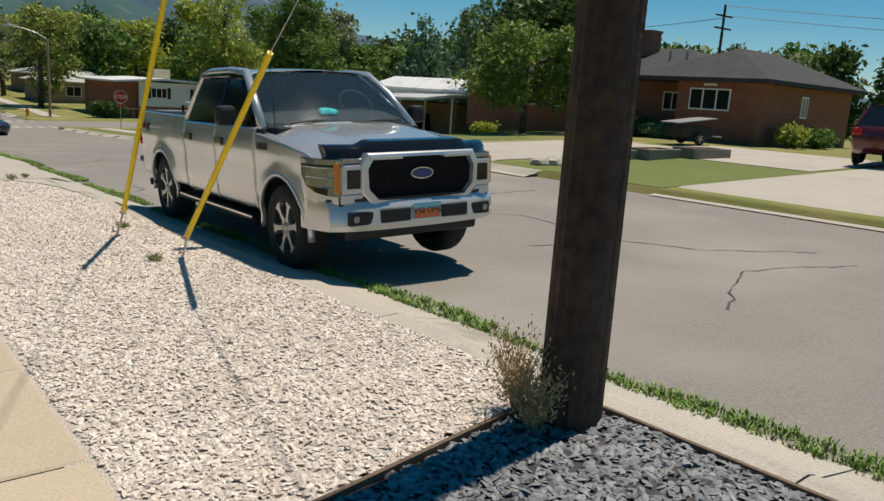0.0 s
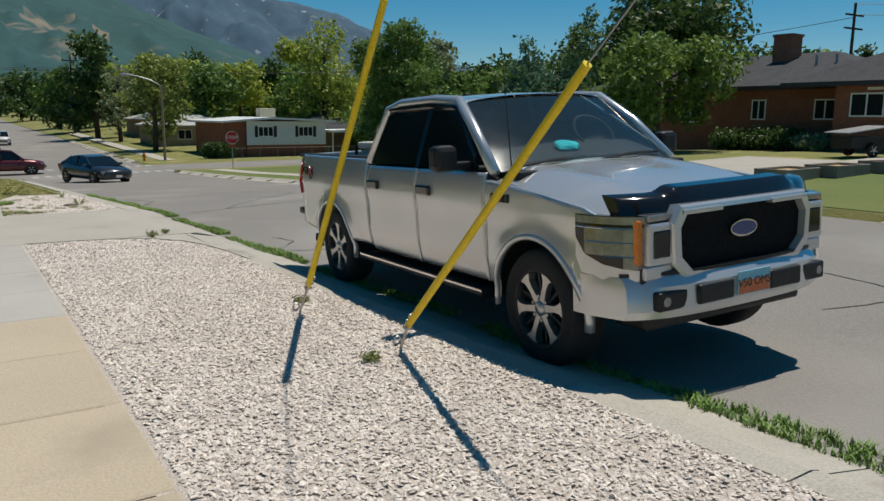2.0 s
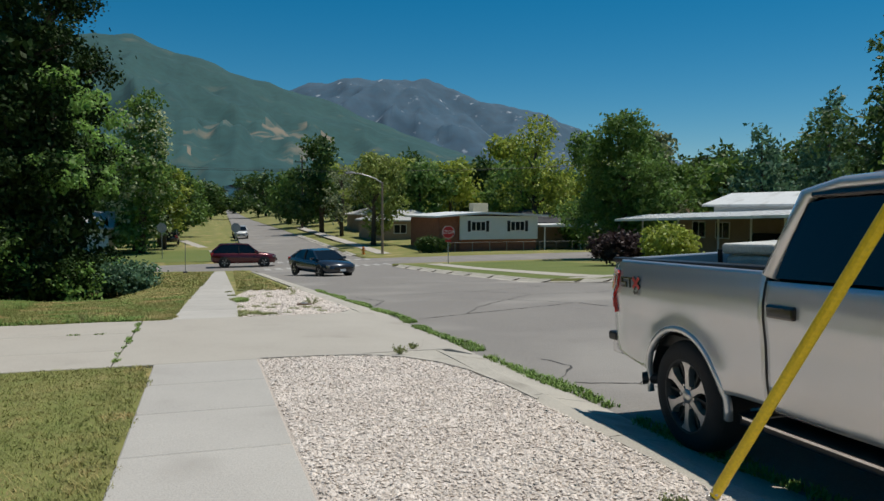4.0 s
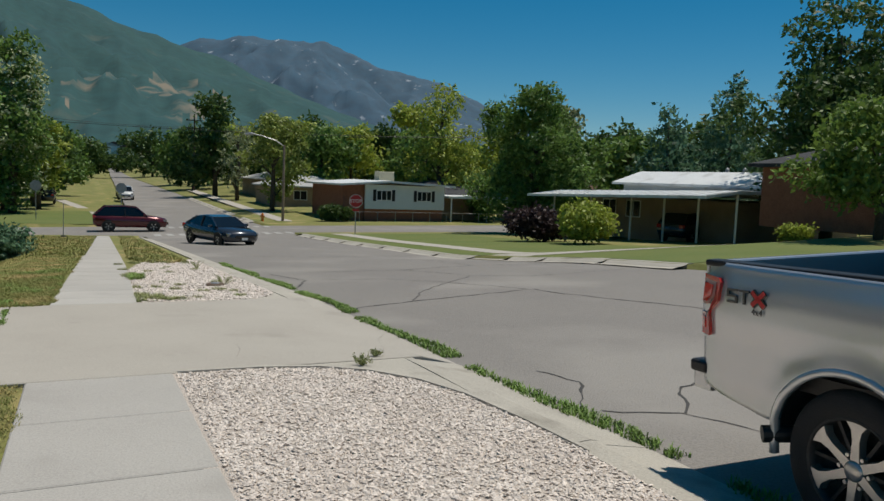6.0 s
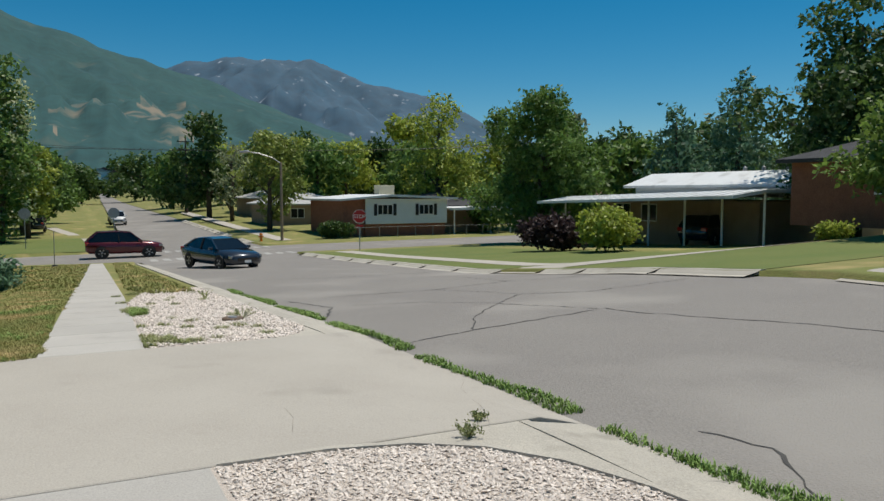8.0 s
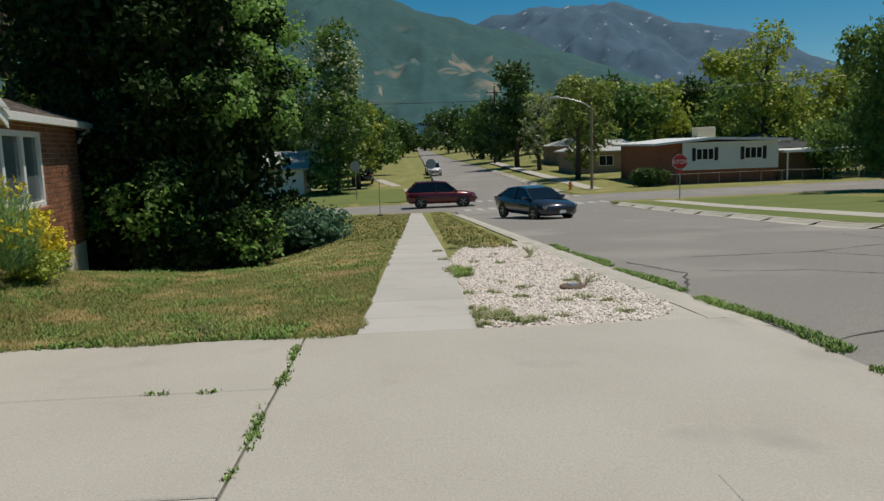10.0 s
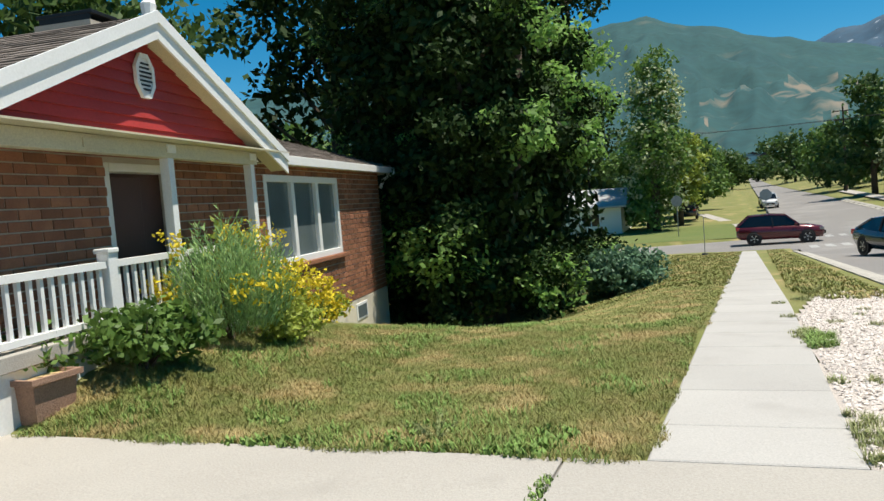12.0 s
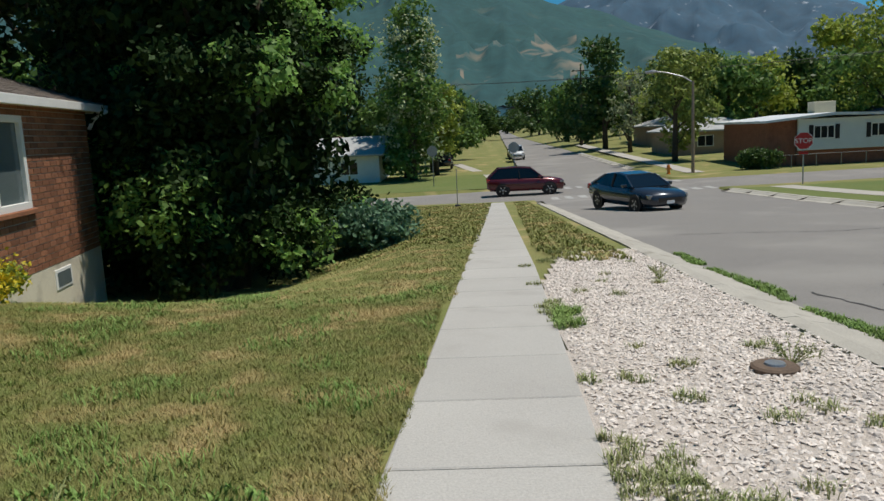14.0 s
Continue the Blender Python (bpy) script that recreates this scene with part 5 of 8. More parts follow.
hills("backdrop_peak", [(-85, 3), (0, 6), (5, 8.3), (8.5, 9.2), (10, 9.0), (13, 9.4), (15, 9.4), (16.8, 9.8), (18.5, 9.3), (20.5, 8.5), (22.5, 7.7), (24, 7.8), (26, 7.1), (28.5, 5.9), (32, 4.4), (38, 3), (50, 2), (85, 1.5)], 1900, 3600, 4200, "peak", "rocky grey mountain peak tinted blue for haze, streaked with snow", 0.7, 7.0)

# ---------- leaves and trees ----------
def leaf_mat(name, a, b, sheen=0.35, spec=0.4):
    m = mat(name, a, b, 0.6, 0.55, fine=4, spec=spec, mottled=0.4, rnd=0.35)
    t = m.node_tree
    bs, out = t.nodes["Principled BSDF"], t.nodes["Material Output"]
    tr, mx = t.nodes.new("ShaderNodeBsdfTranslucent"), t.nodes.new("ShaderNodeMixShader")
    mx.inputs[0].default_value = sheen
    src = bs.inputs["Base Color"].links[0].from_socket
    t.links.new(src, tr.inputs["Color"])
    t.links.new(bs.outputs[0], mx.inputs[1])
    t.links.new(tr.outputs[0], mx.inputs[2])
    t.links.new(mx.outputs[0], out.inputs["Surface"])
    return m
M["leaf_dark"] = leaf_mat("dark_leaves", (0.06, 0.11, 0.025), (0.085, 0.145, 0.035))
M["leaf_mid"] = leaf_mat("green_leaves", (0.105, 0.19, 0.035), (0.15, 0.24, 0.055))
M["leaf_yellow"] = leaf_mat("yellow_green_leaves", (0.30, 0.37, 0.055), (0.37, 0.41, 0.075))
M["leaf_olive"] = leaf_mat("olive_leaves", (0.20, 0.26, 0.05), (0.26, 0.30, 0.07))
M["leaf_pale"] = leaf_mat("pale_leaves", (0.22, 0.27, 0.13), (0.30, 0.32, 0.18))
M["leaf_blue"] = leaf_mat("blue_green_needles", (0.09, 0.18, 0.10), (0.13, 0.23, 0.13))
M["leaf_purple"] = leaf_mat("purple_leaves", (0.05, 0.03, 0.032), (0.07, 0.045, 0.04))
M["flower"] = leaf_mat("yellow_flowers", (0.75, 0.60, 0.04), (0.62, 0.50, 0.03))
M["blossom"] = leaf_mat("white_blossom", (0.70, 0.70, 0.62), (0.6, 0.62, 0.5))
M["sprig"] = leaf_mat("grey_green_sprigs", (0.25, 0.39, 0.13), (0.31, 0.45, 0.18))
M["leaf_cream"] = leaf_mat("cream_green_leaves", (0.40, 0.45, 0.22), (0.50, 0.53, 0.32))
# Shade and sunlight of dense crowns, put into two leaf colours.
M["leaf_shade"] = leaf_mat("shade_dark_leaves", (0.020, 0.040, 0.010), (0.030, 0.056, 0.014), 0.04, 0.10)
M["leaf_lit"] = leaf_mat("sunlit_pale_leaves", (0.19, 0.34, 0.07), (0.26, 0.42, 0.11), 0.5)
M["leaf_apple"] = leaf_mat("orchard_leaves", (0.135, 0.22, 0.04), (0.19, 0.27, 0.06))
M["bark"] = mat("bark", (0.11, 0.085, 0.06), (0.06, 0.045, 0.033), 3, 0.95, 0.9, fine=18, mottled=0.8)

def leaves(blobs, n_clumps, per, size, clump_r, seed, up=0.35, inner=0.55):
    """Small pointed leaves in clumps over the shells of ellipsoids (cx, cy, cz, rx, ry, rz)."""
    rng = random.Random(seed)
    wts = [b[3] * b[5] for b in blobs]
    vs, fs = [], []
    for _ in range(n_clumps):
        cx, cy, cz, rx, ry, rz = rng.choices(blobs, wts)[0]
        d = Vector((rng.gauss(0, 1), rng.gauss(0, 1), rng.gauss(0, 1))).normalized()
        k = rng.uniform(inner, 1.0) * (1 + 0.18 * noise.noise(d * 2.3 + Vector((seed, cx, cz))))
        c = Vector((cx + d.x * rx * k, cy + d.y * ry * k, cz + d.z * rz * k))
        cr = clump_r * rng.uniform(0.6, 1.3)
        for _ in range(per):
            o = c + Vector((rng.gauss(0, 1), rng.gauss(0, 1), rng.gauss(0, 0.75))) * cr * 0.55
            nrm = (d * 0.6 + Vector((rng.gauss(0, 1), rng.gauss(0, 1), rng.gauss(0, 1) + up))).normalized()
            u = nrm.orthogonal().normalized()
            u.rotate(Matrix.Rotation(rng.uniform(0, 6.28), 3, nrm))
            w = nrm.cross(u)
            s = size * rng.uniform(0.6, 1.4)
            b = len(vs)
            vs += [tuple(o - u * s), tuple(o + w * s * 0.55 - u * s * 0.1), tuple(o + u * s), tuple(o - w * s * 0.55 - u * s * 0.1)]
            fs.append((b, b + 1, b + 2, b + 3))
    return vs, fs

def tree(name, m, h, r, kind, leaf, label, seed, clumps=420, per=9, size=0.16, group="", trunk_r=None, clear=0.10):
    t = thing(name, m, label, "tree", group)
    rng = random.Random(seed)
    tr = trunk_r or h * 0.018 + 0.05
    top = h * (0.92 if kind == "cone" else 0.7)
    bm = bmesh.new()
    tube(bm, [(0, 0, -0.3), (0.03 * h * rng.uniform(-1, 1) * 0.3, 0, h * 0.2), (rng.uniform(-0.02, 0.02) * h, rng.uniform(-0.02, 0.02) * h, h * 0.5), (0, 0, top)], [tr * 1.25, tr, tr * 0.7, tr * 0.15], 9)
    part("trunk", bm, "bark", t, smooth=True)
    blobs = []
    if kind == "cone":
        for i in range(9):
            u = i / 8
            rr = r * (1 - u) ** 0.8 * (0.85 + 0.3 * rng.random()) + 0.12 * r
            blobs.append((rng.uniform(-0.1, 0.1) * r, rng.uniform(-0.1, 0.1) * r, h * (clear + (1 - clear) * u * 0.97), rr, rr, h * 0.09))
    elif kind == "column":
        for i in range(10):
            u = i / 9
            rr = r * (0.65 + 0.35 * math.sin(math.pi * min(1, u * 1.1))) * rng.uniform(0.75, 1.1)
            blobs.append((rng.uniform(-0.25, 0.25) * r, rng.uniform(-0.25, 0.25) * r, h * (clear + (0.95 - clear) * u), rr, rr, h * 0.085))
    else:
        for i in range(16):
            a, q = rng.uniform(0, 6.28), rng.uniform(0.25, 0.78)
            zc = clear + 0.08 + (1 - clear - 0.2) * rng.random()
            rr = r * rng.uniform(0.26, 0.48) * (1.15 - 0.4 * zc)
            blobs.append((math.cos(a) * q * r, math.sin(a) * q * r, h * zc, rr, rr, min(rr, h * 0.2) * rng.uniform(0.7, 1.0)))
        blobs.append((0, 0, h * 0.80, r * 0.5, r * 0.5, h * 0.17))
    for k, b in enumerate(blobs[::2] if kind != "cone" else blobs[1:4]):
        bm = bmesh.new()
        z0 = max(h * clear * 0.8, b[2] - h * 0.16)
        tube(bm, [(0, 0, min(z0, top * 0.9)), (b[0] * 0.5, b[1] * 0.5, (z0 + b[2]) / 2), (b[0], b[1], b[2])], [tr * 0.45, tr * 0.3, tr * 0.08], 6)
        part("limb", bm, "bark", t)
    vs, fs = leaves(blobs, clumps, per, size, size * 2.6, seed)
    quick(vs, fs, "crown", leaf, t)
    return t

TURN = pose(0.4, -6, 0) @ pose(0, 0, 0, 0, 0, 1.2) @ pose(-0.4, 6, 0)   # the lie of the far blocks
def on_land(x, y, f=land):
    if x > 14 or y > 44:
        v = TURN @ Vector((x, y, 0))
        return pose(v.x, v.y, f(v.x, v.y))
    return pose(x, y, f(x, y))
tree("maple_tree", on_land(31.8, 40.2), 11.2, 4.3, "round", "leaf_mid", "tall green tree with an uneven spreading crown", 1, 1700, 10, 0.15, clear=0.14)
tree("elm_tree", on_land(46, 58), 13, 3.2, "round", "leaf_pale", "pale grey-green tree with a loose crown", 2, 380, 10, 0.24)
tree("ash_tree", on_land(48, 57), 9.0, 4.0, "round", "leaf_mid", "rounded mid-green garden tree", 3, 380, 10, 0.24)
tree("locust_tree", on_land(43, 79), 16, 5.4, "round", "leaf_yellow", "tall yellow-green tree with open limbs", 4, 560, 10, 0.22)
tree("golden_locust_tree", on_land(19.6, 70), 10.2, 4.2, "round", "leaf_olive", "olive-yellow round tree near the street lamp", 5, 520, 10, 0.2)
tree("street_tree", on_land(29, 84), 9.5, 4.6, "round", "leaf_mid", "dense green street tree", 6, 360, 10, 0.3)
tree("poplar_tree", on_land(19.5, 102), 14.5, 4.6, "round", "leaf_dark", "tall dark tree along the far road", 7, 360, 10, 0.34)
tree("bare_branch_tree", on_land(20.5, 92), 10.2, 3.2, "round", "leaf_pale", "thin pale brownish tree", 8, 150, 8, 0.2)
tree("boulevard_tree", on_land(-4.2, 70), 9.5, 3.2, "round", "leaf_mid", "green tree at the far pavement", 9, 360, 10, 0.26)
tree("boulevard_tree", on_land(-1.5, 92), 9.0, 3.4, "round", "leaf_dark", "dark green tree along the far pavement", 10, 300, 10, 0.3)
tree("boulevard_tree", on_land(-6.0, 118), 10.0, 4.0, "round", "leaf_dark", "distant dark green tree", 11, 260, 10, 0.36)
tree("boulevard_tree", on_land(20, 125), 11, 5, "round", "leaf_dark", "distant dark round tree across the road", 12, 260, 10, 0.4)
tree("boulevard_tree", on_land(21, 150), 11, 5, "round", "leaf_mid", "distant green tree by the road", 13, 240, 10, 0.42)
tree("boulevard_tree", on_land(-2, 150), 9, 5, "round", "leaf_mid", "distant tree beyond the parked cars", 14, 240, 10, 0.42)
tree("boulevard_tree", on_land(2, 260), 12, 9, "round", "leaf_pale", "hazy pale tree closing the road", 15, 240, 10, 0.6)
tree("boulevard_tree", on_land(24, 230), 14, 9, "round", "leaf_dark", "hazy dark tree far up the road", 16, 240, 10, 0.6)
tree("pine_tree", on_land(51, 40), 13.0, 5.2, "cone", "leaf_blue", "broad dark conifer behind the carport", 17, 900, 10, 0.17)
tree("pine_tree", on_land(45, 41), 10.6, 3.8, "cone", "leaf_blue", "dark conifer beside the carport house", 18, 380, 10, 0.22)
tree("pine_tree", on_land(56, 36), 11, 4.4, "cone", "leaf_dark", "dark conifer far behind the carport", 19, 380, 10, 0.24)
tree("cottonwood_tree", on_land(38.4, 21.0), 14.2, 6.2, "round", "leaf_dark", "large dark broadleaf tree behind the brick house", 20, 2000, 11, 0.16)
tree("apple_tree", on_land(25.8, 9.6), 5.0, 3.7, "round", "leaf_apple", "spreading fruit tree before the brick house", 21, 1000, 10, 0.12, clear=0.30)
bloom = tree("flowering_tree", on_land(-3.4, 66), 14.4, 2.9, "column", "leaf_mid", "tall green tree with cream blossom clusters across the side street", 22, 640, 10, 0.2)
vs, fs = leaves([(0.2 * math.sin(k * 2.1), 0.3 * math.cos(k * 3.3), 2.4 + 1.25 * k, 2.5, 2.5, 1.2) for k in range(9)], 190, 12, 0.16, 0.5, 222, up=0.8, inner=0.95)
quick(vs, fs, "blossom", "leaf_cream", bloom, "cream blossom clusters")
tree("flowering_tree", on_land(-1.6, 72), 8.6, 2.4, "round", "leaf_yellow", "bright yellow-green tree across the side street", 23, 420, 10, 0.18)
tree("garden_tree", on_land(50, 100), 15, 6, "round", "leaf_yellow", "tall yellow-green tree in a far garden", 24, 340, 10, 0.36)
tree("garden_tree", on_land(48, 60), 11, 4.5, "round", "leaf_mid", "green garden tree behind the white house", 25, 320, 10, 0.3)
tree("garden_tree", on_land(60, 50), 12, 5, "round", "leaf_dark", "dark garden tree behind the far houses", 26, 320, 10, 0.34)
tree("garden_tree", on_land(63, 17), 7.6, 3.6, "round", "leaf_pale", "pale green tree beyond the brick house roof", 27, 260, 10, 0.3)
tree("garden_tree", on_land(65, 12.4), 8.0, 2.4, "round", "leaf_dark", "dark tree beyond the brick house roof", 28, 260, 10, 0.26)
tree("garden_tree", on_land(52, 19.5), 7.4, 2.6, "round", "leaf_mid", "green tree behind the brick house", 29, 260, 10, 0.26)
tree("spruce_tree", on_land(70, 24.5), 9.2, 1.8, "cone", "leaf_dark", "narrow dark spruce on the skyline", 30, 200, 10, 0.24)
tree("spruce_tree", on_land(66, 8.6), 6.8, 2.4, "cone", "leaf_dark", "dark spruce beyond the driveway", 31, 240, 10, 0.24)
tree("garden_tree", on_land(44, 62), 9, 4, "round", "leaf_mid", "rounded garden tree beside the conifer", 32, 320, 10, 0.28)
tree("garden_tree", on_land(30, 100), 11, 6, "round", "leaf_yellow", "yellowish garden tree up the far slope", 33, 300, 10, 0.36)
tree("garden_tree", on_land(44, 85), 10, 6, "round", "leaf_mid", "green garden tree up the far slope", 34, 300, 10, 0.36)
tree("garden_tree", on_land(38, 59), 4.5, 2.4, "round", "leaf_mid", "small green tree near the white house", 35, 260, 10, 0.18)
# Some of these crowns take the leaf colour darkened for shade.
for i, (x, y, h, r, lf) in enumerate(((-13, 26, 14, 4.6, "leaf_shade"), (-19, 22, 14, 5, "leaf_dark"), (-22, 13, 12, 4.6, "leaf_shade"), (-23, 4, 10, 4.2, "leaf_dark"), (-26, -6, 9, 4.5, "leaf_dark"), (-12, 34, 10, 3.6, "leaf_shade"), (-18, 18, 12, 4.4, "leaf_dark"))):
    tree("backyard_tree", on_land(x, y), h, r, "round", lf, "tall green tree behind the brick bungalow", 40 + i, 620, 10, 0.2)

for i, (x, y, h, r, lf) in enumerate(((-2.2, 78, 8.5, 3.0, "leaf_mid"), (-5.5, 88, 10, 3.6, "leaf_dark"), (-0.6, 104, 9, 3.2, "leaf_mid"), (-3.5, 128, 11, 4.5, "leaf_dark"), (1.5, 165, 10, 4.5, "leaf_mid"), (-4, 190, 12, 6, "leaf_dark"), (7.5, 225, 11, 6, "leaf_dark"))):
    tree("boulevard_tree", on_land(x, y), h, r, "round", lf, "green tree lining the far side of the road", 160 + i, 320, 10, 0.26 + 0.0015 * (y - 78))
mass = [tree("woodland_tree", on_land(30 + 9 * i, 112 + 7 * i), 10 + i, 5.5, "round", lf, "green tree in the far belt of gardens", 130 + i, 300, 10, 0.42, "far garden trees") for i, lf in enumerate(("leaf_dark", "leaf_mid", "leaf_yellow", "leaf_dark"))]
rngt = random.Random(12)
spots = [(rngt.uniform(24, 120), rngt.uniform(96, 210)) for _ in range(34)] + [(rngt.uniform(-70, -9), rngt.uniform(78, 200)) for _ in range(26)] + [(rngt.uniform(62, 120), rngt.uniform(20, 90)) for _ in range(20)] + [(rngt.uniform(75, 120), rngt.uniform(-40, 20)) for _ in range(9)] + [(rngt.uniform(-60, -28), rngt.uniform(-20, 70)) for _ in range(14)] + [(rngt.uniform(-30, 60), rngt.uniform(250, 400)) for _ in range(16)]
for i, (x, y) in enumerate(spots):
    copy_thing(mass[i % 4], pose(x, y, land(x, y) - 0.2, 0, 0, rngt.uniform(0, 360)))

# the big dark tree between bungalow and junction
def big_tree(m, label):
    t = thing("magnolia_tree", m, label, "tree")
    rng = random.Random(77)
    for k, (dx, dy, rr) in enumerate(((0, 0, 0.32), (0.9, 0.7, 0.22), (-1.0, 0.4, 0.2))):
        bm = bmesh.new()
        tube(bm, [(dx * 0.4, dy * 0.4, -0.4), (dx * 0.7, dy * 0.7, 2.0), (dx * 1.3, dy * 1.2, 5.0), (dx * 1.6, dy * 1.4, 9.5)], [rr * 1.3, rr, rr * 0.7, rr * 0.2], 10)
        part("trunk", bm, "bark", t, smooth=True)
    blobs = []
    for i in range(52):
        a, z = rng.uniform(0, 6.28), rng.uniform(0.5, 12.5)
        env = 2.9 * float(np.interp(z, [0, 1.2, 5, 9, 12.5], [0.75, 0.9, 1.0, 1.0, 0.6]))
        q = env * rng.uniform(0.45, 0.86)
        rr = rng.uniform(0.6, 1.05)
        blobs.append((math.cos(a) * q, math.sin(a) * q, z, rr, rr, rr * 0.75))
    for b in blobs[::4]:
        bm = bmesh.new()
        tube(bm, [(0, 0, max(0.4, b[2] - 1.2)), (b[0] * 0.5, b[1] * 0.5, b[2] - 0.4), (b[0], b[1], b[2])], [0.09, 0.06, 0.02], 6)
        part("limb", bm, "bark", t)
    # Near-black crown leaves hold painted shade; paler outer clusters hold painted sunlight.
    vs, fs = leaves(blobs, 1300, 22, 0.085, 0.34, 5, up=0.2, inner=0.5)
    quick(vs, fs, "crown", "leaf_shade", t)
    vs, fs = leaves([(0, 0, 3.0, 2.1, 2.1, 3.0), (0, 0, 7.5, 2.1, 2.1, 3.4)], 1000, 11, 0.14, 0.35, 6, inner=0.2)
    quick(vs, fs, "inner_crown", "leaf_shade", t)
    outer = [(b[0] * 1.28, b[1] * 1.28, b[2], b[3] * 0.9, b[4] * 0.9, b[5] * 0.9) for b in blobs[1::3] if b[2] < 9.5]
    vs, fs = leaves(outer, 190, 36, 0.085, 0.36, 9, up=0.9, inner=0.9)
    quick(vs, fs, "sunlit_foliage", "leaf_lit", t, "leaf clusters coloured paler to look sunlit")
    return t
big_tree(on_land(-5.7, 19.5), "huge dense dark green tree with trailing leaves to the ground")
big_tree(on_land(-8.6, 21.5), "huge dense dark tree beside the bungalow's corner")
big_tree(on_land(-5.2, 23.8), "dense dark tree with bright leaf clusters over the lawn")

def shrub(name, m, rx, ry, h, leaf, label, seed, clumps=260, per=9, size=0.05, flowers=None, spiky=False, group=""):
    t = thing(name, m, label, "shrub", group)
    rng = random.Random(seed)
    bm = bmesh.new()
    for _ in range(7):
        a = rng.uniform(0, 6.28)
        tube(bm, [(0, 0, -0.05), (math.cos(a) * rx * 0.4, math.sin(a) * ry * 0.4, h * 0.5), (math.cos(a) * rx * 0.6, math.sin(a) * ry * 0.6, h * 0.8)], [0.02, 0.014, 0.005], 5)
    part("stem", bm, "bark", t)
    if spiky:
        vs, fs = [], []
        for _ in range(clumps):
            a, q = rng.uniform(0, 6.28), math.sqrt(rng.random())
            bx, by = math.cos(a) * q * rx * 0.7, math.sin(a) * q * ry * 0.7
            hh = h * (1.05 - 0.45 * q * q) * rng.uniform(0.75, 1.1)
            tip = Vector((bx * 1.35, by * 1.35, hh))
            for k in range(per * 2):
                u = (k + rng.random()) / (per * 2)
                o = Vector((bx, by, 0)).lerp(tip, 0.15 + 0.85 * u)
                dirn = Vector((math.cos(a + rng.uniform(-2, 2)), math.sin(a + rng.uniform(-2, 2)), 1.3)).normalized()
                w = dirn.orthogonal().normalized()
                w.rotate(Matrix.Rotation(rng.uniform(0, 6.28), 3, dirn))
                s = size * rng.uniform(0.7, 1.3)
                b = len(vs)
                vs += [tuple(o), tuple(o + dirn * s + w * s * 0.16), tuple(o + dirn * s * 2.1), tuple(o + dirn * s - w * s * 0.16)]
                fs.append((b, b + 1, b + 2, b + 3))
    else:
        blobs = [(rng.uniform(-0.5, 0.5) * rx, rng.uniform(-0.5, 0.5) * ry, h * rng.uniform(0.4, 0.65), rx * 0.55, ry * 0.55, h * 0.38) for _ in range(7)]
        vs, fs = leaves(blobs, clumps, per, size, size * 2.4, seed)
    quick(vs, fs, "foliage", leaf, t)
    if flowers:
        blobs = [(math.cos(a) * rx * 0.85, math.sin(a) * ry * 0.85, h * rng.uniform(0.4, 0.95), 0.22, 0.22, 0.2) for a in (rng.uniform(0, 6.28) for _ in range(9))]
        vs, fs = leaves(blobs, 130, 7, 0.035, 0.09, seed + 1)
        quick(vs, fs, "blossom", flowers, t, "bright yellow flower heads" if flowers == "flower" else "")
    return t

# ---------- brick bungalow with the porch ----------
M["brick"] = mat("red_brown_brick", (0.33, 0.142, 0.073), (0.21, 0.088, 0.050), 4, 0.9, 0.5, fine=70, mottled=0.6, rnd=0.3)
M["mortar"] = mat("mortar", (0.50, 0.44, 0.36), (0.42, 0.37, 0.30), 6, 0.95, 0.3)
M["found"] = mat("painted_foundation", (0.72, 0.66, 0.52), (0.64, 0.58, 0.46), 1.5, 0.9, 0.3, stain=(0.38, 0.34, 0.28), stain_scale=1.2)
M["white"] = mat("white_painted_wood", (0.82, 0.81, 0.78), (0.77, 0.76, 0.72), 3, 0.5, 0.05, fine=40, mottled=0.15)
M["red_siding"] = mat("red_clapboard", (0.36, 0.035, 0.03), (0.31, 0.03, 0.026), 2, 0.6, 0.08, fine=30, mottled=0.25)
M["shingle"] = mat("brown_grey_shingle", (0.20, 0.165, 0.135), (0.14, 0.118, 0.10), 1.5, 0.95, 0.5, fine=60, mottled=0.7, rnd=0.22)
M["cream"] = mat("cream_soffit", (0.62, 0.57, 0.40), (0.56, 0.51, 0.36), 2, 0.7)
M["pane"] = mat("window_glass", (0.15, 0.18, 0.18), (0.09, 0.115, 0.12), 0.8, 0.06, spec=0.7, mottled=0.1)
M["door_dark"] = mat("dark_door", (0.10, 0.045, 0.035), (0.07, 0.035, 0.03), 2, 0.5)
M["terracotta"] = mat("weathered_planter", (0.36, 0.22, 0.15), (0.28, 0.17, 0.12), 4, 0.9, 0.4)

U = Vector((-0.153, 0.988, 0)).normalized()
N_IN = Vector((-U.y, U.x, 0))
HM = Matrix(((U.x, N_IN.x, 0, -6.66), (U.y, N_IN.y, 0, 11.2), (0, 0, 1, 0), (0, 0, 0, 1)))
bung = thing("bungalow", HM, "red-brown brick bungalow with a red gabled white porch", "house")

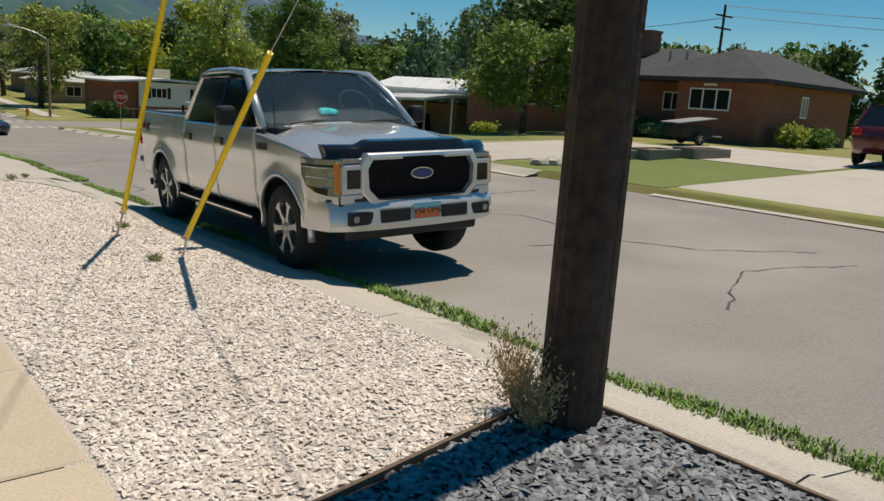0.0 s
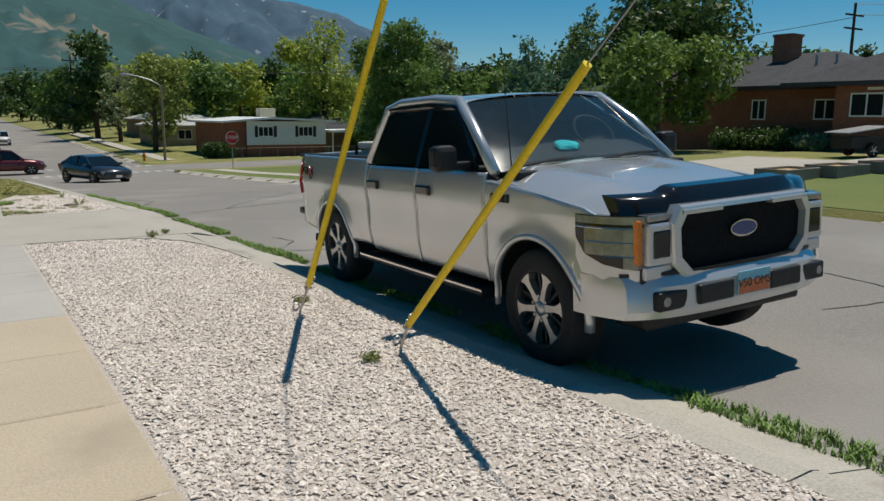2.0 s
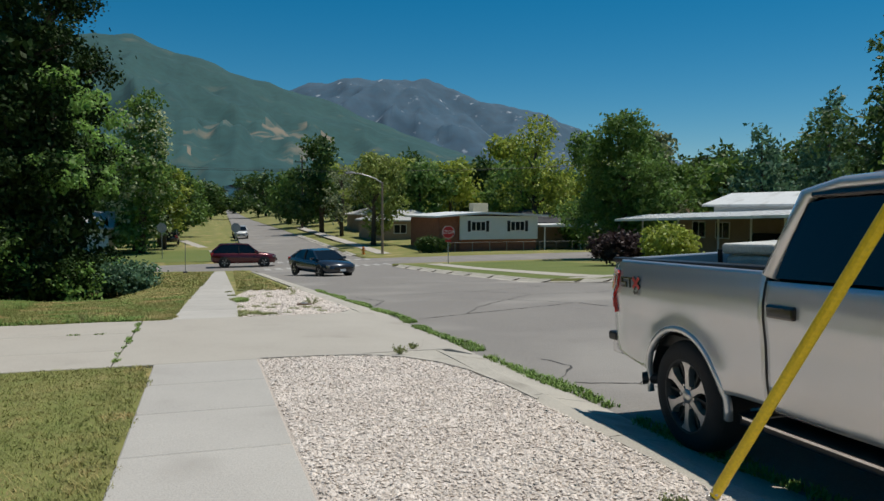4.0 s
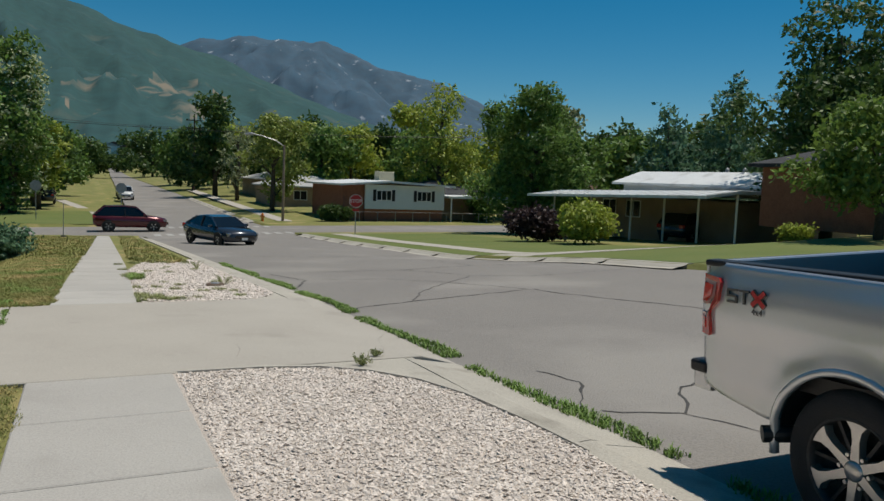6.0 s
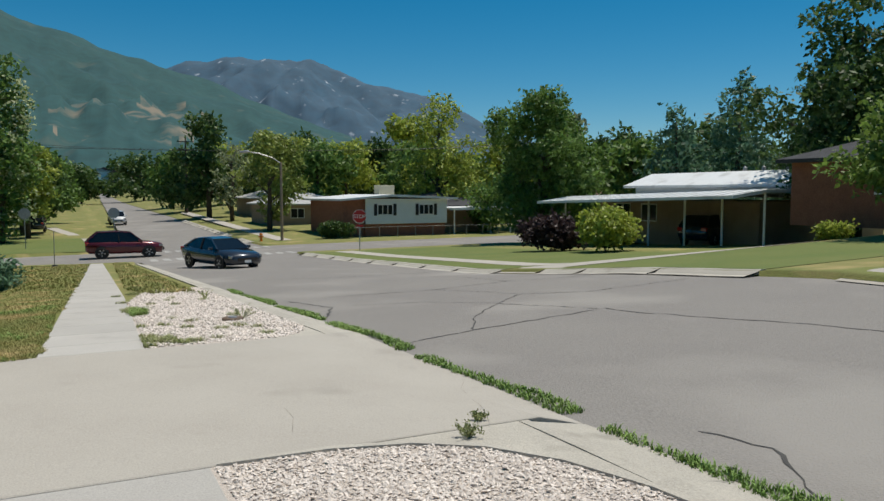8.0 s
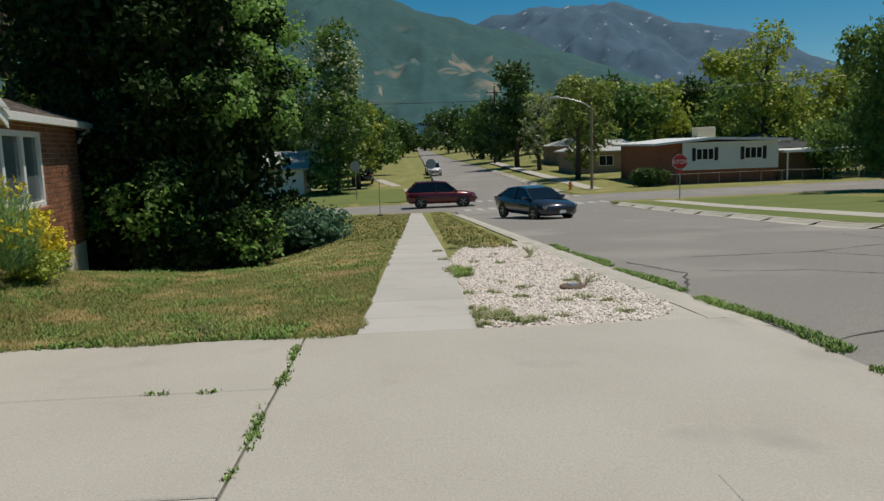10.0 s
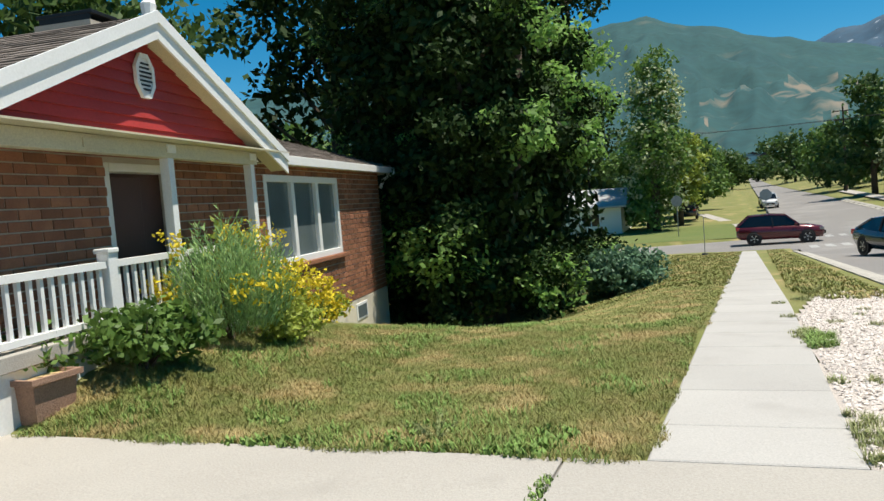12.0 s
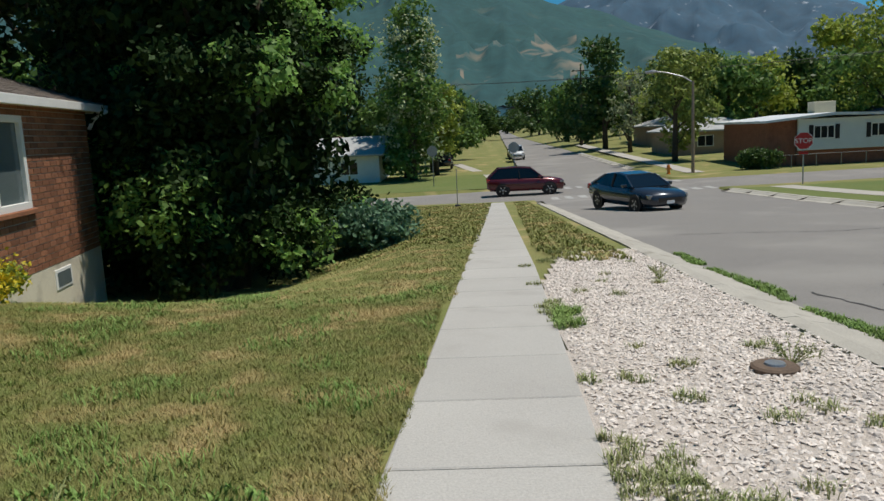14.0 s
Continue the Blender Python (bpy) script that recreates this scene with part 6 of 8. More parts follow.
def bricks_on(parent, u0, u1, z0, z1, holes, own, plane=-0.004, along="x", sign=-1, stuff_name="brickwork"):
    """Running-bond bricks proud of a mortar wall; those in the stretch own() are objects of their own."""
    bl, bh, j, d = 0.305, 0.098, 0.015, 0.013
    unit = [(0, 0), (1, 0), (1, 1), (0, 1)]
    def geo(w):
        e = 0.004
        if along == "x":
            back = [(0, 0, 0), (w, 0, 0), (w, 0, bh), (0, 0, bh)]
            frnt = [(e, sign * d, e), (w - e, sign * d, e), (w - e, sign * d, bh - e), (e, sign * d, bh - e)]
        else:
            back = [(0, 0, 0), (0, w, 0), (0, w, bh), (0, 0, bh)]
            frnt = [(sign * d, e, e), (sign * d, w - e, e), (sign * d, w - e, bh - e), (sign * d, e, bh - e)]
        fs = [(4, 5, 6, 7), (0, 1, 5, 4), (1, 2, 6, 5), (2, 3, 7, 6), (3, 0, 4, 7)]
        return back + frnt, fs
    shared = {}
    vs, fs = [], []
    row = 0
    z = z0
    count = 0
    while z + bh <= z1 + 0.02:
        u = u0 - (bl / 2 if row % 2 else 0)
        while u < u1:
            a, b = max(u, u0), min(u + bl - j, u1)
            segs = [(a, b)]
            for hu0, hu1, hz0, hz1 in holes:
                if z + bh > hz0 and z < hz1:
                    out = []
                    for p, q in segs:
                        if q <= hu0 or p >= hu1:
                            out.append((p, q))
                        else:
                            if p < hu0: out.append((p, hu0))
                            if q > hu1: out.append((hu1, q))
                    segs = out
            for p, q in segs:
                if q - p < 0.03:
                    continue
                w = round(q - p, 3)
                off = (p, plane, z) if along == "x" else (plane, p, z)
                if own(p, z) and count < 290:
                    if w not in shared:
                        me = bpy.data.meshes.new("brick")
                        g = geo(w)
                        me.from_pydata(g[0], [], g[1])
                        me.materials.append(M["brick"])
                        shared[w] = me
                    ob = new("brick", shared[w])
                    ob.parent = parent
                    ob.location = off
                    count += 1
                else:
                    g = geo(w)
                    n = len(vs)
                    vs += [(x + off[0], y + off[1], zz + off[2]) for x, y, zz in g[0]]
                    fs += [tuple(k + n for k in f) for f in g[1]]
            u += bl
        z += bh + j
        row += 1
    ob = quick(vs, fs, stuff_name, "brick", parent)
    return tagged(ob, kind="stuff")

WIN1, WIN2 = (0.05, 3.72, 0.60, 2.20), (-8.6, -5.95, 0.80, 2.18)
DOOR = (-4.1, -2.65, 0.5, 2.25)
bm = bmesh.new()
def wall_with_holes(bm, u0, u1, z0, z1, holes, y0, y1):
    us = sorted({u0, u1, *[h[0] for h in holes], *[h[1] for h in holes]})
    for a, b in zip(us, us[1:]):
        hs = [h for h in holes if h[0] <= a and h[1] >= b]
        if hs:
            box(bm, a, b, y0, y1, z0, hs[0][2])
            box(bm, a, b, y0, y1, hs[0][3], z1)
        else:
            box(bm, a, b, y0, y1, z0, z1)
wall_with_holes(bm, -9.6, 6.9, -0.52, 2.45, [WIN1, WIN2, DOOR], 0.0, 0.24)
box(bm, 6.66, 6.9, 0.24, 8.5, -0.52, 2.45)
box(bm, -9.6, 6.9, 8.5, 8.74, -0.52, 2.45)
box(bm, -9.6, -9.36, 0.24, 8.5, -0.52, 2.45)
prism(bm, [(0.0, 2.45), (8.74, 2.45), (4.3, 4.02)], "x", -9.6, -9.36)
part("wall", bm, "mortar", bung)
bm = bmesh.new()
box(bm, -9.62, 6.92, -0.012, 8.76, -2.6, -0.525)
fd = part("foundation", bm, "found", bung, "cream painted concrete foundation")
bm = bmesh.new()
box(bm, 4.3, 5.1, -0.03, 0.0, -1.0, -0.62, 0.01)
part("basement_window", bm, "white", fd, "small white basement window frame")
bm = bmesh.new()
box(bm, 4.38, 5.02, -0.036, -0.02, -0.95, -0.68)
part("basement_pane", bm, "pane", fd)

def window_unit(parent, u0, u1, z0, z1, panes, y=-0.03, sill="brick"):
    w = new("window")
    w.parent = parent
    bm = bmesh.new()
    f = 0.12
    box(bm, u0, u1, y, y + 0.14, z0, z0 + f, 0.006)
    box(bm, u0, u1, y, y + 0.14, z1 - f, z1, 0.006)
    box(bm, u0, u0 + f, y + 0.002, y + 0.138, z0 + f, z1 - f, 0.006)
    box(bm, u1 - f, u1, y + 0.002, y + 0.138, z0 + f, z1 - f, 0.006)
    for k in range(1, panes):
        c = u0 + (u1 - u0) * k / panes
        box(bm, c - 0.07, c + 0.07, y + 0.004, y + 0.13, z0 + f, z1 - f, 0.006)
    part("window_frame", bm, "white", w, "white window frame")
    for k in range(panes):
        a, b = u0 + (u1 - u0) * k / panes + 0.05, u0 + (u1 - u0) * (k + 1) / panes - 0.05
        bm = bmesh.new()
        box(bm, a, b, y + 0.075, y + 0.085, z0 + f - 0.01, z1 - f + 0.01)
        part("pane", bm, "pane", w)
        bm = bmesh.new()
        box(bm, a, b, y + 0.07, y + 0.074, (z0 + z1) / 2 + 0.02, (z0 + z1) / 2 + 0.05)
        part("sash_bar", bm, "white", w) if panes == 2 else bm.free()
    bm = bmesh.new()
    box(bm, u0 - 0.08, u1 + 0.08, y - 0.07, y + 0.03, z0 - 0.085, z0 - 0.002, 0.01)
    part("window_sill", bm, sill, w)
window_unit(bung, *WIN1, 3)
window_unit(bung, *WIN2, 2)
bm = bmesh.new()
box(bm, DOOR[0], DOOR[1], 0.22, 0.30, 0.5, 2.25)
dr = part("door", bm, "door_dark", bung, "dark wooden front door in shade")
bm = bmesh.new()
box(bm, DOOR[0], DOOR[0] + 0.1, 0.0, 0.22, 0.5, 2.25, 0.01)
box(bm, DOOR[0] + 0.1, DOOR[1] - 0.1, 0.0, 0.22, 2.15, 2.25, 0.01)
part("door_frame", bm, "white", dr)
# The storm door's dark colour stands in for shade in the recess.
bm = bmesh.new()
box(bm, DOOR[0] + 0.16, DOOR[0] + 0.9, 0.15, 0.19, 0.55, 2.1, 0.01)
part("storm_door", bm, "door_dark", dr, "storm door coloured dark like the shaded recess")

def shingles(parent, origin, ux, up, width, length, name="shingles", trim=None):
    """Courses of tabs on a roof slope from an eave point, along ux and up the slope."""
    ux, up = Vector(ux).normalized(), Vector(up).normalized()
    nn = ux.cross(up).normalized()
    if nn.z < 0:
        nn = -nn
    vs, fs = [], []
    rng = random.Random(int(width * 100))
    rows = int(length / 0.15)
    for r in range(rows):
        lo, hi = trim(r * 0.15) if trim else (0, width)
        x = lo - rng.random() * 0.3
        while x < hi:
            w = 0.31 * rng.uniform(0.85, 1.15)
            a, b = max(x, lo), min(x + w - 0.008, hi)
            if b - a > 0.02:
                p = Vector(origin) + up * (r * 0.15)
                h = 0.014 * rng.uniform(0.7, 1.3)
                n = len(vs)
                for s, t, hh in ((a, 0, h), (b, 0, h), (b, 0.17, 0.002), (a, 0.17, 0.002), (a, 0, 0), (b, 0, 0)):
                    vs.append(tuple(p + ux * s + up * t + nn * hh))
                fs += [(n, n + 1, n + 2, n + 3), (n + 4, n + 5, n + 1, n)]
            x += w
    ob = quick(vs, fs, name, "shingle", parent)
    return tagged(ob, kind="stuff")

# main roof
EV, RZ, RD = 2.50, 4.15, 4.3
bm = bmesh.new()
prism(bm, [(-0.25, EV), (RD, RZ), (9.2, EV), (9.2, EV - 0.06), (RD, RZ - 0.08), (-0.25, EV - 0.06)], "x", -9.9, 4.2)
# hipped end
v = [bm.verts.new(p) for p in ((4.2, -0.25, EV), (7.5, -0.25, EV), (7.5, 9.2, EV), (4.2, 9.2, EV), (4.2, RD, RZ))]
for f in ((0, 1, 4), (1, 2, 4), (2, 3, 4)):
    bm.faces.new([v[i] for i in f])
rf = part("roof", bm, "shingle", bung, "brown-grey shingled roof")
upv_ = Vector((0, RD + 0.25, RZ - EV)).normalized()
L = math.hypot(RD + 0.25, RZ - EV)
shingles(rf, (-9.9, -0.27, EV + 0.003), (1, 0, 0), upv_, 17.4, L, trim=lambda s: (0, 17.4 - 3.3 * s / L))
shingles(rf, (7.52, -0.25, EV + 0.003), (0, 1, 0), Vector((-3.3, 0, RZ - EV)), 9.7, math.hypot(3.3, RZ - EV), trim=lambda s: (4.8 * s / 3.7, 9.7 - 4.9 * s / 3.7))
bm = bmesh.new()
box(bm, -9.9, 7.52, -0.31, -0.25, EV - 0.15, EV + 0.01, 0.008)
box(bm, 7.50, 7.56, -0.25, 9.2, EV - 0.15, EV + 0.01, 0.008)
part("gutter", bm, "white", rf, "white eaves gutter")
bm = bmesh.new()
box(bm, -9.8, 7.45, -0.25, 0.0, EV - 0.13, EV - 0.10)
box(bm, 6.9, 7.50, 0.0, 9.0, EV - 0.13, EV - 0.10)
part("soffit", bm, "cream", rf)
bm = bmesh.new()
tube(bm, [(7.30, -0.34, 2.38), (7.1, -0.1, 2.2), (6.98, -0.04, 2.0)], 0.04, 8)
part("downpipe", bm, "white", bung)
# porch: floor, posts, beam, gable
PN = -0.505
UL, UR, UA = -7.3, -0.6, -3.98
AZ, BZ = 3.74, 2.44
bm = bmesh.new()
box(bm, -6.9, -1.35, PN - 0.12, 0.0, 0.36, 0.5, 0.01)
pf = part("porch_floor", bm, "concrete", bung)
bm = bmesh.new()
box(bm, -6.8, -1.45, PN - 0.05, -0.01, -1.0, 0.36)
part("porch_base", bm, "white", pf)
def post(u, z0, z1, s=0.06):
    bm = bmesh.new()
    box(bm, u - s, u + s, PN - s, PN + s, z0, z1, 0.008)
    box(bm, u - s * 1.5, u + s * 1.5, PN - s * 1.5, PN + s * 1.5, z1 - 0.1, z1, 0.008)
    part("porch_post", bm, "white", bung, "slim white porch post")
for u in (-6.62, -3.62, -1.45):
    post(u, 0.5, 2.42)
bm = bmesh.new()
box(bm, -6.75, -1.3, PN - 0.07, PN + 0.07, 2.26, 2.44, 0.008)
part("porch_beam", bm, "cream", bung, "cream porch beam")
bm = bmesh.new()
box(bm, -6.8, -0.6, PN - 0.3, -0.02, 2.445, 2.465)
part("porch_ceiling", bm, "cream", bung)
def gz(u):
    return AZ - abs(u - UA) * (AZ - BZ) / 3.05
nb = 10
for k in range(nb):
    z0, z1 = BZ + 0.02 + (AZ - BZ - 0.1) * k / nb, BZ + 0.02 + (AZ - BZ - 0.1) * (k + 1) / nb
    half0 = (AZ - 0.10 - z0) * 3.05 / (AZ - BZ)
    half1 = max(0.02, (AZ - 0.10 - z1) * 3.05 / (AZ - BZ))
    bm = bmesh.new()
    q = [(UA - half0, PN - 0.035, z0), (UA + half0, PN - 0.035, z0), (UA + half1, PN - 0.008, z1 + 0.012), (UA - half1, PN - 0.008, z1 + 0.012)]
    a = [bm.verts.new(p) for p in q]
    b = [bm.verts.new((p[0], PN + 0.05, p[2])) for p in q]
    bm.faces.new(a)
    for i in range(4):
        bm.faces.new((a[i], b[i], b[(i + 1) % 4], a[(i + 1) % 4]))
    bmesh.ops.recalc_face_normals(bm, faces=bm.faces[:])
    part("clapboard", bm, "red_siding", bung)
vt = bmesh.new()
oc = [(UA + 0.19 * math.cos(math.pi / 8 + k * math.pi / 4), 3.17 + 0.27 * math.sin(math.pi / 8 + k * math.pi / 4)) for k in range(8)]
ic = [(UA + 0.14 * math.cos(math.pi / 8 + k * math.pi / 4), 3.17 + 0.21 * math.sin(math.pi / 8 + k * math.pi / 4)) for k in range(8)]
loft(vt, [[(u, PN - 0.03, z) for u, z in oc], [(u, PN - 0.075, z) for u, z in oc], [(u, PN - 0.075, z) for u, z in ic], [(u, PN - 0.05, z) for u, z in ic]])
gv = part("gable_vent", vt, "white", bung, "white octagonal louvred gable vent")
for k in range(7):
    z = 3.01 + 0.048 * k
    hw = 0.13 if 1 < k < 5 else 0.09
    bm = bmesh.new()
    box(bm, UA - hw, UA + hw, PN - 0.066, PN - 0.052, z, z + 0.02)
    part("vent_slat", bm, "black_plastic", gv)
# porch roof slopes with barge boards
RF = PN - 0.24
for s in (-1, 1):
    ue = UA + s * 3.35
    ze = AZ + 0.06 - 3.35 * (AZ - BZ) / 3.05
    bm = bmesh.new()
    for zz in (0.0,):
        p = [(UA, RF, AZ + 0.08), (ue, RF, ze + 0.02), (ue, 2.6, ze + 0.02), (UA, 3.6, AZ + 0.08)]
        a = [bm.verts.new(q) for q in p]
        b = [bm.verts.new((q[0], q[1], q[2] - 0.05)) for q in p]
        bm.faces.new(a)
        bm.faces.new(list(reversed(b)))
        for i in range(4):
            bm.faces.new((a[i], b[i], b[(i + 1) % 4], a[(i + 1) % 4]))
    bmesh.ops.recalc_face_normals(bm, faces=bm.faces[:])
    pr = part("porch_roof", bm, "shingle", bung)
    shingles(pr, (ue, RF + 0.02, ze + 0.025), (0, 1, 0), Vector((-s * 3.35, 0, AZ - ze + 0.06)), 3.4, math.hypot(3.35, AZ - ze))
    bm = bmesh.new()
    d = Vector((UA - ue, 0, AZ + 0.06 - ze))
    for y0, y1, zo, zh in ((RF - 0.03, RF, -0.24, 0.06), (RF - 0.06, RF - 0.03, -0.06, 0.075)):
        q = [Vector((ue, 0, ze + zo)), Vector((ue, 0, ze + zh)), Vector((UA, 0, AZ + 0.06 + zh)), Vector((UA, 0, AZ + 0.06 + zo))]
        a = [bm.verts.new((p.x, y0, p.z)) for p in q]
        b = [bm.verts.new((p.x, y1, p.z)) for p in q]
        bm.faces.new(a)
        bm.faces.new(list(reversed(b)))
        for i in range(4):
            bm.faces.new((a[i], b[i], b[(i + 1) % 4], a[(i + 1) % 4]))
    bmesh.ops.recalc_face_normals(bm, faces=bm.faces[:])
    part("barge_board", bm, "white", bung, "white barge board")
    bm = bmesh.new()
    q = [(UA + s * 3.30, ze - 0.19), (UA + s * 0.02, AZ - 0.13)]
    a = [bm.verts.new((q[0][0], RF, q[0][1])), bm.verts.new((q[1][0], RF, q[1][1])), bm.verts.new((q[1][0], PN, q[1][1])), bm.verts.new((q[0][0], PN, q[0][1]))]
    bm.faces.new(a)
    part("gable_soffit", bm, "cream", bung)
# railing
def rail_run(u0, u1, z0, z1, n, name="railing"):
    r = new(name)
    r.parent = bung
    tagged(r, "white wooden balustrade")
    dz = (z1 - z0)
    for zo, hh in ((0.0, 0.07), (-0.55, 0.06)):
        bm = bmesh.new()
        q = [(u0, z0 + zo), (u0, z0 + zo + hh), (u1, z1 + zo + hh), (u1, z1 + zo)]
        prism(bm, q, "y", PN - 0.045, PN + 0.045)
        part("rail", bm, "white", r)
    for k in range(n):
        u = u0 + (u1 - u0) * (k + 0.5) / n
        zz = z0 + dz * (k + 0.5) / n
        bm = bmesh.new()
        box(bm, u - 0.022, u + 0.022, PN - 0.018, PN + 0.018, zz - 0.52, zz)
        part("baluster", bm, "white", r)
rail_run(-6.52, -5.0, 1.09, 1.09, 11)
rail_run(-4.84, -1.55, 1.09, 1.09, 23)
rail_run(-7.75, -7.02, 0.62, 1.05, 6, "stair_railing")
for u, z0, z1 in ((-4.92, 0.4, 1.24), (-6.94, 0.0, 1.26), (-7.82, -0.2, 0.80)):
    bm = bmesh.new()
    box(bm, u - 0.07, u + 0.07, PN - 0.07, PN + 0.07, z0, z1, 0.008)
    box(bm, u - 0.09, u + 0.09, PN - 0.09, PN + 0.09, z1, z1 + 0.05, 0.01)
    part("newel_post", bm, "white", bung)
for k in range(3):
    bm = bmesh.new()
    box(bm, -7.9 + 0.33 * k, -6.9, PN - 0.02, -0.02, -0.4, -0.02 + 0.17 * k, 0.01)
    part("step", bm, "concrete", bung)
# lamp under the beam, house number board
bm = bmesh.new()
box(bm, -5.2, -4.7, PN - 0.09, PN - 0.072, 2.30, 2.40, 0.004)
part("number_board", bm, "cream", bung)
# chimney
bm = bmesh.new()
box(bm, -1.2, 0.3, 2.0, 3.0, 2.5, 4.75)
ch = part("chimney", bm, "mortar", bung, "broad brick chimney with black caps")
for u in (-1.15, -0.45):
    bm = bmesh.new()
    box(bm, u, u + 0.65, 2.0, 3.0, 4.86, 4.92, 0.01)
    for du in (0.03, 0.57):
        box(bm, u + du - 0.02, u + du + 0.02, 2.05, 2.95, 4.75, 4.86)
    part("chimney_cap", bm, "black_plastic", ch)
bricks_on(bung, -1.2, 0.3, 3.2, 4.73, [], lambda u, z: False, plane=1.998, stuff_name="chimney_brickwork")
bm = bmesh.new()
tube(bm, [(UA, RF + 0.05, AZ + 0.05), (UA, RF + 0.05, AZ + 0.2), (UA + 0.05, RF + 0.05, AZ + 0.3), (UA - 0.02, RF + 0.05, AZ + 0.36)], [0.07, 0.09, 0.05, 0.02], 8)
part("finial", bm, "white", bung, "white gable finial")

shrub("yellow_flowering_shrub", on_land(-4.95, 7.75), 0.85, 0.8, 1.35, "sprig", "spiky grey-green shrub with yellow flowers before the porch", 61, 360, 12, 0.05, "flower", True)
shrub("yellow_flowering_shrub", on_land(-5.5, 9.6), 0.75, 0.7, 0.85, "leaf_yellow", "yellow flowering shrub under the picture window", 62, 260, 9, 0.04, "flower")
shrub("yellow_flowering_shrub", on_land(-6.0, 11.4), 0.6, 0.6, 0.6, "leaf_yellow", "low yellow flowering plant by the wall", 63, 160, 9, 0.04, "flower")
shrub("yellow_flowering_shrub", on_land(-5.6, 8.5), 0.5, 0.5, 1.5, "leaf_yellow", "tall yellow flower spikes at the railing", 64, 140, 9, 0.05, "flower")
shrub("low_shrub", on_land(-4.55, 8.2), 0.6, 0.45, 0.5, "leaf_yellow", "low yellow-green mounded shrub", 65, 260, 9, 0.03)
shrub("leafy_shrub", on_land(-4.75, 6.1), 0.75, 0.55, 0.6, "leaf_mid", "leafy green border plants by the porch", 66, 320, 9, 0.05)
shrub("leafy_shrub", on_land(-5.6, 5.5), 0.6, 0.5, 0.6, "leaf_mid", "leafy green plants beside the planter", 67, 220, 9, 0.05)
shrub("juniper_shrub", on_land(-2.6, 22.6), 1.6, 1.5, 1.5, "leaf_blue", "spreading blue-green juniper at the lawn's edge", 68, 700, 9, 0.08, None)
pl = thing("planter_box", on_land(-5.15, 5.2), "weathered square terracotta planter at the driveway's edge", "planter")
bm = bmesh.new()
loft(bm, [[(sx * w, sy * w, z) for sx, sy in ((-1, -1), (1, -1), (1, 1), (-1, 1))] for w, z in ((0.20, -0.06), (0.23, 0.28), (0.27, 0.29), (0.27, 0.34), (0.23, 0.34), (0.21, 0.28))])
part("tub", bm, "terracotta", pl)
bm = bmesh.new()
box(bm, -0.21, 0.21, -0.21, 0.21, 0.27, 0.31)
part("soil", bm, "dry", pl)

# ---------- other houses ----------
M["dark_brick"] = mat("orange_brown_brick", (0.30, 0.125, 0.075), (0.23, 0.095, 0.06), 3, 0.9, 0.4, fine=16, mottled=0.5)
M["dark_roof"] = mat("charcoal_shingle", (0.055, 0.057, 0.062), (0.04, 0.041, 0.045), 2, 0.9, 0.4, fine=12, mottled=0.8)
M["white_metal"] = mat("white_metal_roof", (0.74, 0.75, 0.74), (0.66, 0.67, 0.67), 1.2, 0.45, 0.05, stain=(0.52, 0.52, 0.50), stain_scale=0.8)
M["pale_siding"] = mat("pale_blue_grey_siding", (0.70, 0.75, 0.76), (0.64, 0.69, 0.70), 1.2, 0.7, 0.1)
M["tan_wall"] = mat("tan_wall", (0.36, 0.27, 0.19), (0.28, 0.20, 0.14), 1.2, 0.85, 0.2)
M["brown_roof"] = mat("brown_roof", (0.17, 0.09, 0.065), (0.12, 0.07, 0.05), 2, 0.9, 0.3)
M["grey_roof"] = mat("pale_grey_roof", (0.42, 0.42, 0.41), (0.35, 0.35, 0.34), 2, 0.9, 0.2)
M["shade_glass"] = mat("dark_window_glass", (0.02, 0.025, 0.028), (0.015, 0.018, 0.02), 2, 0.08, spec=0.6, mottled=0)

def walls(parent, x0, x1, y0, y1, z0, z1, material, name="wall"):
    w = 0.25
    for q in ((x0, x1, y0, y0 + w), (x0, x1, y1 - w, y1), (x0, x0 + w, y0 + w, y1 - w), (x1 - w, x1, y0 + w, y1 - w)):
        bm = bmesh.new()
        box(bm, *q, z0, z1)
        part(name, bm, material, parent)
def hip(parent, x0, x1, y0, y1, z0, z1, material, over=0.5, ridge=None, gable=False):
    bm = bmesh.new()
    X0, X1, Y0, Y1 = x0 - over, x1 + over, y0 - over, y1 + over
    if (X1 - X0) > (Y1 - Y0):
        q = (Y1 - Y0) / 2 if not gable else 0.0
        r = [(X0 + q, (Y0 + Y1) / 2, z1), (X1 - q, (Y0 + Y1) / 2, z1)]
        order = ((0, 1, 5, 4), (2, 3, 4, 5), (1, 2, 5), (3, 0, 4))
    else:
        q = (X1 - X0) / 2 if not gable else 0.0
        r = [((X0 + X1) / 2, Y0 + q, z1), ((X0 + X1) / 2, Y1 - q, z1)]
        order = ((1, 2, 5, 4), (3, 0, 4, 5), (0, 1, 4), (2, 3, 5))
    v = [bm.verts.new(p) for p in [(X0, Y0, z0), (X1, Y0, z0), (X1, Y1, z0), (X0, Y1, z0)] + r]
    for f in order:
        bm.faces.new([v[i] for i in f])
    lo = [bm.verts.new((p.co.x, p.co.y, z0 - 0.16)) for p in v[:4]]
    for i in range(4):
        bm.faces.new((v[i], lo[i], lo[(i + 1) % 4], v[(i + 1) % 4]))
    bm.faces.new(lo)
    bmesh.ops.recalc_face_normals(bm, faces=bm.faces[:])
    return part("roof", bm, material, parent)
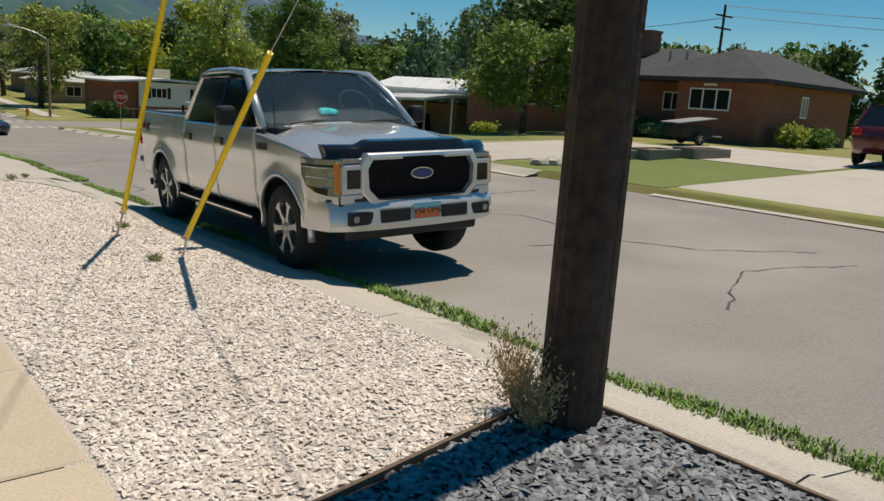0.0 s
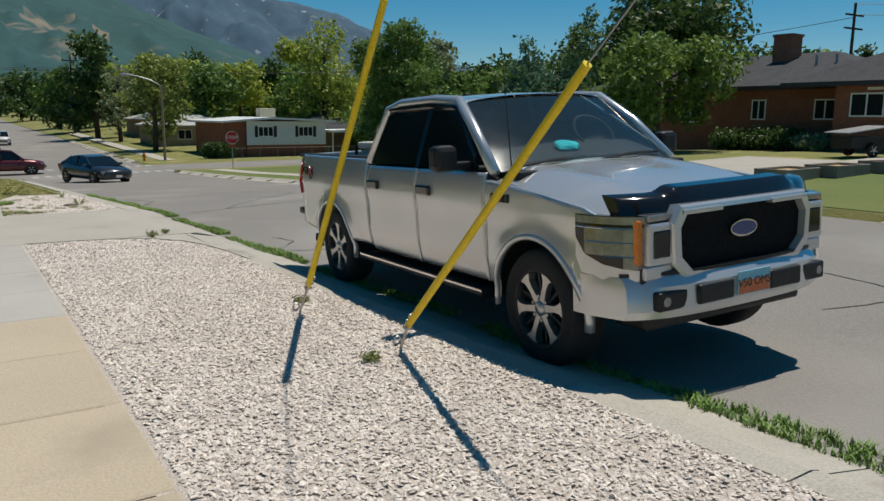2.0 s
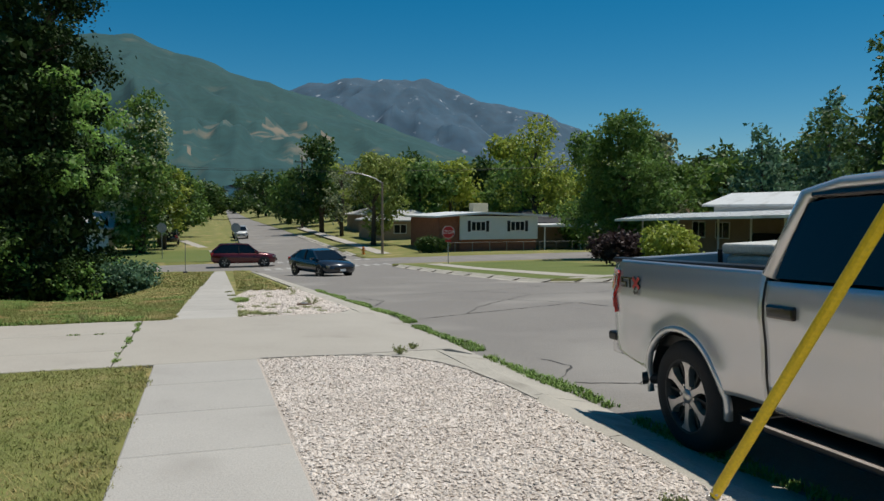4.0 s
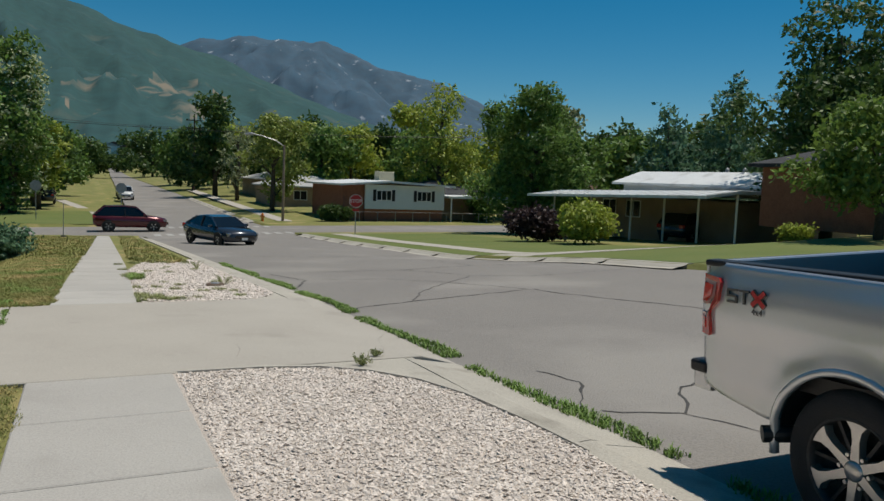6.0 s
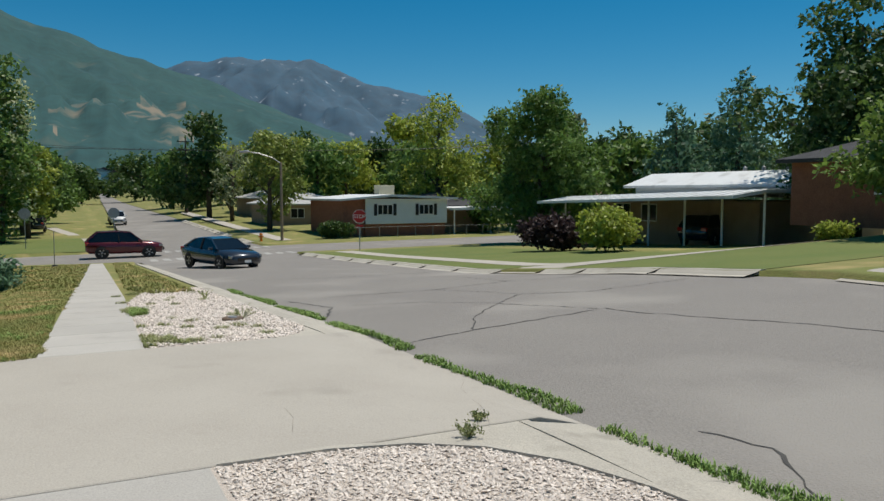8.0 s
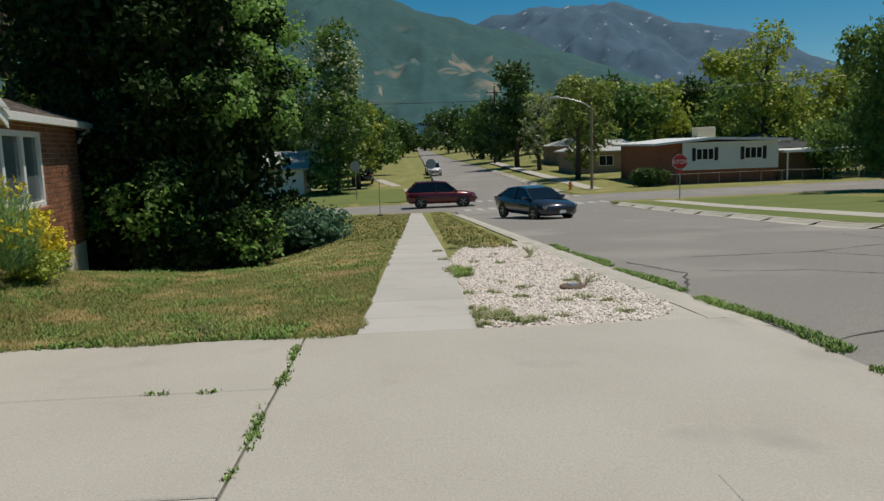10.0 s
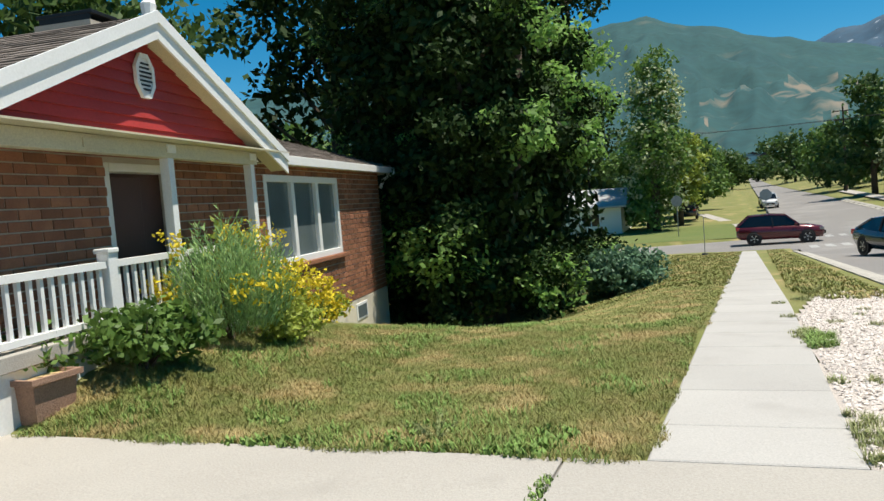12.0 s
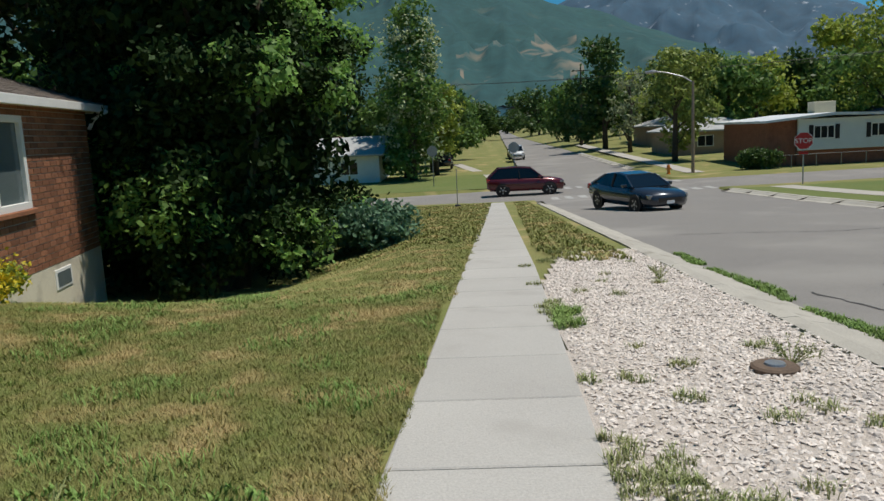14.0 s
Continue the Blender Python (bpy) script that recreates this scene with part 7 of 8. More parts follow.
def flat_window(parent, face, c, a, b, z0, z1, panes=2, out=0.03, frame="white", glass="shade_glass"):
    """A framed window on the wall x = c (face "x") or y = c (face "y"), set out towards the street."""
    w = new("window")
    w.parent = parent
    def bx(bm, p, q, r, s, d0, d1):
        if face == "x":
            box(bm, c + d0, c + d1, p, q, r, s)
        else:
            box(bm, p, q, c + d0, c + d1, r, s)
    bm = bmesh.new()
    f = 0.06
    bx(bm, a, b, z0, z0 + f, -out, 0.05)
    bx(bm, a, b, z1 - f, z1, -out, 0.05)
    bx(bm, a, a + f, z0 + f, z1 - f, -out, 0.05)
    bx(bm, b - f, b, z0 + f, z1 - f, -out, 0.05)
    for k in range(1, panes):
        m_ = a + (b - a) * k / panes
        bx(bm, m_ - 0.03, m_ + 0.03, z0 + f, z1 - f, -out, 0.04)
    part("window_frame", bm, frame, w)
    for k in range(panes):
        bm = bmesh.new()
        bx(bm, a + (b - a) * k / panes + 0.03, a + (b - a) * (k + 1) / panes - 0.03, z0 + f, z1 - f, -0.012, 0.0)
        part("pane", bm, glass, w)
    return w

ranch = thing("ranch_house", TURN @ pose(0, 0, 0.08), "low orange-brown brick ranch house with a charcoal hipped roof", "house")
walls(ranch, 29.1, 37.5, 0.2, 3.9, 0.2, 3.2, "dark_brick")
walls(ranch, 30.8, 40, 3.91, 19, 0.2, 3.2, "dark_brick")
hip(ranch, 29.1, 37.5, 0.2, 5.4, 3.2, 4.6, "dark_roof")
hip(ranch, 30.8, 40, 3.0, 19, 3.2, 4.9, "dark_roof")
for a, b, z0, z1, c, n in ((1.45, 3.3, 1.9, 2.78, 29.1, 3), (4.75, 5.7, 1.78, 2.62, 30.8, 2), (7.9, 8.6, 1.75, 2.63, 30.8, 2), (11.2, 12.5, 1.6, 2.6, 30.8, 2), (13.6, 15.0, 1.6, 2.6, 30.8, 2)):
    flat_window(ranch, "x", c, a, b, z0, z1, n)
flat_window(ranch, "y", 0.2, 32.6, 33.2, 1.8, 2.7, 2)
bm = bmesh.new()
box(bm, 34, 34.9, 9.0, 9.9, 3.5, 5.6)
box(bm, 33.95, 34.95, 8.95, 9.95, 5.6, 5.72)
part("chimney", bm, "dark_brick", ranch, "square brick chimney")
bm = bmesh.new()
box(bm, 29.07, 29.1, 2.1, 2.7, 2.88, 2.98)
part("number_board", bm, "white", ranch)
for x, y in ((33.2, 7.2), (33.4, 6.4)):
    bm = bmesh.new()
    tube(bm, [(x, y, 4.0), (x, y, 4.6)], 0.06, 8)
    part("roof_vent", bm, "galv", ranch)

carp = thing("carport_house", TURN @ pose(0, 0, -0.2), "low house with a wide white carport roof on slim posts", "house")
walls(carp, 33.5, 44, 23, 36, -1.2, 1.5, "tan_wall")
bm = bmesh.new()
prism(bm, [(28.6, 1.42), (31.0, 1.72), (38, 1.72), (38, 1.55), (31.0, 1.55), (28.6, 1.27)], "y", 20.4, 36.4)
def pitch(bm):
    for v in bm.verts:
        v.co.z += 0.026 * (36.4 - v.co.y)
    return bm
pitch(bm)
part("carport_roof", bm, "white_metal", carp, "white ribbed metal carport roof")
for i in range(20):
    bm = bmesh.new()
    prism(bm, [(28.6, 1.424), (31.0, 1.724), (38, 1.724), (38, 1.75), (31.0, 1.75), (28.6, 1.45)], "y", 20.6 + i * 0.8, 20.65 + i * 0.8)
    part("roof_rib", pitch(bm), "white_metal", carp)
for x, y in ((31.0, 20.6), (31.0, 23.2), (31.0, 25.8), (31.0, 28.6), (30.6, 32), (30.6, 36)):
    bm = bmesh.new()
    tube(bm, [(x, y, land(x, y) - 0.2), (x, y, 1.58 + 0.026 * (36.4 - y))], 0.06, 8)
    part("carport_post", bm, "white", carp)
bm = bmesh.new()
prism(bm, [(36.2, 1.7), (36.2, 2.4), (38.2, 3.1), (44, 3.1), (44, 1.7)], "y", 24, 35.6)
part("upper_wall", bm, "white_metal", carp)
bm = bmesh.new()
prism(bm, [(35.6, 2.45), (38.2, 3.3), (44.5, 3.3), (44.5, 3.12), (38.2, 3.12), (35.6, 2.3)], "y", 23, 36.2)
part("roof", bm, "white_metal", carp, "white low-pitched roof")
for y in (27, 28.4, 25.4):
    bm = bmesh.new()
    tube(bm, [(38.5, y, 3.2), (38.5, y, 3.5), (38.5, y, 3.62)], [0.14, 0.12, 0.02], 8)
    part("roof_vent", bm, "galv", carp)
flat_window(carp, "x", 33.5, 30.6, 32.0, 0.2, 1.3, 2)
flat_window(carp, "x", 33.5, 33.0, 34.4, 0.2, 1.3, 2)

white_h = thing("white_house", TURN @ pose(0, 0, -0.25), "white and brick split-level house with a flat white roof", "house")
walls(white_h, 23.2, 25.2, 58.6, 68, -2.4, 1.5, "dark_brick")
walls(white_h, 25.21, 33.2, 58.4, 68, -2.4, 1.5, "dark_brick", "lower_wall")
bm = bmesh.new()
box(bm, 25.2, 33.3, 58.2, 58.38, -0.75, 1.5)
sd = part("siding", bm, "pale_siding", white_h, "pale horizontal board siding")
for k in range(9):
    bm = bmesh.new()
    box(bm, 25.2, 33.3, 58.17, 58.2, -0.72 + 0.245 * k, -0.50 + 0.245 * k)
    part("board", bm, "pale_siding", sd)
bm = bmesh.new()
prism(bm, [(22.6, 1.50), (27.5, 1.90), (34.2, 1.62), (34.2, 1.45), (27.5, 1.70), (22.6, 1.33)], "y", 57.6, 68.6)
part("roof", bm, "white_metal", white_h)
for a in (26.3, 30.4):
    flat_window(white_h, "y", 58.17, a, a + 1.5, 0.05, 1.0, 3)
    for s in (a - 0.34, a + 1.54):
        bm = bmesh.new()
        box(bm, s, s + 0.3, 58.12, 58.16, 0.0, 1.05)
        part("shutter", bm, "black_plastic", white_h, "dark window shutter")
bm = bmesh.new()
box(bm, 27.6, 29.2, 61, 62.2, 1.6, 2.75, 0.04)
part("roof_cooler", bm, "cream", white_h, "cream rooftop cooler")
bm = bmesh.new()
prism(bm, [(33.6, 0.62), (40.4, 0.70), (40.4, 0.45), (33.6, 0.42)], "y", 57.8, 64)
part("carport_roof", bm, "white_metal", white_h)
for x in (34, 38, 40.2):
    bm = bmesh.new()
    tube(bm, [(x, 58, -2.2), (x, 58, 0.5)], 0.07, 8)
    part("carport_post", bm, "white", white_h)
bm = bmesh.new()
box(bm, 33.5, 38.6, 60.5, 60.8, -2.3, 0.45)
part("rear_wall", bm, "tan_wall", white_h)

def plain_house(x0, x1, y0, y1, h, wall, roof, label, face="y", gable=False, wins=()):
    z = min(land(x0, y0), land(x1, y1))
    t = thing("far_house", TURN @ pose(0, 0, -0.3), label, "house", "far houses")
    walls(t, x0, x1, y0, y1, z - 0.3, z + h, wall)
    hip(t, x0, x1, y0, y1, z + h, z + h + 1.5, roof, gable=gable)
    for a, b in wins:
        flat_window(t, face, y0 if face == "y" else x0, a, b, z + 1.0, z + 2.1, 2)
    return t
plain_house(22.0, 31, 78, 88, 2.6, "tan_wall", "grey_roof", "brown house with a pale grey roof up the road", wins=((24, 25.6), (28, 29.5)))
plain_house(24.5, 34, 98, 108, 2.6, "tan_wall", "grey_roof", "low tan house farther up the road", wins=((26, 27.5),))
plain_house(36, 47, 72, 82, 2.4, "pale_siding", "dark_roof", "tall grey house with a charcoal roof behind the trees", wins=((38, 39.5), (43, 44.5)))
plain_house(46, 56, 58, 66, 3.4, "tan_wall", "brown_roof", "tan house with a red-brown roof behind the carport", wins=((48, 49.5),))
plain_house(-17, -6.2, 66, 75, 2.7, "white", "grey_roof", "white gabled house across the side street", gable=True, wins=((-9.5, -8), (-14, -12.5)))
plain_house(-18, -8, 84, 94, 2.7, "tan_wall", "brown_roof", "tan house farther along the far pavement", wins=((-11, -9.5),))
plain_house(-20, -10, 110, 120, 2.7, "dark_brick", "dark_roof", "brick house far along the road", wins=((-13, -11.5),))

# ---------- hillside homes, tiny ----------
rng = random.Random(8)
for i in range(26):
    a, d = radians(rng.uniform(-7, 9)), rng.uniform(640, 980)
    x, y = math.sin(a) * d, math.cos(a) * d
    t = thing("hillside_house", pose(x, y, 6 + (d - 600) * 0.075), "tiny pale house on the mountain's foot", "house", "hillside houses")
    bm = bmesh.new()
    box(bm, -7, 7, -5, 5, -8, 4)
    part("wall", bm, rng.choice(["white", "tan_wall", "pale_siding"]), t)
    bm = bmesh.new()
    prism(bm, [(-8, 4), (0, 7), (8, 4)], "y", -6, 6)
    part("roof", bm, rng.choice(["dark_roof", "grey_roof", "brown_roof"]), t)

# ---------- hedges and shrubs ----------
shrub("hedge", on_land(24.2, 24.0), 1.7, 1.6, 2.2, "leaf_yellow", "rounded yellow-green hedge before the carport", 81, 800, 9, 0.11)
shrub("purple_shrub", on_land(24.0, 28.0), 2.0, 1.6, 2.1, "leaf_purple", "dark purple-leaved shrub beside the hedge", 82, 700, 9, 0.12)
shrub("hedge", on_land(22.0, 57.3), 1.8, 1.0, 1.5, "leaf_dark", "clipped dark hedge at the far corner", 83, 500, 9, 0.10)
for i, (x, y) in enumerate(((29.4, 8.6), (29.6, 7.2), (29.2, 5.9))):
    shrub("border_shrub", on_land(x, y), 0.9, 0.8, 0.9, "leaf_dark", "dark border shrub under the ranch windows", 90 + i, 260, 9, 0.08)
shrub("border_shrub", on_land(28.7, 4.6), 0.8, 0.7, 0.6, "leaf_pale", "pale hosta plants by the brick wall", 94, 220, 9, 0.08)
shrub("border_shrub", on_land(30.4, -0.6), 0.8, 0.7, 0.9, "leaf_yellow", "bright yellow-green shrub at the house corner", 95, 260, 9, 0.08)
shrub("border_shrub", on_land(32.6, -0.6), 0.9, 0.7, 0.8, "leaf_mid", "green shrub along the brick side wall", 96, 240, 9, 0.08)
shrub("border_shrub", on_land(29.2, 15.5), 0.8, 0.7, 0.8, "leaf_yellow", "yellow-green shrub beside the ranch house", 97, 240, 9, 0.08)

# ---------- street furniture ----------
lamp = thing("street_lamp", on_land(17.4, 57.4), "tall weathered street lamp with a long curved arm", "street lamp")
bm = bmesh.new()
tube(bm, [(0, 0, -0.2), (0, 0, 3), (0, 0, 6.5)], [0.13, 0.11, 0.09], 10)
part("pole", bm, "tan_wall", lamp)
bm = bmesh.new()
tube(bm, [(0, 0, 6.4), (-0.7, 0.1, 6.85), (-1.8, 0.3, 7.2), (-2.5, 0.5, 7.3)], 0.05, 8)
part("arm", bm, "galv", lamp)
bm = bmesh.new()
tube(bm, [(-2.4, 0.48, 7.32), (-2.7, 0.53, 7.32), (-3.2, 0.62, 7.28)], [0.06, 0.13, 0.09], 8)
part("lamp_head", bm, "galv", lamp)
def sign(m, label, h, kind, back=False):
    t = thing("road_sign", m, label, "road sign")
    bm = bmesh.new()
    box(bm, -0.03, 0.03, -0.02, 0.02, -0.3, h + 0.3)
    part("post", bm, "galv", t)
    def octo(r, y, th=0.004):
        b = bmesh.new()
        prism(b, [(r * math.cos(math.pi / 8 + k * math.pi / 4), h + r * math.sin(math.pi / 8 + k * math.pi / 4)) for k in range(8)], "y", y - th, y + th)
        return b
    if kind == "stop":
        part("border", octo(0.47, -0.03), "white", t)
        fc = part("sign_face", octo(0.44, -0.038), "red_paint", t, "red octagonal stop sign")
        text_mesh("STOP", 0.34, "white", "lettering", fc, Matrix.Translation((0, -0.046, h - 0.01)) @ pose(0, 0, 0, 90, 0, 0))
        bm = bmesh.new()
        box(bm, -0.22, 0.22, -0.036, -0.03, h - 0.68, h - 0.53)
        part("sub_plate", bm, "red_paint", t)
    else:
        part("sign_back", octo(0.42, 0.0), "galv", t, "bare metal back of a sign")
    return t
sign(on_land(18.1, 41.2) @ pose(0, 0, 0, 0, 0, -14), "red stop sign on a steel post at the corner", 2.2, "stop")
sign(on_land(-1.4, 58.6), "bare metal back of a sign at the side street", 2.6, "back")
sign(on_land(4.6, 58.2), "bare metal back of a sign beside the far road", 2.6, "back")
st = thing("marker_stake", on_land(-0.5, 39.5), "thin metal marker stake at the lawn's end", "stake")
bm = bmesh.new()
tube(bm, [(0, 0, -0.1), (0.02, 0, 1.9)], 0.02, 6)
part("stake", bm, "galv", st)
bm = bmesh.new()
tube(bm, [(0, 0, -0.02), (0, 0, 0.12)], [0.2, 0.12], 10)
part("base", bm, "black_plastic", st)
hy = thing("fire_hydrant", on_land(15.6, 57.2), "orange-red fire hydrant on the far corner", "fire hydrant")
bm = bmesh.new()
lathe = [(0.16, 0), (0.16, 0.05), (0.11, 0.07), (0.11, 0.5), (0.14, 0.52), (0.13, 0.6), (0.06, 0.68), (0.03, 0.74)]
tube(bm, [(0, 0, z) for r, z in lathe], [r for r, z in lathe], 12)
part("barrel", bm, "amber", hy)
for s in (-1, 1):
    bm = bmesh.new()
    tube(bm, [(s * 0.08, 0, 0.4), (s * 0.2, 0, 0.4)], 0.06, 8)
    part("nozzle", bm, "amber", hy)
def far_pole(x, y, h, arms, label):
    t = thing("utility_pole", on_land(x, y), label, "utility pole")
    bm = bmesh.new()
    tube(bm, [(0, 0, -0.3), (0, 0, h)], [0.16, 0.1], 8)
    part("post", bm, "timber", t)
    for z in arms:
        bm = bmesh.new()
        box(bm, -1.2, 1.2, -0.06, 0.06, z - 0.06, z + 0.06)
        part("cross_arm", bm, "timber", t)
    return t
far_pole(19, 118, 12, (11, 9.8), "dark timber utility pole along the far road")
far_pole(46, 64, 11, (10,), "dark timber utility pole behind the gardens")
far_pole(60, 20.4, 11.5, (10.6, 9.6), "timber utility pole with cross-arms behind the brick house")
bm = bmesh.new()
box(bm, 60.2, 60.7, 20.3, 20.9, 8.0, 8.9, 0.05)
def cable(p, q, sag, label):
    t = thing("overhead_cable", TURN @ pose(*p), label, "cable", "overhead cables")
    bm2 = bmesh.new()
    tube(bm2, [(Vector(q) - Vector(p)) * (k / 12) - Vector((0, 0, sag * 4 * (k / 12) * (1 - k / 12))) for k in range(13)], 0.022, 4)
    part("wire", bm2, "black_plastic", t)
bm.free()
cable((19, 118, 8.5), (46, 64, 7.2), 0.8, "thin dark overhead cable crossing the gardens")
cable((46, 64, 7.0), (60, 20.4, 9.6), 0.9, "thin dark overhead cable behind the houses")
cable((60, 20.4, 10.6), (95, -20, 11), 0.8, "thin dark overhead cable on the skyline")
cable((60, 20.4, 9.8), (95, -20, 10), 0.8, "second thin overhead cable on the skyline")
cable((19, 118, 8.6), (-14, 88, 8.0), 0.6, "thin pale cable over the far road")
cable((-14, 88, 7.0), (46, 66, 7.0), 0.8, "thin cable across the junction")

# ---------- other vehicles ----------
M["car_dark"] = mat("dark_blue_grey_paint", (0.035, 0.042, 0.055), (0.03, 0.036, 0.048), 3, 0.25, metal=0.3, coat=0.9, mottled=0.05)
M["car_maroon"] = mat("maroon_paint", (0.11, 0.012, 0.016), (0.09, 0.010, 0.013), 3, 0.25, metal=0.2, coat=0.9, mottled=0.05)
M["car_white"] = mat("white_car_paint", (0.70, 0.70, 0.69), (0.66, 0.66, 0.65), 3, 0.3, coat=0.8, mottled=0.05)
def car(m, kind, paint, label):
    """A sedan or SUV: x forward, length about 4.7 m."""
    t = thing("car", m, label, "car")
    suv = kind == "suv"
    if suv:
        st_ = [(2.30, 0.62, 0.45, 0.72), (2.20, 0.80, 0.30, 0.88), (1.6, 0.90, 0.28, 1.00), (0.95, 0.92, 0.28, 1.06), (0.0, 0.92, 0.28, 1.08), (-1.2, 0.92, 0.28, 1.10), (-2.1, 0.90, 0.32, 1.12), (-2.32, 0.80, 0.5, 1.08)]
        cab = [(1.05, 0.80, 1.05), (0.35, 0.68, 1.62), (-0.5, 0.68, 1.70), (-1.6, 0.67, 1.66), (-2.22, 0.78, 1.10)]
        rw = 0.36
    else:
        st_ = [(2.38, 0.60, 0.42, 0.62), (2.25, 0.80, 0.28, 0.76), (1.6, 0.90, 0.24, 0.88), (0.9, 0.92, 0.24, 0.95), (0.0, 0.92, 0.24, 0.97), (-1.2, 0.92, 0.24, 1.0), (-2.1, 0.88, 0.30, 1.02), (-2.38, 0.76, 0.45, 0.95)]
        cab = [(1.15, 0.80, 0.94), (0.35, 0.62, 1.36), (-0.4, 0.60, 1.43), (-1.2, 0.60, 1.36), (-2.0, 0.74, 1.00)]
        rw = 0.33
    secs = []
    for x, w, z0, z1 in st_:
        secs.append([(x, -w * 0.88, z0), (x, w * 0.88, z0), (x, w, z0 + (z1 - z0) * 0.35), (x, w * 0.98, z0 + (z1 - z0) * 0.75), (x, w * 0.84, z1), (x, -w * 0.84, z1), (x, -w * 0.98, z0 + (z1 - z0) * 0.75), (x, -w, z0 + (z1 - z0) * 0.35)])
    part("body", loft(bmesh.new(), secs), paint, t, smooth=True)
    base = st_[4][3] - 0.04
    b = bmesh.new()
    rows = [[(x, -w, z), (x, w, z)] for x, w, z in cab]
    low = [(x, 0.84, base) for x, w, z in cab]
    top_ = [[b.verts.new((x, s * w, z)) for s in (-1, 1)] for x, w, z in cab]
    bot = [[b.verts.new((x, s * 0.82, base)) for s in (-1, 1)] for x, w, z in cab]
    for i in range(len(cab) - 1):
        b.faces.new((top_[i][0], top_[i + 1][0], top_[i + 1][1], top_[i][1]))
        for s in (0, 1):
            b.faces.new((bot[i][s], bot[i + 1][s], top_[i + 1][s], top_[i][s]))
    bmesh.ops.recalc_face_normals(b, faces=b.faces[:])
    part("glasshouse", b, "tint", t, "dark tinted windows")
    b = bmesh.new()
    rr = [(x, w, z) for x, w, z in cab[1:4]]
    loft(b, [[(x, -w - 0.02, z - 0.03), (x, w + 0.02, z - 0.03), (x, w - 0.1, z + 0.03), (x, -w + 0.1, z + 0.03)] for x, w, z in rr])
    part("roof", b, paint, t)
    for s in (-1, 1):
        for i in (0, 3):
            b = bmesh.new()
            tube(b, [(cab[i][0], s * (cab[i][1] + 0.01), cab[i][2]), (cab[i + 1][0], s * (cab[i + 1][1] + 0.01), cab[i + 1][2])], 0.035, 6)
            part("pillar", b, paint, t)
        b = bmesh.new()
        tube(b, [(-0.35, s * 0.84, base), (-0.4, s * 0.64, cab[2][2] - 0.03)], 0.035, 6)
        part("door_post", b, "black_plastic", t)
        b = bmesh.new()
        box(b, 0.75, 0.92, s * 0.98 - 0.09, s * 0.98 + 0.09, base, base + 0.13, 0.03)
        part("mirror", b, paint, t)
        b = bmesh.new()
        box(b, 2.02, 2.28, s * 0.66 - 0.15, s * 0.66 + 0.15, st_[1][3] - 0.2, st_[1][3] - 0.04, 0.03)
        part("headlamp", b, "headlamp", t)
        b = bmesh.new()
        box(b, -2.34, -2.12, s * 0.70 - 0.14, s * 0.70 + 0.14, st_[6][3] - 0.28, st_[6][3] - 0.08, 0.03)
        part("tail_lamp", b, "red_lens", t)
        for x in (1.42, -1.38):
            wv = bmesh.new()
            lathe_y(wv, [(rw + 0.06, -0.05), (rw + 0.06, 0.008), (0.01, 0.008)], 28, 0, s)
            ar = part("wheel_arch", wv, "black_plastic", t)
            ar.matrix_basis = pose(x, s * 0.905, rw)
            w = wheel(t, x, s, rw, 5, 0.2)
            w.matrix_basis = pose(x, s * 0.925, rw)
    b = bmesh.new()
    box(b, 2.26, 2.40, -0.5, 0.5, 0.45, 0.62, 0.02)
    part("grille", b, "gloss_black", t)
    b = bmesh.new()
    box(b, 2.385, 2.405, -0.16, 0.16, 0.38, 0.5)
    part("licence_plate", b, "white", t)
    return t
def at_road(x, y, rz):
    return pose(x, y, (road_z(x, y) if KERB_X < x < FAR_X else cross_z(x, y)) + 0.01, 0, 0, rz)
car(pose(6.7, 32.0, road_z(6.7, 32.0), 0, 0, -70), "sedan", "car_dark", "dark blue-grey sedan on the road before the junction")
car(at_road(3.4, 48.4, 0), "suv", "car_maroon", "maroon crossover driving through the junction")
car(pose(25.7, -5.8, land(25.7, -5.8) + 0.02, 0, 0, 5), "suv", "car_maroon", "dark red off-roader parked in the driveway opposite")
car(pose(4.4 + veer(97), 97, road_z(4.4, 97), 0, 0, -90), "suv", "car_white", "white car parked far up the road")
car(pose(4.4 + veer(106), 106, road_z(4.4, 106), 0, 0, -90), "sedan", "car_dark", "dark car parked far up the road")
car(pose(-3.0, 82, land(-3.0, 82), 0, 0, 90), "suv", "car_dark", "dark car on a driveway beyond the junction")
car(pose(33.0, 27.2, land(33.0, 27.2), 0, 0, 20), "suv", "car_dark", "dark vehicle parked under the carport")
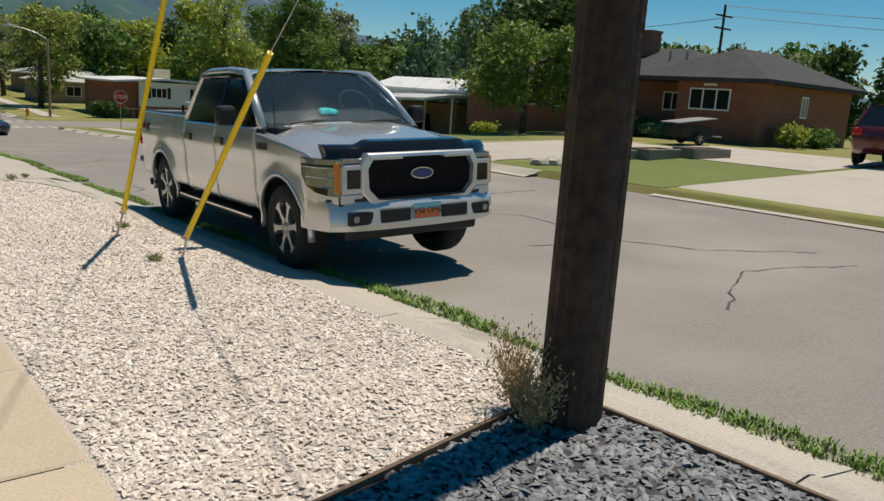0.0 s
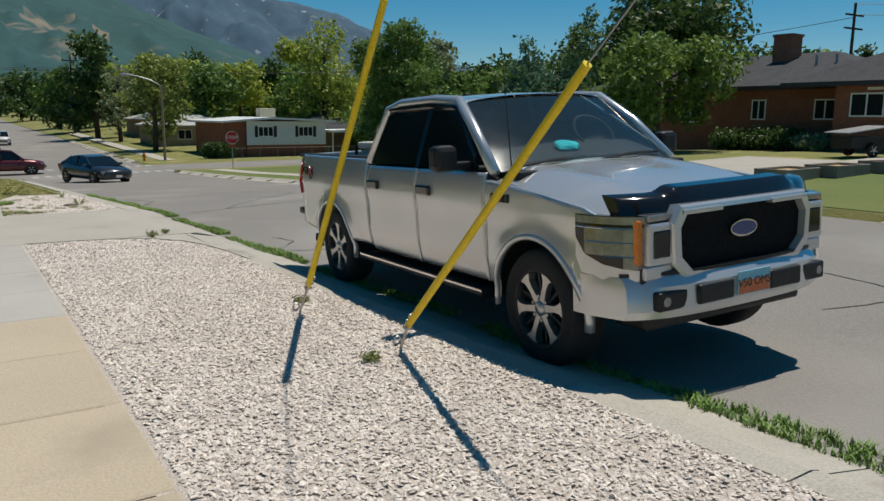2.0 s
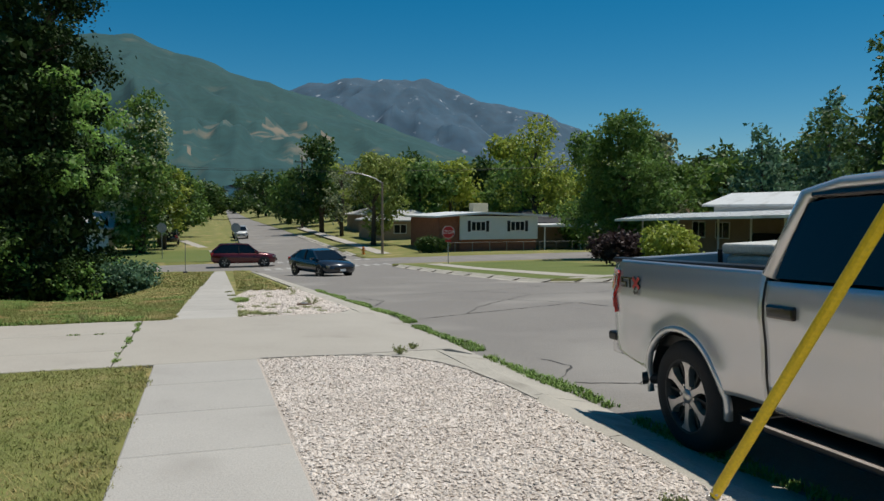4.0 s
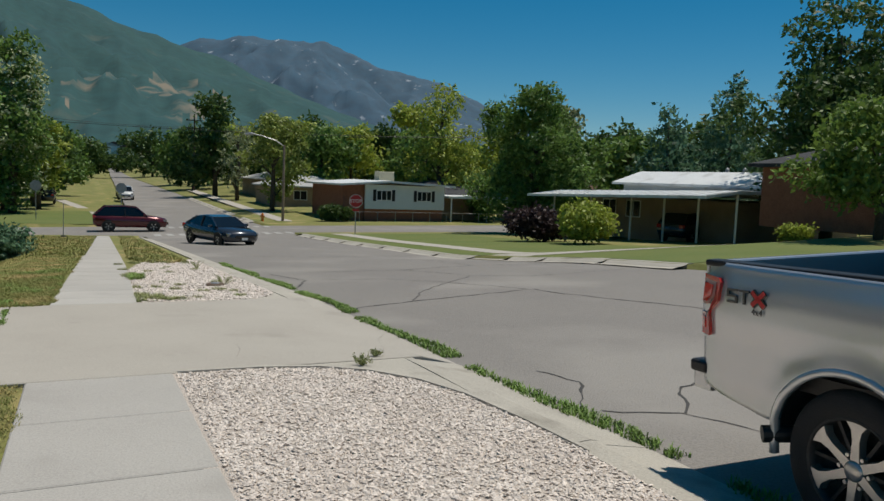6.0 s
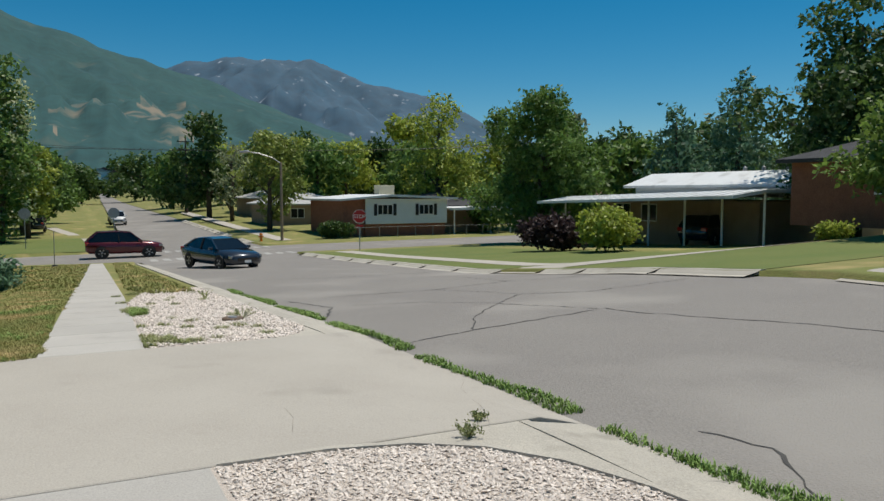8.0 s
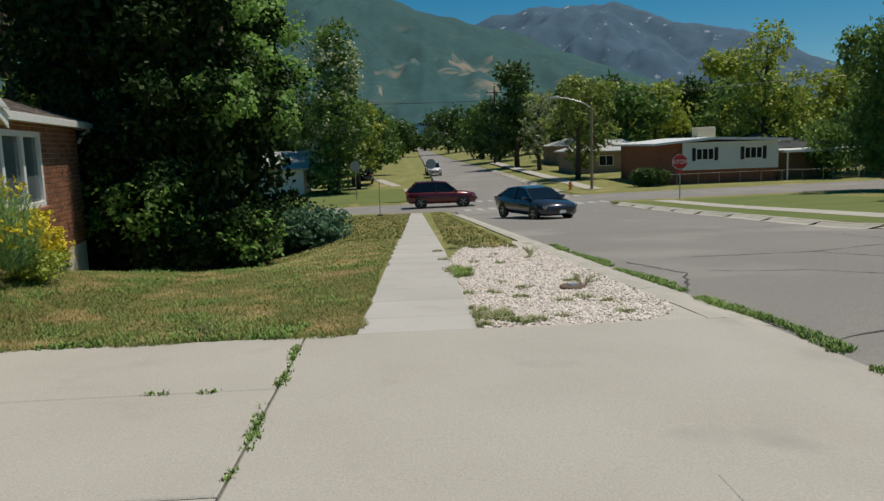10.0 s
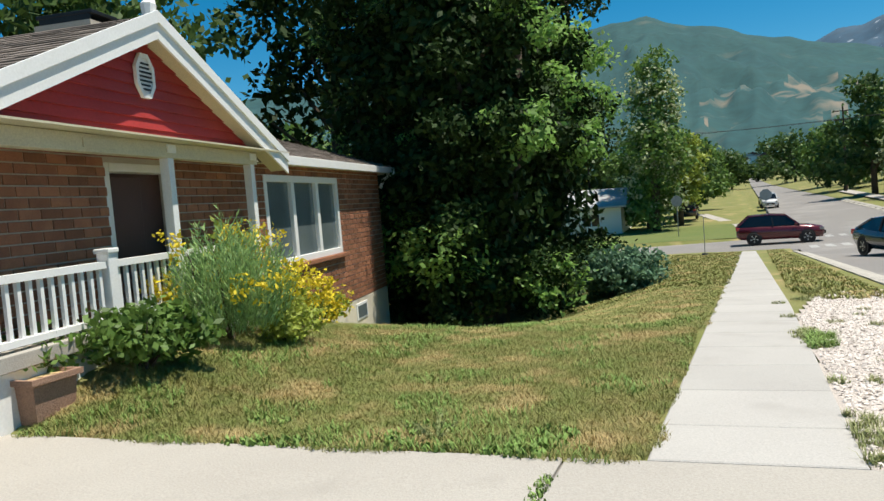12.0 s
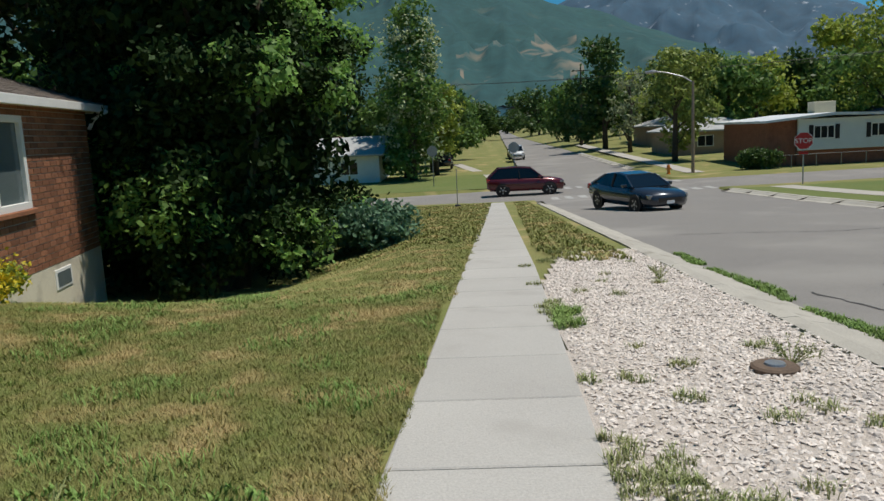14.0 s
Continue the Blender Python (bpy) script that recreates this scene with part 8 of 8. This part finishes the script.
def dark_pickup(m):
    """The parked pickup on the driveway, x forward, tail at x = 0."""
    t = thing("pickup_truck", m, "dark maroon pickup with a chrome bumper parked on the driveway", "pickup truck")
    b = bmesh.new()
    loft(b, [[(x, -w, z0), (x, w, z0), (x, w, z0 + 0.35), (x, w - 0.03, z1 - 0.06), (x, w - 0.08, z1), (x, -w + 0.08, z1), (x, -w + 0.03, z1 - 0.06), (x, -w, z0 + 0.35)] for x, w, z0, z1 in ((0.0, 0.90, 0.55, 1.22), (0.06, 0.94, 0.50, 1.25), (2.0, 0.95, 0.48, 1.25), (4.0, 0.95, 0.46, 1.22), (5.1, 0.92, 0.46, 1.12), (5.4, 0.80, 0.52, 1.0))])
    part("body", b, "car_maroon_dark", t)
    b = bmesh.new()
    loft(b, [[(x, -w, 1.2), (x, w, 1.2), (x, w - q, z), (x, -w + q, z)] for x, w, q, z in ((1.95, 0.88, 0.12, 1.26), (2.15, 0.88, 0.16, 1.80), (3.3, 0.88, 0.16, 1.84), (4.15, 0.88, 0.10, 1.26))])
    part("cab", b, "tint", t, "dark tinted cab windows")
    b = bmesh.new()
    loft(b, [[(x, -0.73, z), (x, 0.73, z), (x, 0.66, z + 0.05), (x, -0.66, z + 0.05)] for x, z in ((2.12, 1.79), (2.6, 1.84), (3.32, 1.83))])
    part("roof", b, "car_maroon_dark", t)
    b = bmesh.new()
    box(b, -0.04, 0.0, -0.78, 0.78, 0.70, 1.22, 0.012)
    tg_ = part("tailgate", b, "car_maroon_dark", t)
    b = bmesh.new()
    box(b, -0.055, -0.035, -0.13, 0.13, 1.05, 1.13, 0.008)
    part("handle", b, "alloy", tg_)
    b = bmesh.new()
    for k in range(5):
        box(b, -0.05, -0.038, -0.70 + 0.085 * k, -0.64 + 0.085 * k, 0.84, 0.90, 0.004)
    part("tailgate_badge", b, "alloy", tg_, "chrome plain badge shapes")
    b = bmesh.new()
    loft(b, [[(x0, y, 0.50), (x0 - 0.13, y, 0.52), (x0 - 0.16, y, 0.60), (x0 - 0.14, y, 0.68), (x0, y, 0.70)] for x0, y in ((0.10, -0.97), (0.0, -0.93), (-0.02, 0.0), (0.0, 0.93), (0.10, 0.97))])
    bp_ = part("rear_bumper", b, "alloy", t, "chrome rear bumper")
    b = bmesh.new()
    tube(b, [(0.3, -0.70, 0.42), (-0.1, -0.74, 0.42)], 0.05, 14)
    part("exhaust_pipe", b, "alloy", t)
    for s in (-1, 1):
        b = bmesh.new()
        box(b, -0.045, 0.10, s * 0.87 - 0.085, s * 0.87 + 0.085, 0.80, 1.18, 0.02)
        tl_ = part("tail_lamp", b, "lit_lens", t, "red tail lamp")
        b = bmesh.new()
        box(b, -0.052, 0.08, s * 0.87 - 0.075, s * 0.87 + 0.075, 0.80, 0.88, 0.01)
        part("reverse_lens", b, "pale_lens", tl_)
        for x in (1.15, 4.55):
            w = wheel(t, x, s, 0.38, 6, 0.24)
            w.matrix_basis = pose(x, s * 0.93, 0.38)
    return t
M["car_maroon_dark"] = mat("dark_maroon_paint", (0.035, 0.010, 0.012), (0.028, 0.008, 0.010), 3, 0.25, metal=0.2, coat=0.9, mottled=0.05)
dark_pickup(pose(-4.35, 2.42, G(2.35) + 0.01, 0, 0, 180))
tr = thing("utility_trailer", pose(25.9, 1.75, land(25.9, 1.75) + 0.02, 0, 0, -20) @ Matrix.Scale(0.78, 4), "small dark utility trailer with a sloping grey lid", "trailer")
bm = bmesh.new()
box(bm, -0.9, 0.9, -0.6, 0.6, 0.35, 0.85, 0.02)
part("body", bm, "black_plastic", tr)
bm = bmesh.new()
prism(bm, [(-1.2, 0.98), (0.95, 1.28), (0.95, 1.32), (-1.2, 1.02)], "y", -0.75, 0.75)
part("lid", bm, "galv", tr)
for s in (-1, 1):
    w = wheel(tr, 0, s, 0.3, 5, 0.16)
    w.matrix_basis = pose(0.1, s * 0.78, 0.3)
bm = bmesh.new()
tube(bm, [(0.9, 0, 0.45), (1.9, 0, 0.42)], 0.04, 6)
part("drawbar", bm, "galv", tr)
sheet("far_lawn_c", steps(FAR_X + 0.25, 20.5, 8), steps(-5.7, -0.6, 8), lambda x, y: land(x, y) + 0.012, "lawn_green", "mown green lawn before the garden bed", category="lawn")
for x, y, a in ((17.6, -1.15, 8), (19.4, -1.35, 4), (21.3, -1.75, -6)):
    rb = thing("raised_bed", pose(x, y, land(x, y), 0, 0, a), "low grey timber raised garden bed with soil", "garden bed", "raised beds")
    for y0, y1, x0, x1 in ((-0.42, -0.36, -0.85, 0.85), (0.36, 0.42, -0.85, 0.85), (-0.36, 0.36, -0.85, -0.79), (-0.36, 0.36, 0.79, 0.85)):
        bm = bmesh.new()
        box(bm, x0, x1, y0, y1, -0.1, 0.30, 0.01)
        part("board", bm, "weathered", rb)
    bm = bmesh.new()
    box(bm, -0.79, 0.79, -0.36, 0.36, -0.1, 0.24)
    part("soil", bm, "dry", rb)
rng = random.Random(4)
for i in range(6):
    bm = bmesh.new()
    bmesh.ops.create_icosphere(bm, subdivisions=2, radius=1)
    for v in bm.verts:
        v.co = Vector((v.co.x * 0.32, v.co.y * 0.24, v.co.z * 0.16)) * (1 + 0.35 * noise.noise(v.co * 1.5 + Vector((i, 0, 0))))
    x, y = 14.6 + 0.36 * i, -1.35 - 0.10 * i + rng.uniform(-0.2, 0.2)
    tagged(part("rock", bm, "kerb", None, m=pose(x, y, land(x, y) + 0.05, 0, 0, 40 * i)), "rounded pale garden rock beside the raised bed", "rock", "garden rocks")
fn = thing("chain_fence", TURN @ pose(0, 0, -0.1), "low chain-link fence round the white house garden", "fence")
pts = [(22.5 + 1.75 * k, 57.0) for k in range(12)]
for x, y in pts:
    bm = bmesh.new()
    tube(bm, [(x, y, land(x, y) - 0.1), (x, y, land(x, y) + 1.0)], 0.03, 6)
    part("fence_post", bm, "galv", fn)
bm = bmesh.new()
tube(bm, [(x, y, land(x, y) + 0.98) for x, y in pts], 0.02, 5)
part("top_rail", bm, "galv", fn)

# ---------- single bricks ----------
bricks_on(bung, -9.6, 6.9, -0.51, 2.44, [(WIN1[0], WIN1[1], WIN1[2] - 0.08, WIN1[3]), (WIN2[0], WIN2[1], WIN2[2] - 0.08, WIN2[3]), DOOR], lambda u, z: u > 3.72 and z < 0.95)
bricks_on(bung, 0.0, 8.7, -0.51, 2.44, [], lambda u, z: False, plane=6.904, along="y", sign=1, stuff_name="side_brickwork")
